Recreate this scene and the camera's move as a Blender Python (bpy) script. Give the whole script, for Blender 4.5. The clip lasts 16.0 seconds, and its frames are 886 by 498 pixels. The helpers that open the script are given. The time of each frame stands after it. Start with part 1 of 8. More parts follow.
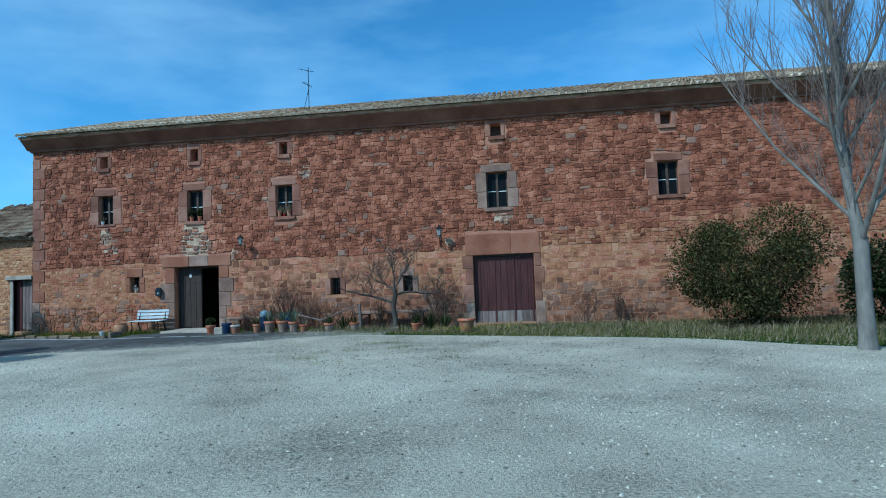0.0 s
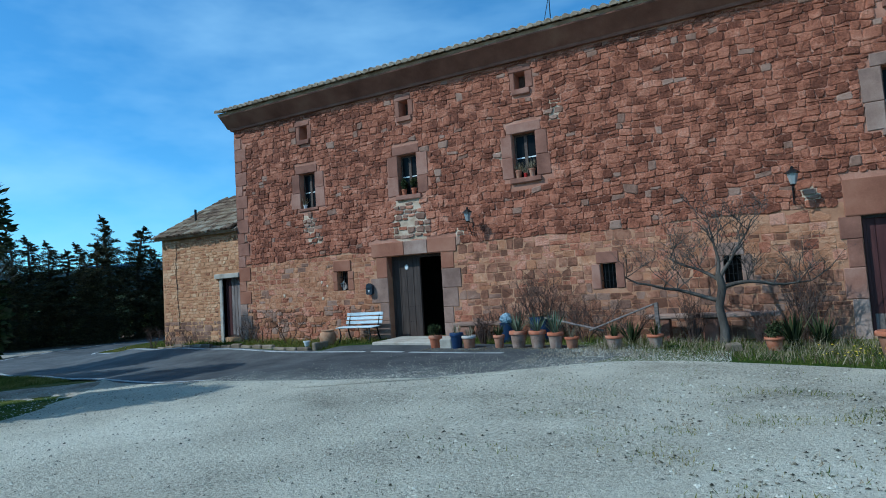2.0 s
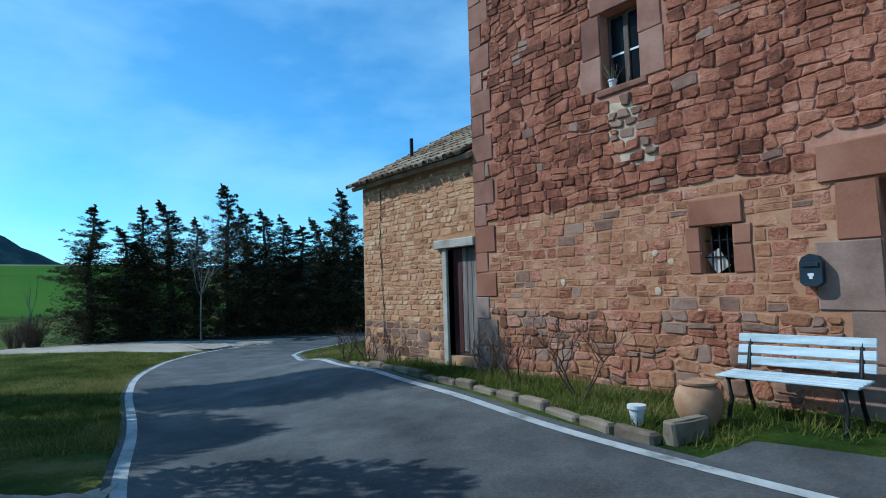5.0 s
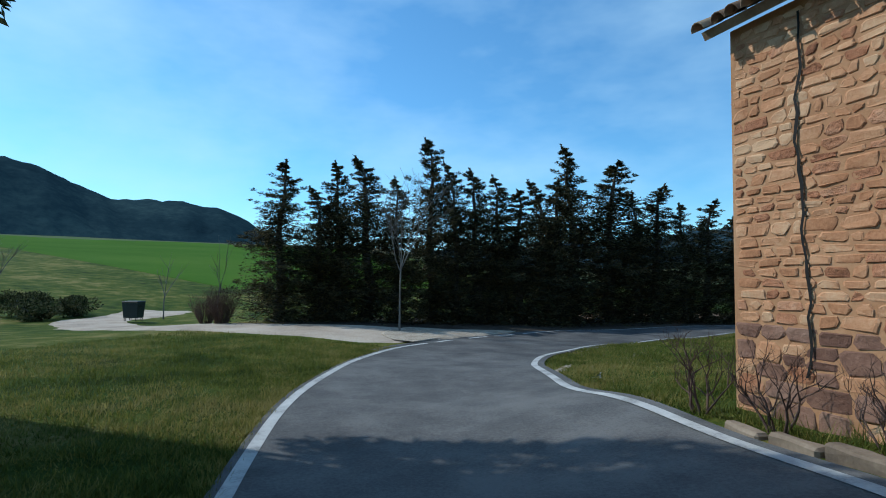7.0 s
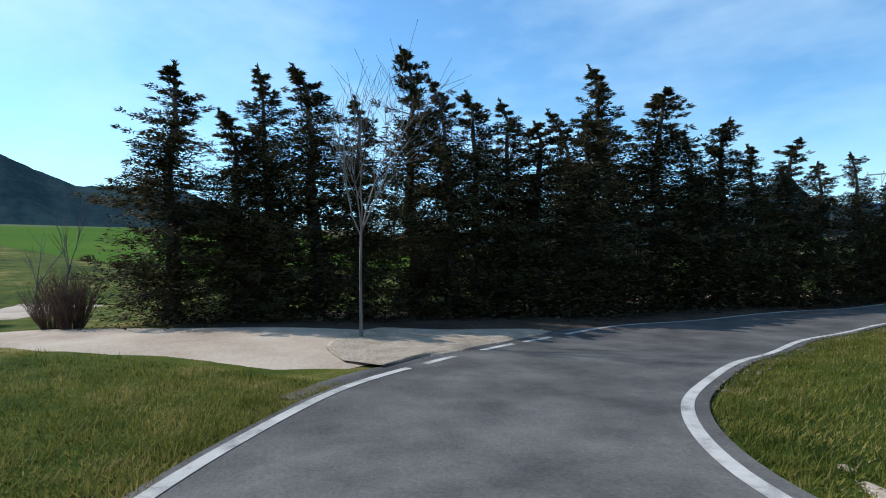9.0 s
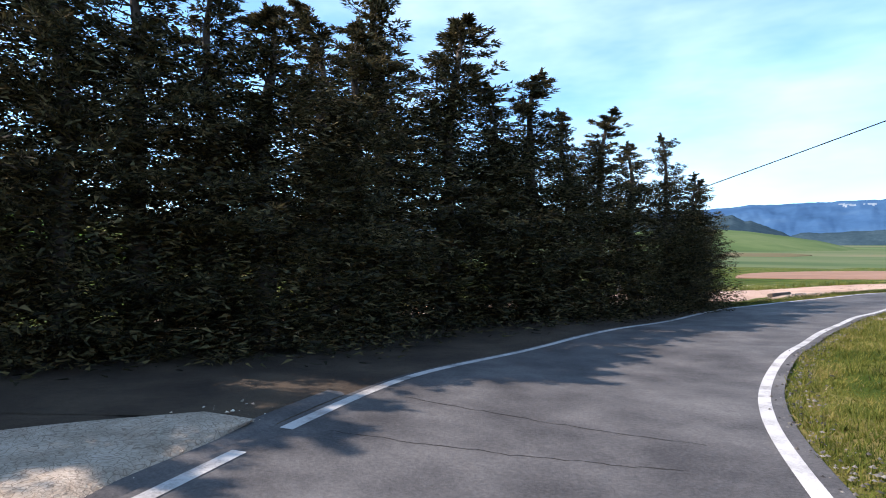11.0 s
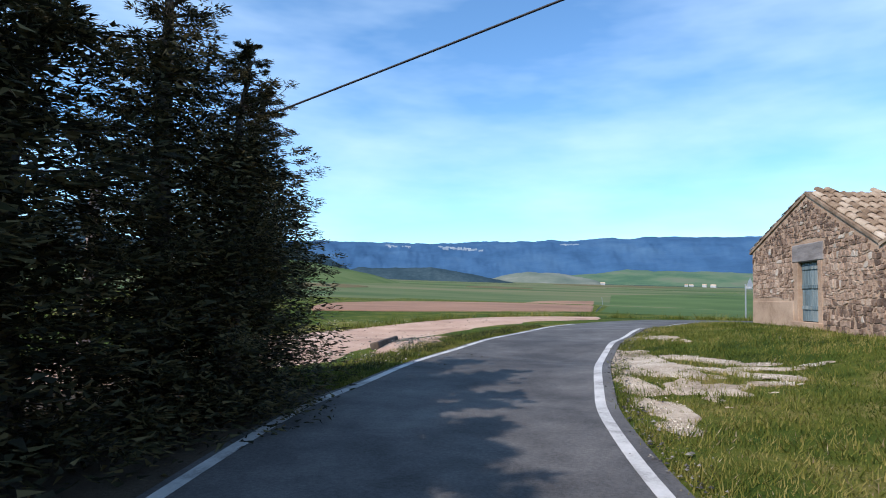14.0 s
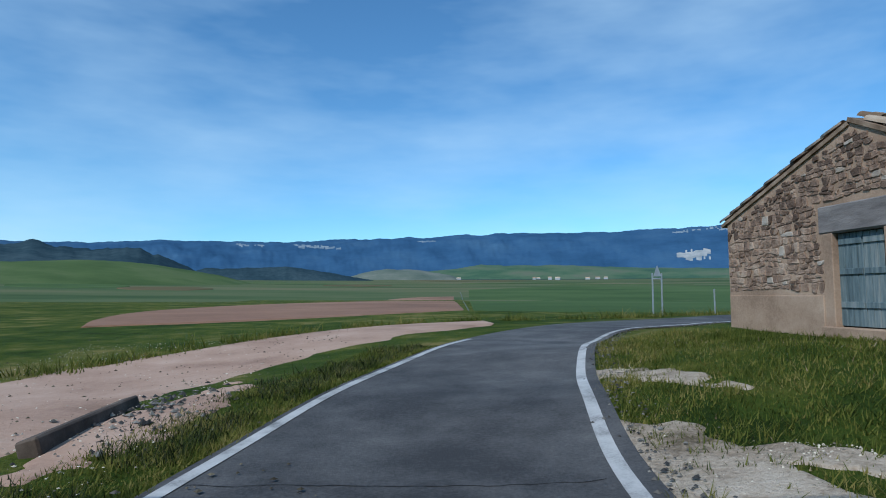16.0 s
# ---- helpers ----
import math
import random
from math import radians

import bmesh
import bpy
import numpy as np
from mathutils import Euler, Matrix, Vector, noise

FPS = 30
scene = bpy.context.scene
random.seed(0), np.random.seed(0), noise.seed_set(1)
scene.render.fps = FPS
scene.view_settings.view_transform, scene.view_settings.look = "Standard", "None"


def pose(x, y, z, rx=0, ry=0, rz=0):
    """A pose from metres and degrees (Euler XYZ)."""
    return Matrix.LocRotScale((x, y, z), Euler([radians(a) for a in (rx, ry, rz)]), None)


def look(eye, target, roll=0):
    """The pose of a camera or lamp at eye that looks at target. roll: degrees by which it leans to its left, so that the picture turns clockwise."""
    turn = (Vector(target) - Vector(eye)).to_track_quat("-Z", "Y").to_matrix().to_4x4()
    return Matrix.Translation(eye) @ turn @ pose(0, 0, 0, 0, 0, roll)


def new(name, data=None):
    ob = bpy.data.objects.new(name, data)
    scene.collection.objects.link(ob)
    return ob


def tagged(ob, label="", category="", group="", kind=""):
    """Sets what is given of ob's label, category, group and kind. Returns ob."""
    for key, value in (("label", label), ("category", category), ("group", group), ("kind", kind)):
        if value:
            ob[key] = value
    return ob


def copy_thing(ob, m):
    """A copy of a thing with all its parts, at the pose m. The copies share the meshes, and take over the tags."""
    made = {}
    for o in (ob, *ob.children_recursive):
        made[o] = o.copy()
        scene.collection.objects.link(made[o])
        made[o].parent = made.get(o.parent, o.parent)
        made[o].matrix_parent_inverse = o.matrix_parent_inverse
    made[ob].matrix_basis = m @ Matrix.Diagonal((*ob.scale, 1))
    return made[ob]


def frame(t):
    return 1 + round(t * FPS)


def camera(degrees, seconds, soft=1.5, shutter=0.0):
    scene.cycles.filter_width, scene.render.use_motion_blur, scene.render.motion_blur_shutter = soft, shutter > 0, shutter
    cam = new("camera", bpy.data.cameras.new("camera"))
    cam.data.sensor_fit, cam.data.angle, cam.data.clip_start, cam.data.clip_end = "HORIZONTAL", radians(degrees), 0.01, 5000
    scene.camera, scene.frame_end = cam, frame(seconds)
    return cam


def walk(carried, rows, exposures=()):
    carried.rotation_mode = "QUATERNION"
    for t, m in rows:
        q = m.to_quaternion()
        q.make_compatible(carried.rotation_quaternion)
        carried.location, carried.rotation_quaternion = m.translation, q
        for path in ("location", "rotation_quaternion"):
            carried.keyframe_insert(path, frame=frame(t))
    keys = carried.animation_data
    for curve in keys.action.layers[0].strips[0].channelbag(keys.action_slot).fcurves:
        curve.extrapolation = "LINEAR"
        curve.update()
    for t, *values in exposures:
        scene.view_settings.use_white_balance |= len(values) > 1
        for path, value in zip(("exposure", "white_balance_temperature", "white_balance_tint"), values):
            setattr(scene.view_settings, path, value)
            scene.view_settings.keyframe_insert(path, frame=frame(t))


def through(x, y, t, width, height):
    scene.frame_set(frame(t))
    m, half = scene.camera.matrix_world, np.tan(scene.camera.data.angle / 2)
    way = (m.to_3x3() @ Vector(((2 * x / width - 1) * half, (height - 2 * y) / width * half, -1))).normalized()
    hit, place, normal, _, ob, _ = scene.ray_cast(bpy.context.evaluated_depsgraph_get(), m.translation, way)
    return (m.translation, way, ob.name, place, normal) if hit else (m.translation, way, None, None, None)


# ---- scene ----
cam = camera(75.0, 16.0, soft=1.0)
PATH = [
    (0.0, (-1.353, -1.199, 1.496), (-2.612, 8.703, 2.092), -2.19),
    (0.5, (-2.135, 0.369, 1.494), (-4.393, 10.100, 1.940), -2.70),
    (1.0, (-2.988, 1.982, 1.504), (-6.122, 11.461, 2.068), -2.26),
    (1.5, (-3.976, 3.629, 1.524), (-7.864, 12.824, 2.097), -2.98),
    (2.0, (-5.143, 5.340, 1.577), (-9.762, 14.187, 2.199), -3.60),
    (2.5, (-6.393, 7.090, 1.544), (-11.791, 15.486, 2.164), -3.45),
    (3.0, (-7.737, 8.612, 1.557), (-13.688, 16.624, 2.177), -2.52),
    (3.5, (-9.022, 9.995, 1.580), (-15.223, 17.815, 2.212), -3.38),
    (4.0, (-10.311, 11.096, 1.590), (-16.920, 18.586, 2.082), -2.86),
    (4.5, (-11.619, 12.132, 1.554), (-18.783, 19.085, 2.131), -2.20),
    (5.0, (-12.930, 12.916, 1.502), (-20.758, 19.101, 2.194), -1.62),
    (5.2, (-13.456, 13.230, 1.482), (-21.526, 19.090, 2.219), -1.39),
    (7.3, (-21.537, 15.347, 1.183), (-31.005, 18.528, 1.664), 0.56),
    (7.5, (-22.351, 15.570, 1.135), (-31.830, 18.722, 1.616), 0.55),
    (8.0, (-24.302, 16.157, 1.049), (-33.781, 19.317, 1.456), -0.32),
    (8.2, (-25.066, 16.413, 1.006), (-34.540, 19.592, 1.371), -0.63),
    (10.3, (-32.304, 20.188, 0.908), (-40.584, 25.795, 0.925), 0.50),
    (10.5, (-32.877, 20.700, 0.911), (-40.874, 26.705, 0.938), 0.60),
    (11.0, (-34.349, 22.130, 0.818), (-41.500, 29.119, 0.959), 0.72),
    (11.5, (-35.602, 23.775, 0.773), (-41.796, 31.622, 1.014), 1.22),
    (12.0, (-36.489, 25.576, 0.675), (-41.547, 34.193, 1.073), 2.42),
    (12.5, (-37.361, 27.695, 0.640), (-41.074, 36.963, 1.198), 2.68),
    (13.0, (-38.024, 29.975, 0.636), (-40.416, 39.663, 1.289), 2.06),
    (13.5, (-38.516, 32.217, 0.624), (-40.072, 42.060, 1.459), 2.23),
    (14.0, (-38.884, 34.250, 0.662), (-39.837, 44.172, 1.458), 1.92),
    (14.5, (-39.038, 36.248, 0.688), (-39.416, 46.209, 1.491), 1.26),
    (15.0, (-39.074, 38.143, 0.739), (-38.797, 48.110, 1.509), 0.51),
    (15.5, (-39.011, 39.924, 0.772), (-38.094, 49.853, 1.526), 0.10),
    (16.0, (-38.792, 41.691, 0.806), (-37.309, 51.548, 1.601), -0.00),
]
EXPO = [(0.0, -0.02, 4850, -6), (1.0, -0.02, 4850, -6), (2.0, 0.0, 4950, -3), (3.2, 0.1, 5000, -2), (5.2, 0.1, 5050, -2), (7.3, 0.08, 5850, 5), (8.2, 0.12, 6150, 6), (10.4, 1.2, 6800, 24), (12.0, 1.3, 6950, 24), (13.2, 1.05, 6900, 23), (14.5, 0.45, 6150, 17), (16.0, -0.06, 5800, 10)]
walk(cam, [(t, look(e, g, r)) for t, e, g, r in PATH], exposures=EXPO)

# ---- light ----
SUN = Vector((0.95, 1.0, -1.25)).normalized()      # the way the sunlight goes
world = bpy.data.worlds.new("world")
scene.world = world
world.use_nodes = True
wn, wl = world.node_tree.nodes, world.node_tree.links
sky = wn.new("ShaderNodeTexSky")
sky.sky_type, sky.sun_disc = "NISHITA", False
sky.sun_elevation = math.asin(-SUN.z)
sky.sun_rotation = math.atan2(-SUN.x, -SUN.y)
sky.air_density, sky.dust_density, sky.ozone_density, sky.altitude = 1.0, 0.45, 3.0, 500
sky_bg = wn["Background"]
sky_bg.inputs["Strength"].default_value = 0.14
# thin streaks of high cloud
wc, wm, wt = wn.new("ShaderNodeTexCoord"), wn.new("ShaderNodeMapping"), wn.new("ShaderNodeTexNoise")
wm.inputs["Scale"].default_value = (1.2, 2.0, 4.5)
wt.inputs["Scale"].default_value, wt.inputs["Detail"].default_value, wt.inputs["Roughness"].default_value = 1.4, 5.0, 0.55
wr, wx = wn.new("ShaderNodeMapRange"), wn.new("ShaderNodeMixRGB")
wr.inputs["From Min"].default_value, wr.inputs["From Max"].default_value, wr.inputs["To Max"].default_value = 0.4, 0.78, 0.52
wx.inputs["Color2"].default_value = (4.6, 6.2, 7.2, 1)
wl.new(wc.outputs["Generated"], wm.inputs["Vector"])
wl.new(wm.outputs[0], wt.inputs["Vector"])
wl.new(wt.outputs["Fac"], wr.inputs["Value"])
wl.new(wr.outputs[0], wx.inputs["Fac"])
wb = wn.new("ShaderNodeMixRGB")
wb.blend_type = "MULTIPLY"
wb.inputs["Fac"].default_value, wb.inputs["Color2"].default_value = 1.0, (0.67, 1.0, 1.07, 1)
wl.new(sky.outputs[0], wb.inputs["Color1"])
wl.new(wb.outputs[0], wx.inputs["Color1"])
wl.new(wx.outputs[0], sky_bg.inputs["Color"])
sun = new("sun", bpy.data.lights.new("sun", "SUN"))
sun.data.energy, sun.data.angle, sun.data.color = 3.4, radians(0.53), (1.0, 0.94, 0.85)
sun.matrix_world = look((0, 0, 60), Vector((0, 0, 60)) + SUN)

# ---- materials ----
def material(name, colours, scale=4.0, fine=40.0, rough=0.85, bump=0.3, depth=0.01, vary=0.0, metal=0.0, spec=0.3, stretch=(1, 1, 1), island=0.0, fine_mix=0.35, big=0.0):
    """A surface of two or more colours laid by coarse noise, broken by fine noise; vary: change from object to object; island: from piece to piece."""
    m = bpy.data.materials.new(name)
    m.use_nodes = True
    n, l = m.node_tree.nodes, m.node_tree.links
    b = n["Principled BSDF"]
    b.inputs["Roughness"].default_value, b.inputs["Metallic"].default_value = rough, metal
    b.inputs["Specular IOR Level"].default_value = spec
    co = n.new("ShaderNodeTexCoord")
    mp = n.new("ShaderNodeMapping")
    mp.inputs["Scale"].default_value = stretch
    l.new(co.outputs["Object"], mp.inputs["Vector"])

    def noise_of(s, detail=6.0, r=0.6):
        t = n.new("ShaderNodeTexNoise")
        t.inputs["Scale"].default_value, t.inputs["Detail"].default_value, t.inputs["Roughness"].default_value = s, detail, r
        l.new(mp.outputs[0], t.inputs["Vector"])
        return t
    a, f = noise_of(scale), noise_of(fine, 5.0, 0.7)
    mix = n.new("ShaderNodeMath")
    mix.operation = "MULTIPLY_ADD"
    l.new(f.outputs["Fac"], mix.inputs[0])
    mix.inputs[1].default_value = fine_mix
    sub = n.new("ShaderNodeMath")
    sub.operation = "MULTIPLY_ADD"
    l.new(a.outputs["Fac"], sub.inputs[0])
    sub.inputs[1].default_value, sub.inputs[2].default_value = 1.6, -0.3 - fine_mix / 2
    l.new(sub.outputs[0], mix.inputs[2])
    fac = mix.outputs[0]

    def plus(fac, source, amount):
        p = n.new("ShaderNodeMath")
        p.operation = "MULTIPLY_ADD"
        l.new(source, p.inputs[0])
        p.inputs[1].default_value = amount
        s = n.new("ShaderNodeMath")
        s.operation = "SUBTRACT"
        s.inputs[1].default_value = amount / 2
        l.new(fac, s.inputs[0])
        l.new(s.outputs[0], p.inputs[2])
        return p.outputs[0]
    if vary:
        fac = plus(fac, n.new("ShaderNodeObjectInfo").outputs["Random"], vary)
    if island:
        fac = plus(fac, n.new("ShaderNodeNewGeometry").outputs["Random Per Island"], island)
    if big:
        fac = plus(fac, noise_of(big, 3.0, 0.5).outputs["Fac"], 1.2)
    ramp = n.new("ShaderNodeValToRGB")
    e = ramp.color_ramp.elements
    while len(e) < len(colours):
        e.new(0.5)
    for i, c in enumerate(colours):
        e[i].position = 0.12 + 0.76 * i / (len(colours) - 1)
        e[i].color = (*c, 1)
    l.new(fac, ramp.inputs["Fac"])
    l.new(ramp.outputs["Color"], b.inputs["Base Color"])
    if bump:
        bp = n.new("ShaderNodeBump")
        bp.inputs["Strength"].default_value, bp.inputs["Distance"].default_value = bump, depth
        l.new(mix.outputs[0], bp.inputs["Height"])
        l.new(bp.outputs["Normal"], b.inputs["Normal"])
    return m


def leafy(name, colours, rough=0.6, through=0.25, big=0.0, island=1.1):
    """Leaves and needles: tinted from piece to piece, letting a little light through."""
    m = material(name, colours, 1.5, 12.0, rough, 0.0, island=island, spec=0.1, big=big)
    n, l = m.node_tree.nodes, m.node_tree.links
    b = n["Principled BSDF"]
    t = n.new("ShaderNodeBsdfTranslucent")
    ramp = next(x for x in n if x.bl_idname == "ShaderNodeValToRGB")
    l.new(ramp.outputs["Color"], t.inputs["Color"])
    mx = n.new("ShaderNodeMixShader")
    mx.inputs[0].default_value = through
    l.new(b.outputs[0], mx.inputs[1])
    l.new(t.outputs[0], mx.inputs[2])
    l.new(mx.outputs[0], n["Material Output"].inputs["Surface"])
    return m


M_GRASS = material("grass_ground", [(0.02, 0.036, 0.007), (0.042, 0.07, 0.011), (0.085, 0.1, 0.018), (0.2, 0.165, 0.06)], 0.9, 26.0, 0.95, 0.9, 0.06, big=0.12, fine_mix=0.7, spec=0.05)
M_BLADE = leafy("grass_blades", [(0.05, 0.07, 0.013), (0.1, 0.125, 0.021), (0.185, 0.18, 0.04), (0.3, 0.25, 0.085)], 0.7, 0.4, 0.3, 0.45)
M_GRAVEL = material("pale_gravel", [(0.19, 0.165, 0.122), (0.46, 0.405, 0.305), (0.61, 0.545, 0.415), (0.74, 0.675, 0.535)], 0.35, 30.0, 0.95, 1.0, 0.03, fine_mix=1.7)
M_STONES = material("loose_stones", [(0.15, 0.135, 0.105), (0.38, 0.345, 0.27), (0.6, 0.55, 0.44)], 3.0, 30.0, 0.9, 0.3, island=1.2)
M_ASPHALT = material("asphalt", [(0.042, 0.042, 0.043), (0.083, 0.082, 0.081), (0.138, 0.135, 0.13)], 1.1, 30.0, 0.85, 0.8, 0.01, fine_mix=1.0, spec=0.2, big=0.09)
M_LINE = material("worn_white_line", [(0.13, 0.13, 0.125), (0.4, 0.4, 0.385), (0.52, 0.52, 0.5)], 2.5, 45.0, 0.75, 0.3, 0.004, fine_mix=0.6)
M_DIRT = material("pinkish_dirt", [(0.24, 0.148, 0.102), (0.38, 0.25, 0.178), (0.47, 0.335, 0.25)], 0.6, 14.0, 0.95, 0.8, 0.03, fine_mix=0.6)
M_TRACK = material("pale_beige_dirt", [(0.24, 0.185, 0.14), (0.38, 0.31, 0.24), (0.48, 0.41, 0.33)], 0.6, 14.0, 0.95, 0.8, 0.03, fine_mix=0.8)
M_CHALK = material("chalky_soil", [(0.14, 0.107, 0.068), (0.3, 0.24, 0.172), (0.45, 0.375, 0.285), (0.55, 0.475, 0.375)], 1.4, 22.0, 0.95, 0.9, 0.04, fine_mix=1.1)
M_SOILRED = material("red_ploughed_soil", [(0.14, 0.07, 0.04), (0.25, 0.135, 0.08), (0.36, 0.225, 0.14)], 0.05, 1.6, 0.95, 0.5, 0.05, big=0.01)
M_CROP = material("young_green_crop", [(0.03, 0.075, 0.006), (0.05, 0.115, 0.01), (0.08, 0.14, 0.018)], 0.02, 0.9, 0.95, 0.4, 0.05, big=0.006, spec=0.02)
# the same crop farther off, greyed by haze mixed into its colour
M_CROPFAR = material("haze_tinted_crop", [(0.045, 0.082, 0.03), (0.068, 0.112, 0.042), (0.095, 0.14, 0.058)], 0.02, 0.9, 0.95, 0.4, 0.05, big=0.012, spec=0.02)
# woods of the farther hills: lighter and bluer, haze painted into the colour
M_WOODSFAR = material("haze_tinted_woods", [(0.018, 0.036, 0.048), (0.03, 0.056, 0.07), (0.052, 0.082, 0.095)], 0.012, 0.12, 0.95, 0.0, fine_mix=0.9, spec=0.0)
# fields of the plain, paled in the base colour for distance haze
M_FIELDS = material("far_fields", [(0.042, 0.075, 0.03), (0.075, 0.112, 0.05), (0.125, 0.135, 0.07), (0.19, 0.15, 0.095)], 0.004, 0.05, 0.95, 0.0, big=0.002, stretch=(1, 2.6, 1), spec=0.02)
# woods of the western hill, with less of the blue haze tint
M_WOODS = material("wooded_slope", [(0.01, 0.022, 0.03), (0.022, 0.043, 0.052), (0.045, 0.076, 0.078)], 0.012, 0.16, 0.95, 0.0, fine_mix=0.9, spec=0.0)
# distance haze is put into the blue base colours of mountain, cliffs and quarry
M_RIDGE = material("haze_tinted_mountain", [(0.024, 0.066, 0.13), (0.036, 0.092, 0.175), (0.056, 0.12, 0.2)], 0.003, 0.03, 0.95, 0.0, stretch=(1, 1, 3), spec=0.02)
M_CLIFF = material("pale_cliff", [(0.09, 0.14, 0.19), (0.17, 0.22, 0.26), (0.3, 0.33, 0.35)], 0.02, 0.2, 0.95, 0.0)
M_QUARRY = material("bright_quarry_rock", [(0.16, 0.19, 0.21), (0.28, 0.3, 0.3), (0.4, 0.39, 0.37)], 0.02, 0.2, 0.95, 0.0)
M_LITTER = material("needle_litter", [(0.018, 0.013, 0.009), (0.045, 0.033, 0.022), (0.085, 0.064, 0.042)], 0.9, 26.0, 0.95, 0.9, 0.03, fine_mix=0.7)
M_BROWNF = material("bare_brown_field", [(0.06, 0.075, 0.035), (0.11, 0.095, 0.05), (0.16, 0.12, 0.07)], 0.01, 0.1, 0.95, 0.0, spec=0.02)
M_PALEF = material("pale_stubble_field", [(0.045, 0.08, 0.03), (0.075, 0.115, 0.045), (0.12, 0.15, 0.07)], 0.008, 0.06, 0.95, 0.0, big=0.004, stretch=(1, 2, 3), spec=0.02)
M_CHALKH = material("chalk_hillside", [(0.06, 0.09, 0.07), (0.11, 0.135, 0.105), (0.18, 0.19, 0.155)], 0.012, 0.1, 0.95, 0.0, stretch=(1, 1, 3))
# valley greens shifted to blue as painted haze
M_VALLEY = material("haze_tinted_valley", [(0.025, 0.06, 0.055), (0.04, 0.095, 0.05), (0.08, 0.125, 0.07), (0.12, 0.12, 0.09)], 0.006, 0.05, 0.95, 0.0, stretch=(1, 1, 6))
M_MORTAR = material("red_lime_mortar", [(0.24, 0.105, 0.064), (0.4, 0.185, 0.118), (0.54, 0.295, 0.2)], 0.9, 22.0, 0.95, 0.6, 0.015, fine_mix=0.5)
M_MORTARY = material("tan_lime_mortar", [(0.31, 0.15, 0.07), (0.45, 0.24, 0.12), (0.55, 0.34, 0.19)], 0.9, 22.0, 0.95, 0.6, 0.015, fine_mix=0.5)
# near-black base colour that paints in the shade of unlit rooms and gaps
M_DARK = material("near_black", [(0.008, 0.008, 0.008), (0.02, 0.018, 0.016)], 2, 20, 0.9, 0)
M_TILE = material("weathered_roof_tile", [(0.22, 0.14, 0.08), (0.4, 0.28, 0.18), (0.52, 0.42, 0.3), (0.6, 0.52, 0.4)], 2.0, 30.0, 0.9, 0.4, 0.006, vary=0.5, island=0.6)
M_CORNICE = material("red_painted_cornice", [(0.13, 0.055, 0.035), (0.22, 0.1, 0.065), (0.3, 0.16, 0.1)], 1.2, 25.0, 0.9, 0.4, 0.006)
M_TILEOLD = material("mossy_old_tile", [(0.1, 0.065, 0.04), (0.2, 0.13, 0.085), (0.3, 0.22, 0.14), (0.38, 0.32, 0.24)], 2.0, 30.0, 0.92, 0.5, 0.008, vary=0.5, island=0.6)
M_MORTLOW = material("tan_pink_mortar", [(0.29, 0.135, 0.072), (0.42, 0.21, 0.115), (0.52, 0.31, 0.19)], 0.9, 22.0, 0.95, 0.6, 0.015, fine_mix=0.5)


def cracked(m, scale, dark):
    """Cuts dark dried-out cracks into a surface."""
    n, l = m.node_tree.nodes, m.node_tree.links
    b = n["Principled BSDF"]
    src = b.inputs["Base Color"].links[0].from_socket
    co, vo, ra, mx = n.new("ShaderNodeTexCoord"), n.new("ShaderNodeTexVoronoi"), n.new("ShaderNodeMapRange"), n.new("ShaderNodeMixRGB")
    nz, ad = n.new("ShaderNodeTexNoise"), n.new("ShaderNodeVectorMath")
    nz.inputs["Scale"].default_value = 3.0
    ad.operation = "MULTIPLY_ADD"
    ad.inputs[1].default_value = (0.55, 0.55, 0.55)
    l.new(co.outputs["Object"], nz.inputs["Vector"])
    l.new(nz.outputs["Color"], ad.inputs[0])
    l.new(co.outputs["Object"], ad.inputs[2])
    vo.feature = "DISTANCE_TO_EDGE"
    vo.inputs["Scale"].default_value = scale
    l.new(ad.outputs[0], vo.inputs["Vector"])
    ra.inputs["From Min"].default_value, ra.inputs["From Max"].default_value = 0.0, 0.075
    l.new(vo.outputs["Distance"], ra.inputs["Value"])
    l.new(ra.outputs[0], mx.inputs["Fac"])
    mx.inputs["Color1"].default_value = (*dark, 1)
    l.new(src, mx.inputs["Color2"])
    l.new(mx.outputs[0], b.inputs["Base Color"])
    return m


M_CRACKED = cracked(material("cracked_pale_earth", [(0.26, 0.21, 0.155), (0.42, 0.355, 0.275), (0.54, 0.47, 0.38)], 2.4, 26.0, 0.95, 0.9, 0.04, fine_mix=1.1), 14.0, (0.2, 0.158, 0.115))

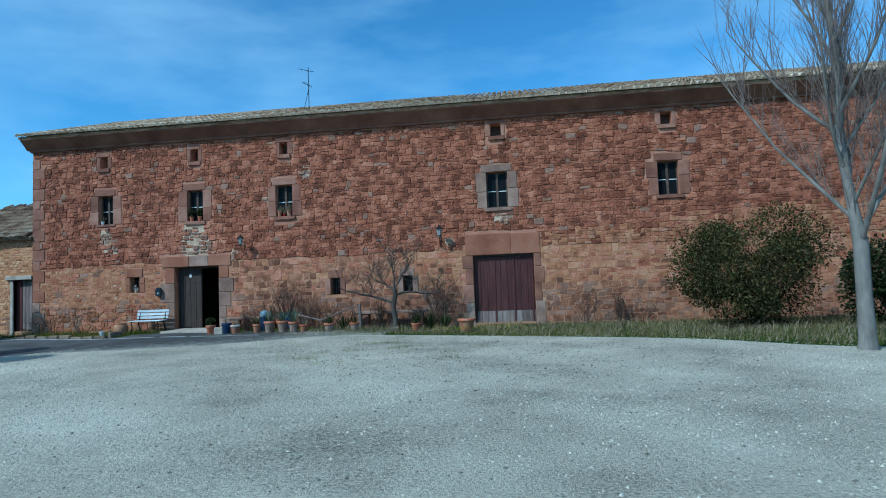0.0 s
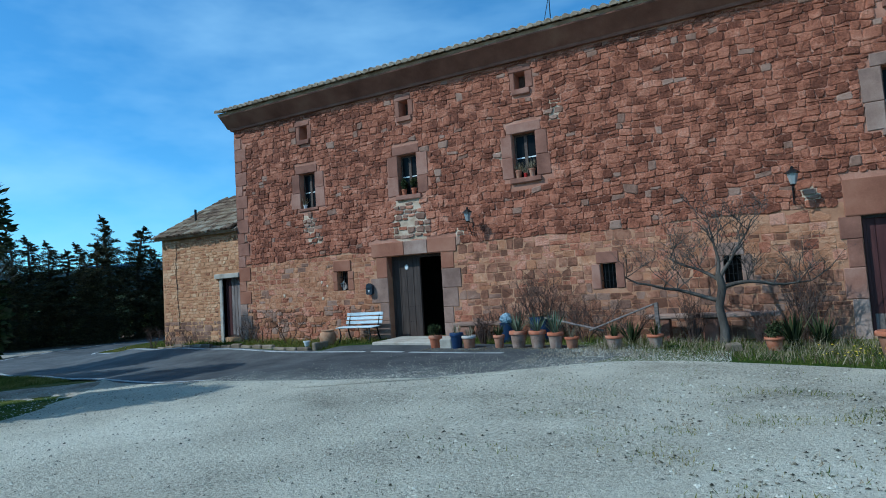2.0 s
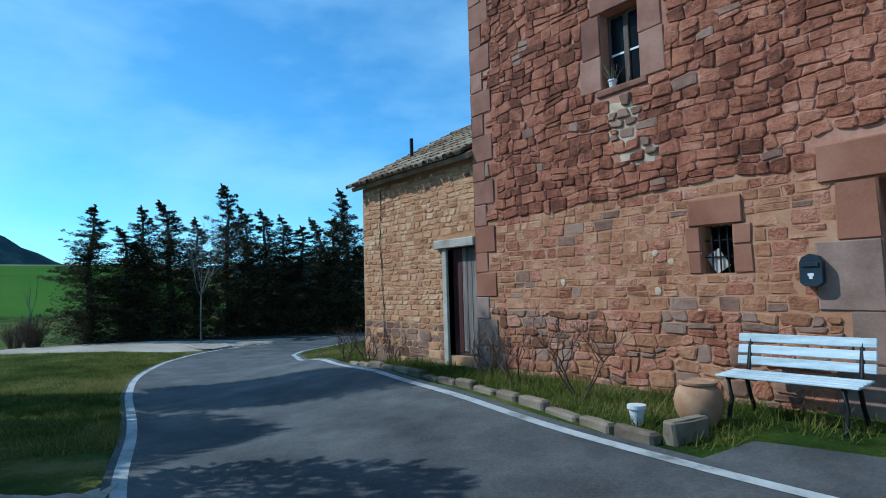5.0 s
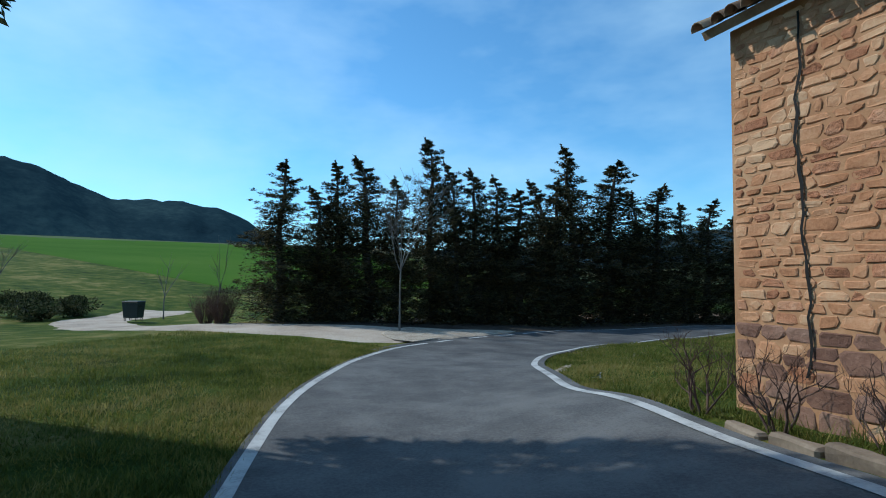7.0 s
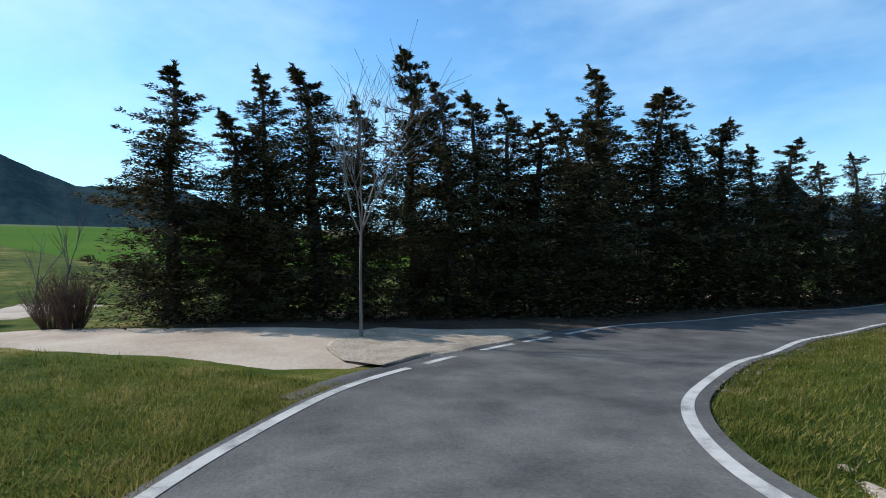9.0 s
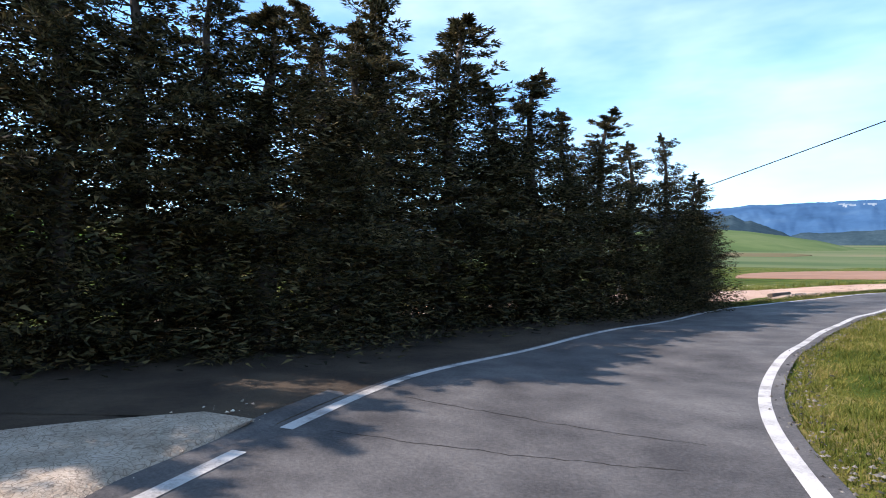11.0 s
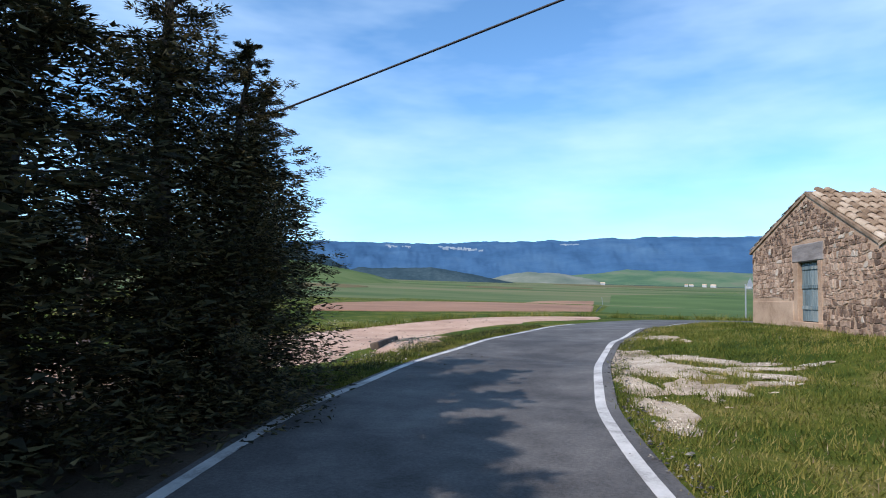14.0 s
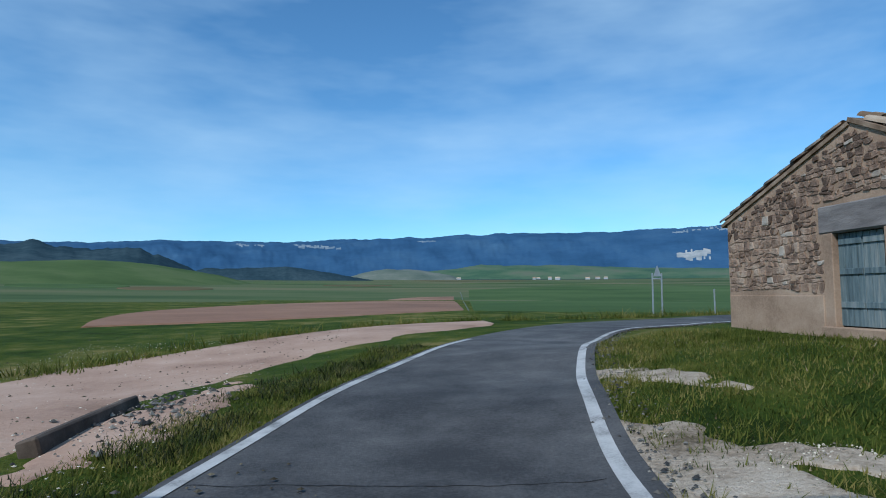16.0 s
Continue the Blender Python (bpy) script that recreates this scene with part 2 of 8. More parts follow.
# ---- the lie of the land ----
CONTROL = [(-1.4, -0.8, 0), (-5.3, 5.7, 0.02), (-8, 8.9, 0.02), (-10.6, 11.4, 0.03), (-13.3, 13.2, -0.04), (-17.5, 14.6, -0.2), (-21.9, 15.5, -0.36), (-25.5, 16.5, -0.52), (-28.7, 18.3, -0.6),
           (-32.6, 20.4, -0.62), (-34.6, 22.4, -0.71), (-36.7, 26, -0.84), (-38.1, 30.4, -0.88), (-38.9, 34.7, -0.86), (-39.05, 38.6, -0.79), (-38.7, 42.1, -0.72), (-37.9, 46, -0.63), (-36.5, 49.5, -0.48),
           (-34, 53.5, -0.28), (-29.5, 57, -0.08), (-22, 59.5, 0.07), (-14.5, 20, 0.08), (-19, 19.6, 0.08), (-22.5, 20, 0.12), (-25.5, 20, 0.05), (-3, 20, -0.08), (4, 20, -0.12), (12, 20, -0.12), (-8.5, 18.3, 0.02), (2, 12, -0.03), (5.3, 11, -0.14),
           (-32.5, 49, 0.25), (-32, 52.5, 0.24), (-31.5, 45, 0.22), (-30, 39, -0.05), (-35, 44, -0.38), (-34.3, 48.5, -0.08), (-42, 18, -0.45), (-42, 24, -0.7), (-43, 30, -0.93), (-42, 37, -0.9), (-42.5, 45, -0.73), (-43.5, 52, -0.73),
           (-49.5, 10.5, -0.9), (-57, 10, -1.1), (10, -10, 0), (-20, 0, -0.3), (-24, 20.5, -0.2), (-27.5, 20.3, -0.3), (-32, 26, -0.43), (-35, 33, -0.58)]
HUB = (-38.5, 38.0)


def smooth(a, b, v):
    v = min(1.0, max(0.0, (v - a) / (b - a)))
    return v * v * (3 - 2 * v)


def height(x, y):
    """The ground's height: near heights blended, far land rising to the north and steeper to the west."""
    s = w = 0.0
    for a, b, c in CONTROL:
        q = 1 / ((x - a) ** 2 + (y - b) ** 2 + 2.0) ** 1.5
        s, w = s + q * c, w + q
    near = s / w
    dx, dy = x - HUB[0], y - HUB[1]
    d, yaw = math.hypot(dx, dy), math.degrees(math.atan2(-dx, dy))
    if d < 20:
        return near
    west = smooth(62, 84, yaw) * (1 - smooth(140, 165, yaw))
    rise = 0.03 * max(0.0, d - 150) * (1 - west) + west * (0.08 * max(0.0, min(d, 240) - 36) + 0.02 * max(0.0, d - 240))
    return near * (1 - smooth(60, 200, d)) - 0.9 * smooth(60, 200, d) + rise


def spaced(lo, hi, step, far):
    v = list(np.arange(lo, hi + 1e-6, step))
    s, a, b = step, lo, hi
    while b < far:
        s *= 1.18
        a, b = a - s, b + s
        v = [a] + v + [b]
    return v


def mesh_of(name, verts, faces, mat, flat=False):
    me = bpy.data.meshes.new(name)
    me.from_pydata([tuple(v) for v in verts], [], faces)
    me.materials.append(mat)
    if not flat:
        me.polygons.foreach_set("use_smooth", [True] * len(me.polygons))
    me.update()
    return me


def along(points, n):
    """n points at even steps on a smooth curve through the given ones."""
    p = [np.array(q, float) for q in points]
    p = [2 * p[0] - p[1]] + p + [2 * p[-1] - p[-2]]
    out = []
    for i in range(1, len(p) - 2):
        for k in range(24):
            u = k / 24
            out.append(0.5 * ((2 * p[i]) + (p[i + 1] - p[i - 1]) * u + (2 * p[i - 1] - 5 * p[i] + 4 * p[i + 1] - p[i + 2]) * u * u
                              + (3 * p[i] - p[i - 1] - 3 * p[i + 1] + p[i + 2]) * u ** 3))
    out.append(p[-2])
    out = np.array(out)
    s = np.concatenate([[0], np.cumsum(np.linalg.norm(np.diff(out, axis=0), axis=1))])
    t = np.linspace(0, s[-1], n)
    return np.stack([np.interp(t, s, out[:, k]) for k in range(out.shape[1])], 1)


def strip(name, left, right, nu, nv, lift, mat, ragged=0.0, label="", category="", sink=0.0):
    """A sheet between two curves, laid on the land."""
    a, b = along(left, nu), along(right, nu)
    verts, faces = [], []
    for i in range(nu):
        for j in range(nv):
            f = j / (nv - 1)
            p = a[i] * (1 - f) + b[i] * f
            if ragged and j in (0, nv - 1):
                p = p + ragged * np.array([noise.noise((p[0] * .9, p[1] * .9, 3)), noise.noise((p[0] * .9, p[1] * .9, 9))])
            edge = 0.4 if ragged and j in (0, nv - 1) else 1.0
            sunk = sink if sink and (j in (0, nv - 1) or i in (0, nu - 1)) else 0.0
            verts.append((p[0], p[1], height(p[0], p[1]) + lift * edge - (0.03 if edge < 1 else 0) - sunk))
    for i in range(nu - 1):
        for j in range(nv - 1):
            k = i * nv + j
            faces.append((k, k + nv, k + nv + 1, k + 1))
    ob = new(name, mesh_of(name, verts, faces, mat, bool(sink)))
    if label:
        tagged(ob, label, category, kind="structure")
    return ob


xs, ys = spaced(-62, 18, 0.7, 4300), spaced(-14, 74, 0.7, 4300)
gv = [(x, y, height(x, y) + 0.02 * noise.noise((x * .8, y * .8, 0))) for y in ys for x in xs]
gf = [(j * len(xs) + i, j * len(xs) + i + 1, (j + 1) * len(xs) + i + 1, (j + 1) * len(xs) + i) for j in range(len(ys) - 1) for i in range(len(xs) - 1)]
ground = tagged(new("ground", mesh_of("ground", gv, gf, M_GRASS)), "green and yellowed spring grass over uneven ground", "ground", kind="structure")
ground.data.materials.append(M_FIELDS)
cx = [0.5 * (xs[i] + xs[i + 1]) for i in range(len(xs) - 1)]
cy = [0.5 * (ys[j] + ys[j + 1]) for j in range(len(ys) - 1)]
ground.data.polygons.foreach_set("material_index", [1 if math.hypot(x - HUB[0], y - HUB[1]) > 150 else 0 for y in cy for x in cx])

# the road, its edge lines, the gravel yard and the dirt tracks
LEFT = [(-8.3, 14.4), (-11, 13.85), (-14.9, 13.45), (-18.2, 13.7), (-21.9, 14.45), (-25.9, 15.1), (-28.8, 15.8), (-30.9, 16.6), (-33, 17.6), (-35, 18.95), (-36.45, 20.6), (-37.4, 22), (-38.2, 23.3), (-39.15, 25),
        (-40, 26.9), (-40.45, 28.6), (-40.7, 30.5), (-41, 32.8), (-41.2, 35), (-41.25, 38), (-41.15, 40.6), (-40.85, 42.5), (-40.5, 44.9), (-39.85, 47.1), (-39, 49.5), (-37.95, 51.8), (-36.6, 54.2), (-34.5, 57), (-31.6, 59.3), (-26.5, 61.5), (-14, 64.5)]
RIGHT = [(-7.2, 16.9), (-10, 16.9), (-12.7, 17.2), (-14.75, 17.3), (-16.3, 17.5), (-18, 17.75), (-19.3, 18), (-21.2, 18.4), (-24, 18.85), (-27, 19.3), (-28.7, 19.85), (-31, 20.75), (-32.8, 22.05), (-34.1, 23.9), (-35.3, 26.3),
         (-36.3, 28.5), (-37, 31), (-37.45, 34.2), (-37.7, 37), (-37.75, 40.6), (-37.5, 42.8), (-37.1, 45.1), (-36.55, 47.2), (-35.65, 49.8), (-34.3, 52.7), (-32.6, 55), (-29.6, 57.2), (-26.4, 58.8), (-14, 61.6)]


def beside(points, off, n=260):
    """The curve moved sideways to its left by off."""
    c = along(points, n)
    t = np.gradient(c, axis=0)
    t /= np.linalg.norm(t, axis=1)[:, None]
    return c + off * np.stack([-t[:, 1], t[:, 0]], 1)


road = strip("road", beside(LEFT, 0.09), beside(RIGHT, -0.3), 260, 9, 0.035, M_ASPHALT, 0.0, "grey worn asphalt of a narrow country road", "road")


def line(name, points, off, width, lo, hi, label):
    c = beside(points, off, 420)
    d = beside(points, off + width, 420)
    a, b = int(lo * 419), int(hi * 419)
    return strip(name, c[a:b + 1], d[a:b + 1], max(4, b - a), 3, 0.041, M_LINE, 0, label, "road marking")


def share(points, x, y):
    """How far along a curve the place nearest to x, y lies, from 0 to 1."""
    c = along(points, 420)
    return float(np.argmin((c[:, 0] - x) ** 2 + (c[:, 1] - y) ** 2)) / 419


line("edge_line", RIGHT, -0.16, 0.13, share(RIGHT, -13.86, 17.3), share(RIGHT, -15, 61.4), "solid white edge line worn by traffic")
for x0, x1 in ((-9.95, -12.49), (-12.87, -13.57)):
    line("edge_line", RIGHT, -0.16, 0.14, share(RIGHT, x0, 17.0), share(RIGHT, x1, 17.2), "short white edge line beside the house door")
line("edge_line", LEFT, -0.12, 0.13, share(LEFT, -14.9, 13.45), share(LEFT, -36.0, 20.1), "solid white edge line beside the grass verge")
for (ax, ay), (bx, by) in (((-36.4, 20.5), (-36.9, 21.2)), ((-37.3, 21.85), (-37.85, 22.75)), ((-38.15, 23.2), (-38.65, 24.05))):
    line("edge_line", LEFT, -0.12, 0.13, share(LEFT, ax, ay), share(LEFT, bx, by), "white dash across the mouth of the dirt track")
line("edge_line", LEFT, -0.12, 0.13, share(LEFT, -38.95, 24.6), share(LEFT, -36.3, 54.7), "solid white edge line beside the conifers")
strip("asphalt_apron", [(-8.2, 16.7), (-11, 16.8), (-13, 17.1), (-15.6, 17.3)], [(-8.6, 18.2), (-11, 18.7), (-13, 18.7), (-15.4, 18.4)], 30, 5, 0.03, M_ASPHALT, 0, "strip of asphalt before the house door", "road")
strip("asphalt_apron", [(-7.6, 13.6), (-9.5, 13.0), (-12, 12.7), (-14.2, 13.0)], [(-8.2, 16.6), (-9.5, 14.6), (-12, 13.9), (-14.4, 13.7)], 40, 5, 0.022, M_ASPHALT, 0, "crumbling edge of the asphalt under the gravel", "road")
strip("gravel_yard", [(14, -14), (14, 5), (10, 10.2), (5.6, 11.8), (2.4, 13.4), (-1.5, 15.1), (-5, 16.1), (-7.2, 16.0), (-8.4, 15.0), (-9.2, 14.15), (-12.0, 13.6), (-14.8, 13.3), (-17.6, 13.3)],
      [(-14, -14), (-14.5, -8), (-15, -3), (-15, 2), (-15, 5), (-14.9, 7), (-15, 8.5), (-15.4, 10), (-16.0, 11.0), (-16.9, 12.0), (-17.8, 12.9), (-19.0, 13.9)], 70, 50, 0.045, M_GRAVEL, 0.5,
      "pale grey loose gravel of a farm yard", "gravel")
strip("dirt_track", [(-36.15, 19.3), (-37.4, 17.7), (-39.8, 14.6), (-43.2, 10.9), (-47.0, 8.3), (-53, 6.9), (-62, 8.5)],
      [(-40.1, 24.7), (-40.6, 20.8), (-42.0, 16.6), (-45.2, 13.2), (-48.9, 10.9), (-53.5, 10.2), (-61, 12.4)], 60, 10, 0.05, M_TRACK, 0.4, "pale beige dirt track branching from the road", "track")
c0, c1 = int(share(LEFT, -36.0, 20.1) * 259), int(share(LEFT, -39.3, 25.3) * 259)
strip("asphalt_apron", beside(LEFT, 0.06)[c0 - 6:c1 + 4], beside(LEFT, 0.55)[c0 - 6:c1 + 4], 40, 4, 0.03, M_ASPHALT, 0.1, "broken edge of the asphalt at the mouth of the track", "road")
mouth = [beside(LEFT, w)[c0:c1:2] for w in (0.25, 3.1)]
mouth[1] = mouth[0] + (mouth[1] - mouth[0]) * (np.sqrt(np.sin(np.linspace(.12, math.pi - .06, len(mouth[0])))) * np.array([.9 + .5 * noise.noise((x * 1.3, y * 1.3, 4)) for x, y in mouth[0]]))[:, None]
strip("cracked_earth", mouth[0], mouth[1], 70, 20, 0.066, M_CRACKED, 0.36, "pale cracked earth and old paving at the mouth of the track", "ground")
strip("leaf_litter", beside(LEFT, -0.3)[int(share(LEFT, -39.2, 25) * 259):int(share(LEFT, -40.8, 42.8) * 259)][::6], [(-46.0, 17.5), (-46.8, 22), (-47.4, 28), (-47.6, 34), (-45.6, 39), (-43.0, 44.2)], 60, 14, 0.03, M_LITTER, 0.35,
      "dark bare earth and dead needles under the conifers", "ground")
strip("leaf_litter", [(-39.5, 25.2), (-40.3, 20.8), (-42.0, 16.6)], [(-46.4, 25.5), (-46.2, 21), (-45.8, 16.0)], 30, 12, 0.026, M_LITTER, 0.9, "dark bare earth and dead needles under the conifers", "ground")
strip("dirt_track", [(-48.6, 26), (-48.1, 36), (-46.8, 42.5), (-46.1, 47), (-45.5, 51.3), (-44.1, 54.8), (-41.3, 58.5), (-37.8, 61.6), (-34.2, 62.6)],
      [(-46.2, 26), (-45.6, 36), (-43.4, 42.2), (-42.1, 45.6), (-41.7, 48.6), (-41.2, 51.2), (-39.9, 53.4), (-37.7, 56.6), (-34.4, 59.6)], 50, 10, 0.05, M_DIRT, 0.4, "pinkish dirt lane running beside the road", "track")

# ---- tools for things ----
def obj(name, bm, mat, parent=None, label="", smooth_faces=False):
    me = bpy.data.meshes.new(name)
    bm.to_mesh(me)
    bm.free()
    me.materials.append(mat)
    if smooth_faces:
        me.polygons.foreach_set("use_smooth", [True] * len(me.polygons))
    ob = new(name, me)
    ob.parent = parent
    if label:
        ob["label"] = label
    return ob


part = obj


def empty(name, at=(0, 0, 0), rz=0.0, label="", category="", group=""):
    ob = new(name)
    ob.empty_display_size = 0.1
    ob.matrix_basis = pose(*at, 0, 0, rz)
    return tagged(ob, label, category, group)


def box(bm, x0, x1, y0, y1, z0, z1, bevel=0.0, m=None):
    r = bmesh.ops.create_cube(bm, size=1.0)
    vs = r["verts"]
    bmesh.ops.scale(bm, vec=(x1 - x0, y1 - y0, z1 - z0), verts=vs)
    bmesh.ops.translate(bm, vec=((x0 + x1) / 2, (y0 + y1) / 2, (z0 + z1) / 2), verts=vs)
    if bevel:
        es = list({e for v in vs for e in v.link_edges})
        g = bmesh.ops.bevel(bm, geom=es, offset=bevel, segments=1, affect="EDGES")
        vs = list({v for f in g["faces"] for v in f.verts} | {v for v in vs if v.is_valid})
    if m is not None:
        bmesh.ops.transform(bm, matrix=m, verts=vs)
    return vs


def boxes(*rows, bevel=0.0):
    bm = bmesh.new()
    for r in rows:
        box(bm, *r, bevel=bevel)
    return bm


def pierced(x0, x1, z0, z1, y0, y1, holes, top=None):
    """A wall from y0 (outer face) to y1 with rectangular holes through it."""
    bm = bmesh.new()
    us = sorted({x0, x1} | {h[0] for h in holes} | {h[1] for h in holes})
    vs = sorted({z0, z1} | {h[2] for h in holes} | {h[3] for h in holes})
    nu, nv = len(us) - 1, len(vs) - 1

    def solid(i, j):
        if not (0 <= i < nu and 0 <= j < nv):
            return False
        cu, cv = (us[i] + us[i + 1]) / 2, (vs[j] + vs[j + 1]) / 2
        return not any(h[0] < cu < h[1] and h[2] < cv < h[3] for h in holes)
    cache = {}

    def vert(i, j, y):
        if (i, j, y) not in cache:
            cache[i, j, y] = bm.verts.new((us[i], y, vs[j]))
        return cache[i, j, y]
    for i in range(nu):
        for j in range(nv):
            if not solid(i, j):
                continue
            bm.faces.new([vert(i, j, y0), vert(i + 1, j, y0), vert(i + 1, j + 1, y0), vert(i, j + 1, y0)])
            bm.faces.new([vert(i, j, y1), vert(i, j + 1, y1), vert(i + 1, j + 1, y1), vert(i + 1, j, y1)])
            for di, dj, a, b in ((-1, 0, (0, 1), (0, 0)), (1, 0, (1, 0), (1, 1)), (0, -1, (0, 0), (1, 0)), (0, 1, (1, 1), (0, 1))):
                if not solid(i + di, j + dj):
                    bm.faces.new([vert(i + a[0], j + a[1], y0), vert(i + b[0], j + b[1], y0), vert(i + b[0], j + b[1], y1), vert(i + a[0], j + a[1], y1)])
    bmesh.ops.recalc_face_normals(bm, faces=bm.faces)
    return bm



# ---- fields, hills and mountains far off ----
def polar(yaw, d):
    a = radians(yaw)
    return (HUB[0] - d * math.sin(a), HUB[1] + d * math.cos(a))


def field(name, near, far, yaw0, yaw1, mat, label, lift=0.12):
    n = 24
    a = [polar(yaw0 + (yaw1 - yaw0) * i / 7, near * (1 + 0.04 * math.sin(3 * i))) for i in range(8)]
    b = [polar(yaw0 + (yaw1 - yaw0) * i / 7, far * (1 + 0.03 * math.cos(2 * i))) for i in range(8)]
    strip(name, a, b, 40, 60, lift, mat, 0, label, "field", 0.25)


def hill(name, dist, profile, mat, label, foot=0.0, rough=0.06, wide=0.35, seed=3, steps=160, rows=10, paint=None):
    """A long hill seen from the road: profile gives the height in degrees of arc by bearing."""
    profile = sorted(profile)
    yaws, tops = [p[0] for p in profile], [p[1] for p in profile]
    verts, faces, marks = [], [], []
    for i in range(steps + 1):
        yaw = yaws[0] + (yaws[-1] - yaws[0]) * i / steps
        top = np.interp(yaw, yaws, tops)
        wave = rough * noise.fractal((yaw * .35, seed, 0), 0.6, 2.0, 6)
        for r in range(rows + 1):
            f = r / rows
            d = dist * (1 + wide * (f - 1))
            lift = math.sin(f * math.pi / 2) ** 1.3
            x, y = polar(yaw, d)
            h = dist * math.tan(radians(top)) * lift * (1 + wave * f ** 3) * (1 + 0.16 * (1 - f) * noise.noise((yaw * .6, f * 7, seed)) + .05 * (1 - f) * noise.noise((yaw * 2.5, f * 20, seed)))
            verts.append((x, y, foot + h - 6 * (1 - f)))
    for i in range(steps):
        for r in range(rows):
            k = i * (rows + 1) + r
            faces.append((k, k + 1, k + rows + 2, k + rows + 1))
            if paint:
                x, y, z = verts[k]
                marks.append(paint(yaws[0] + (yaws[-1] - yaws[0]) * i / steps, math.degrees(math.atan2(z, math.hypot(x - HUB[0], y - HUB[1])))))
    ob = tagged(new(name, mesh_of(name, verts, faces, mat)), label, "hill", kind="structure")
    if paint:
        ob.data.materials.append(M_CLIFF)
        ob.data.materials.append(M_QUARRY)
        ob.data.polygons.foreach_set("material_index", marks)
    return ob


SCARS = ((11.4, 8.6, 4.4, 4.8, 1), (6.6, 0.9, 4.4, 4.85, 1), (-5.5, -8.5, 5.2, 5.35, 1), (-30.2, -32.5, 5.65, 6.0, 1), (-32.5, -40, 5.7, 6.15, 1), (-30.6, -33.5, 3.1, 4.0, 2))


def rock(yaw, el):
    """Which rock shows on the far mountain: 1 pale cliff, 2 quarry, 0 none."""
    for a, b, lo, hi, k in SCARS:
        if b < yaw < a and lo < el < hi:
            n = noise.noise((yaw * 1.3, el * 5, 2)) + .7 * noise.noise((yaw * 4.5, el * 3, 6)) + (0.25 if k == 2 else 0) + .1
            edge = min((a - yaw) / (a - b), (yaw - b) / (a - b), (el - lo) / (hi - lo), (hi - el) / (hi - lo)) * 2
            if n + edge > (.55 if k == 1 else .45):
                return k
    return 0


hill("backdrop_mountain", 3900, [(-75, 5.0), (-36, 6.25), (-31, 6.1), (-25.6, 5.95), (-14.8, 6.0), (-9.4, 5.8), (-4, 5.5), (1.4, 5.35), (6.7, 5.0), (12, 4.9), (17.6, 4.85), (23, 4.4), (35, 4.1), (60, 3.5)], M_RIDGE, "long flat-topped far mountain tinted haze blue, with pale cliffs", 0, 0.03, 0.3, 3, 900, 40, rock)
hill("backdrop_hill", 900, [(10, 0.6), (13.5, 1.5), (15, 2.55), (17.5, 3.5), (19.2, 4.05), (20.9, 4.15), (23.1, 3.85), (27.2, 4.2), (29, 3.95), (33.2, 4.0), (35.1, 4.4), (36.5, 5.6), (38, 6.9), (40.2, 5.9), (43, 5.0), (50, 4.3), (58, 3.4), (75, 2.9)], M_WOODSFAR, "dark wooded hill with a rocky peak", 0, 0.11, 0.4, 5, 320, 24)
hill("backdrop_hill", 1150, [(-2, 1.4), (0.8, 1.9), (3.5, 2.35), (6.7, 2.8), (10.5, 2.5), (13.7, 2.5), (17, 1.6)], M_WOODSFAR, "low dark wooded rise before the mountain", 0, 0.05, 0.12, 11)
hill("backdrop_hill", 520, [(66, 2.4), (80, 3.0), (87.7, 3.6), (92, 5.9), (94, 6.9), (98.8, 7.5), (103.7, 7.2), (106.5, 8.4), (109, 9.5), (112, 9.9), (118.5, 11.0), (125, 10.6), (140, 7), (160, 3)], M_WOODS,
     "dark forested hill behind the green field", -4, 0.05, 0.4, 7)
EYE = (-38.7, 42.1, 0.81)


def far_place(yaw, el):
    """Where the land lies at that bearing and slope in degrees from the road bend."""
    a, d, m = radians(yaw), 25.0, math.tan(radians(el))
    while d < 2600:
        x, y = EYE[0] - d * math.sin(a), EYE[1] + d * math.cos(a)
        if height(x, y) >= EYE[2] + d * m:
            break
        d *= 1.01
    return x, y


def far_field(name, yaw0, yaw1, el0, el1, mat, label):
    """A field on the plain between two bearings, from the lower slope to the upper one."""
    n = 6
    swell = [.12 + .88 * math.sin(math.pi * i / n) ** .5 for i in range(n + 1)]
    mid, half = (el0 + el1) / 2, (el1 - el0) / 2
    lo = [far_place(yaw0 + (yaw1 - yaw0) * i / n, mid - half * swell[i] + .02 * math.sin(2.3 * i + yaw0)) for i in range(n + 1)]
    hi = [far_place(yaw0 + (yaw1 - yaw0) * i / n, mid + half * swell[i] + .02 * math.sin(1.7 * i + yaw1)) for i in range(n + 1)]
    strip(name, lo, hi, 30, 8, 0.35, mat, 0, label, "field", 1.2)


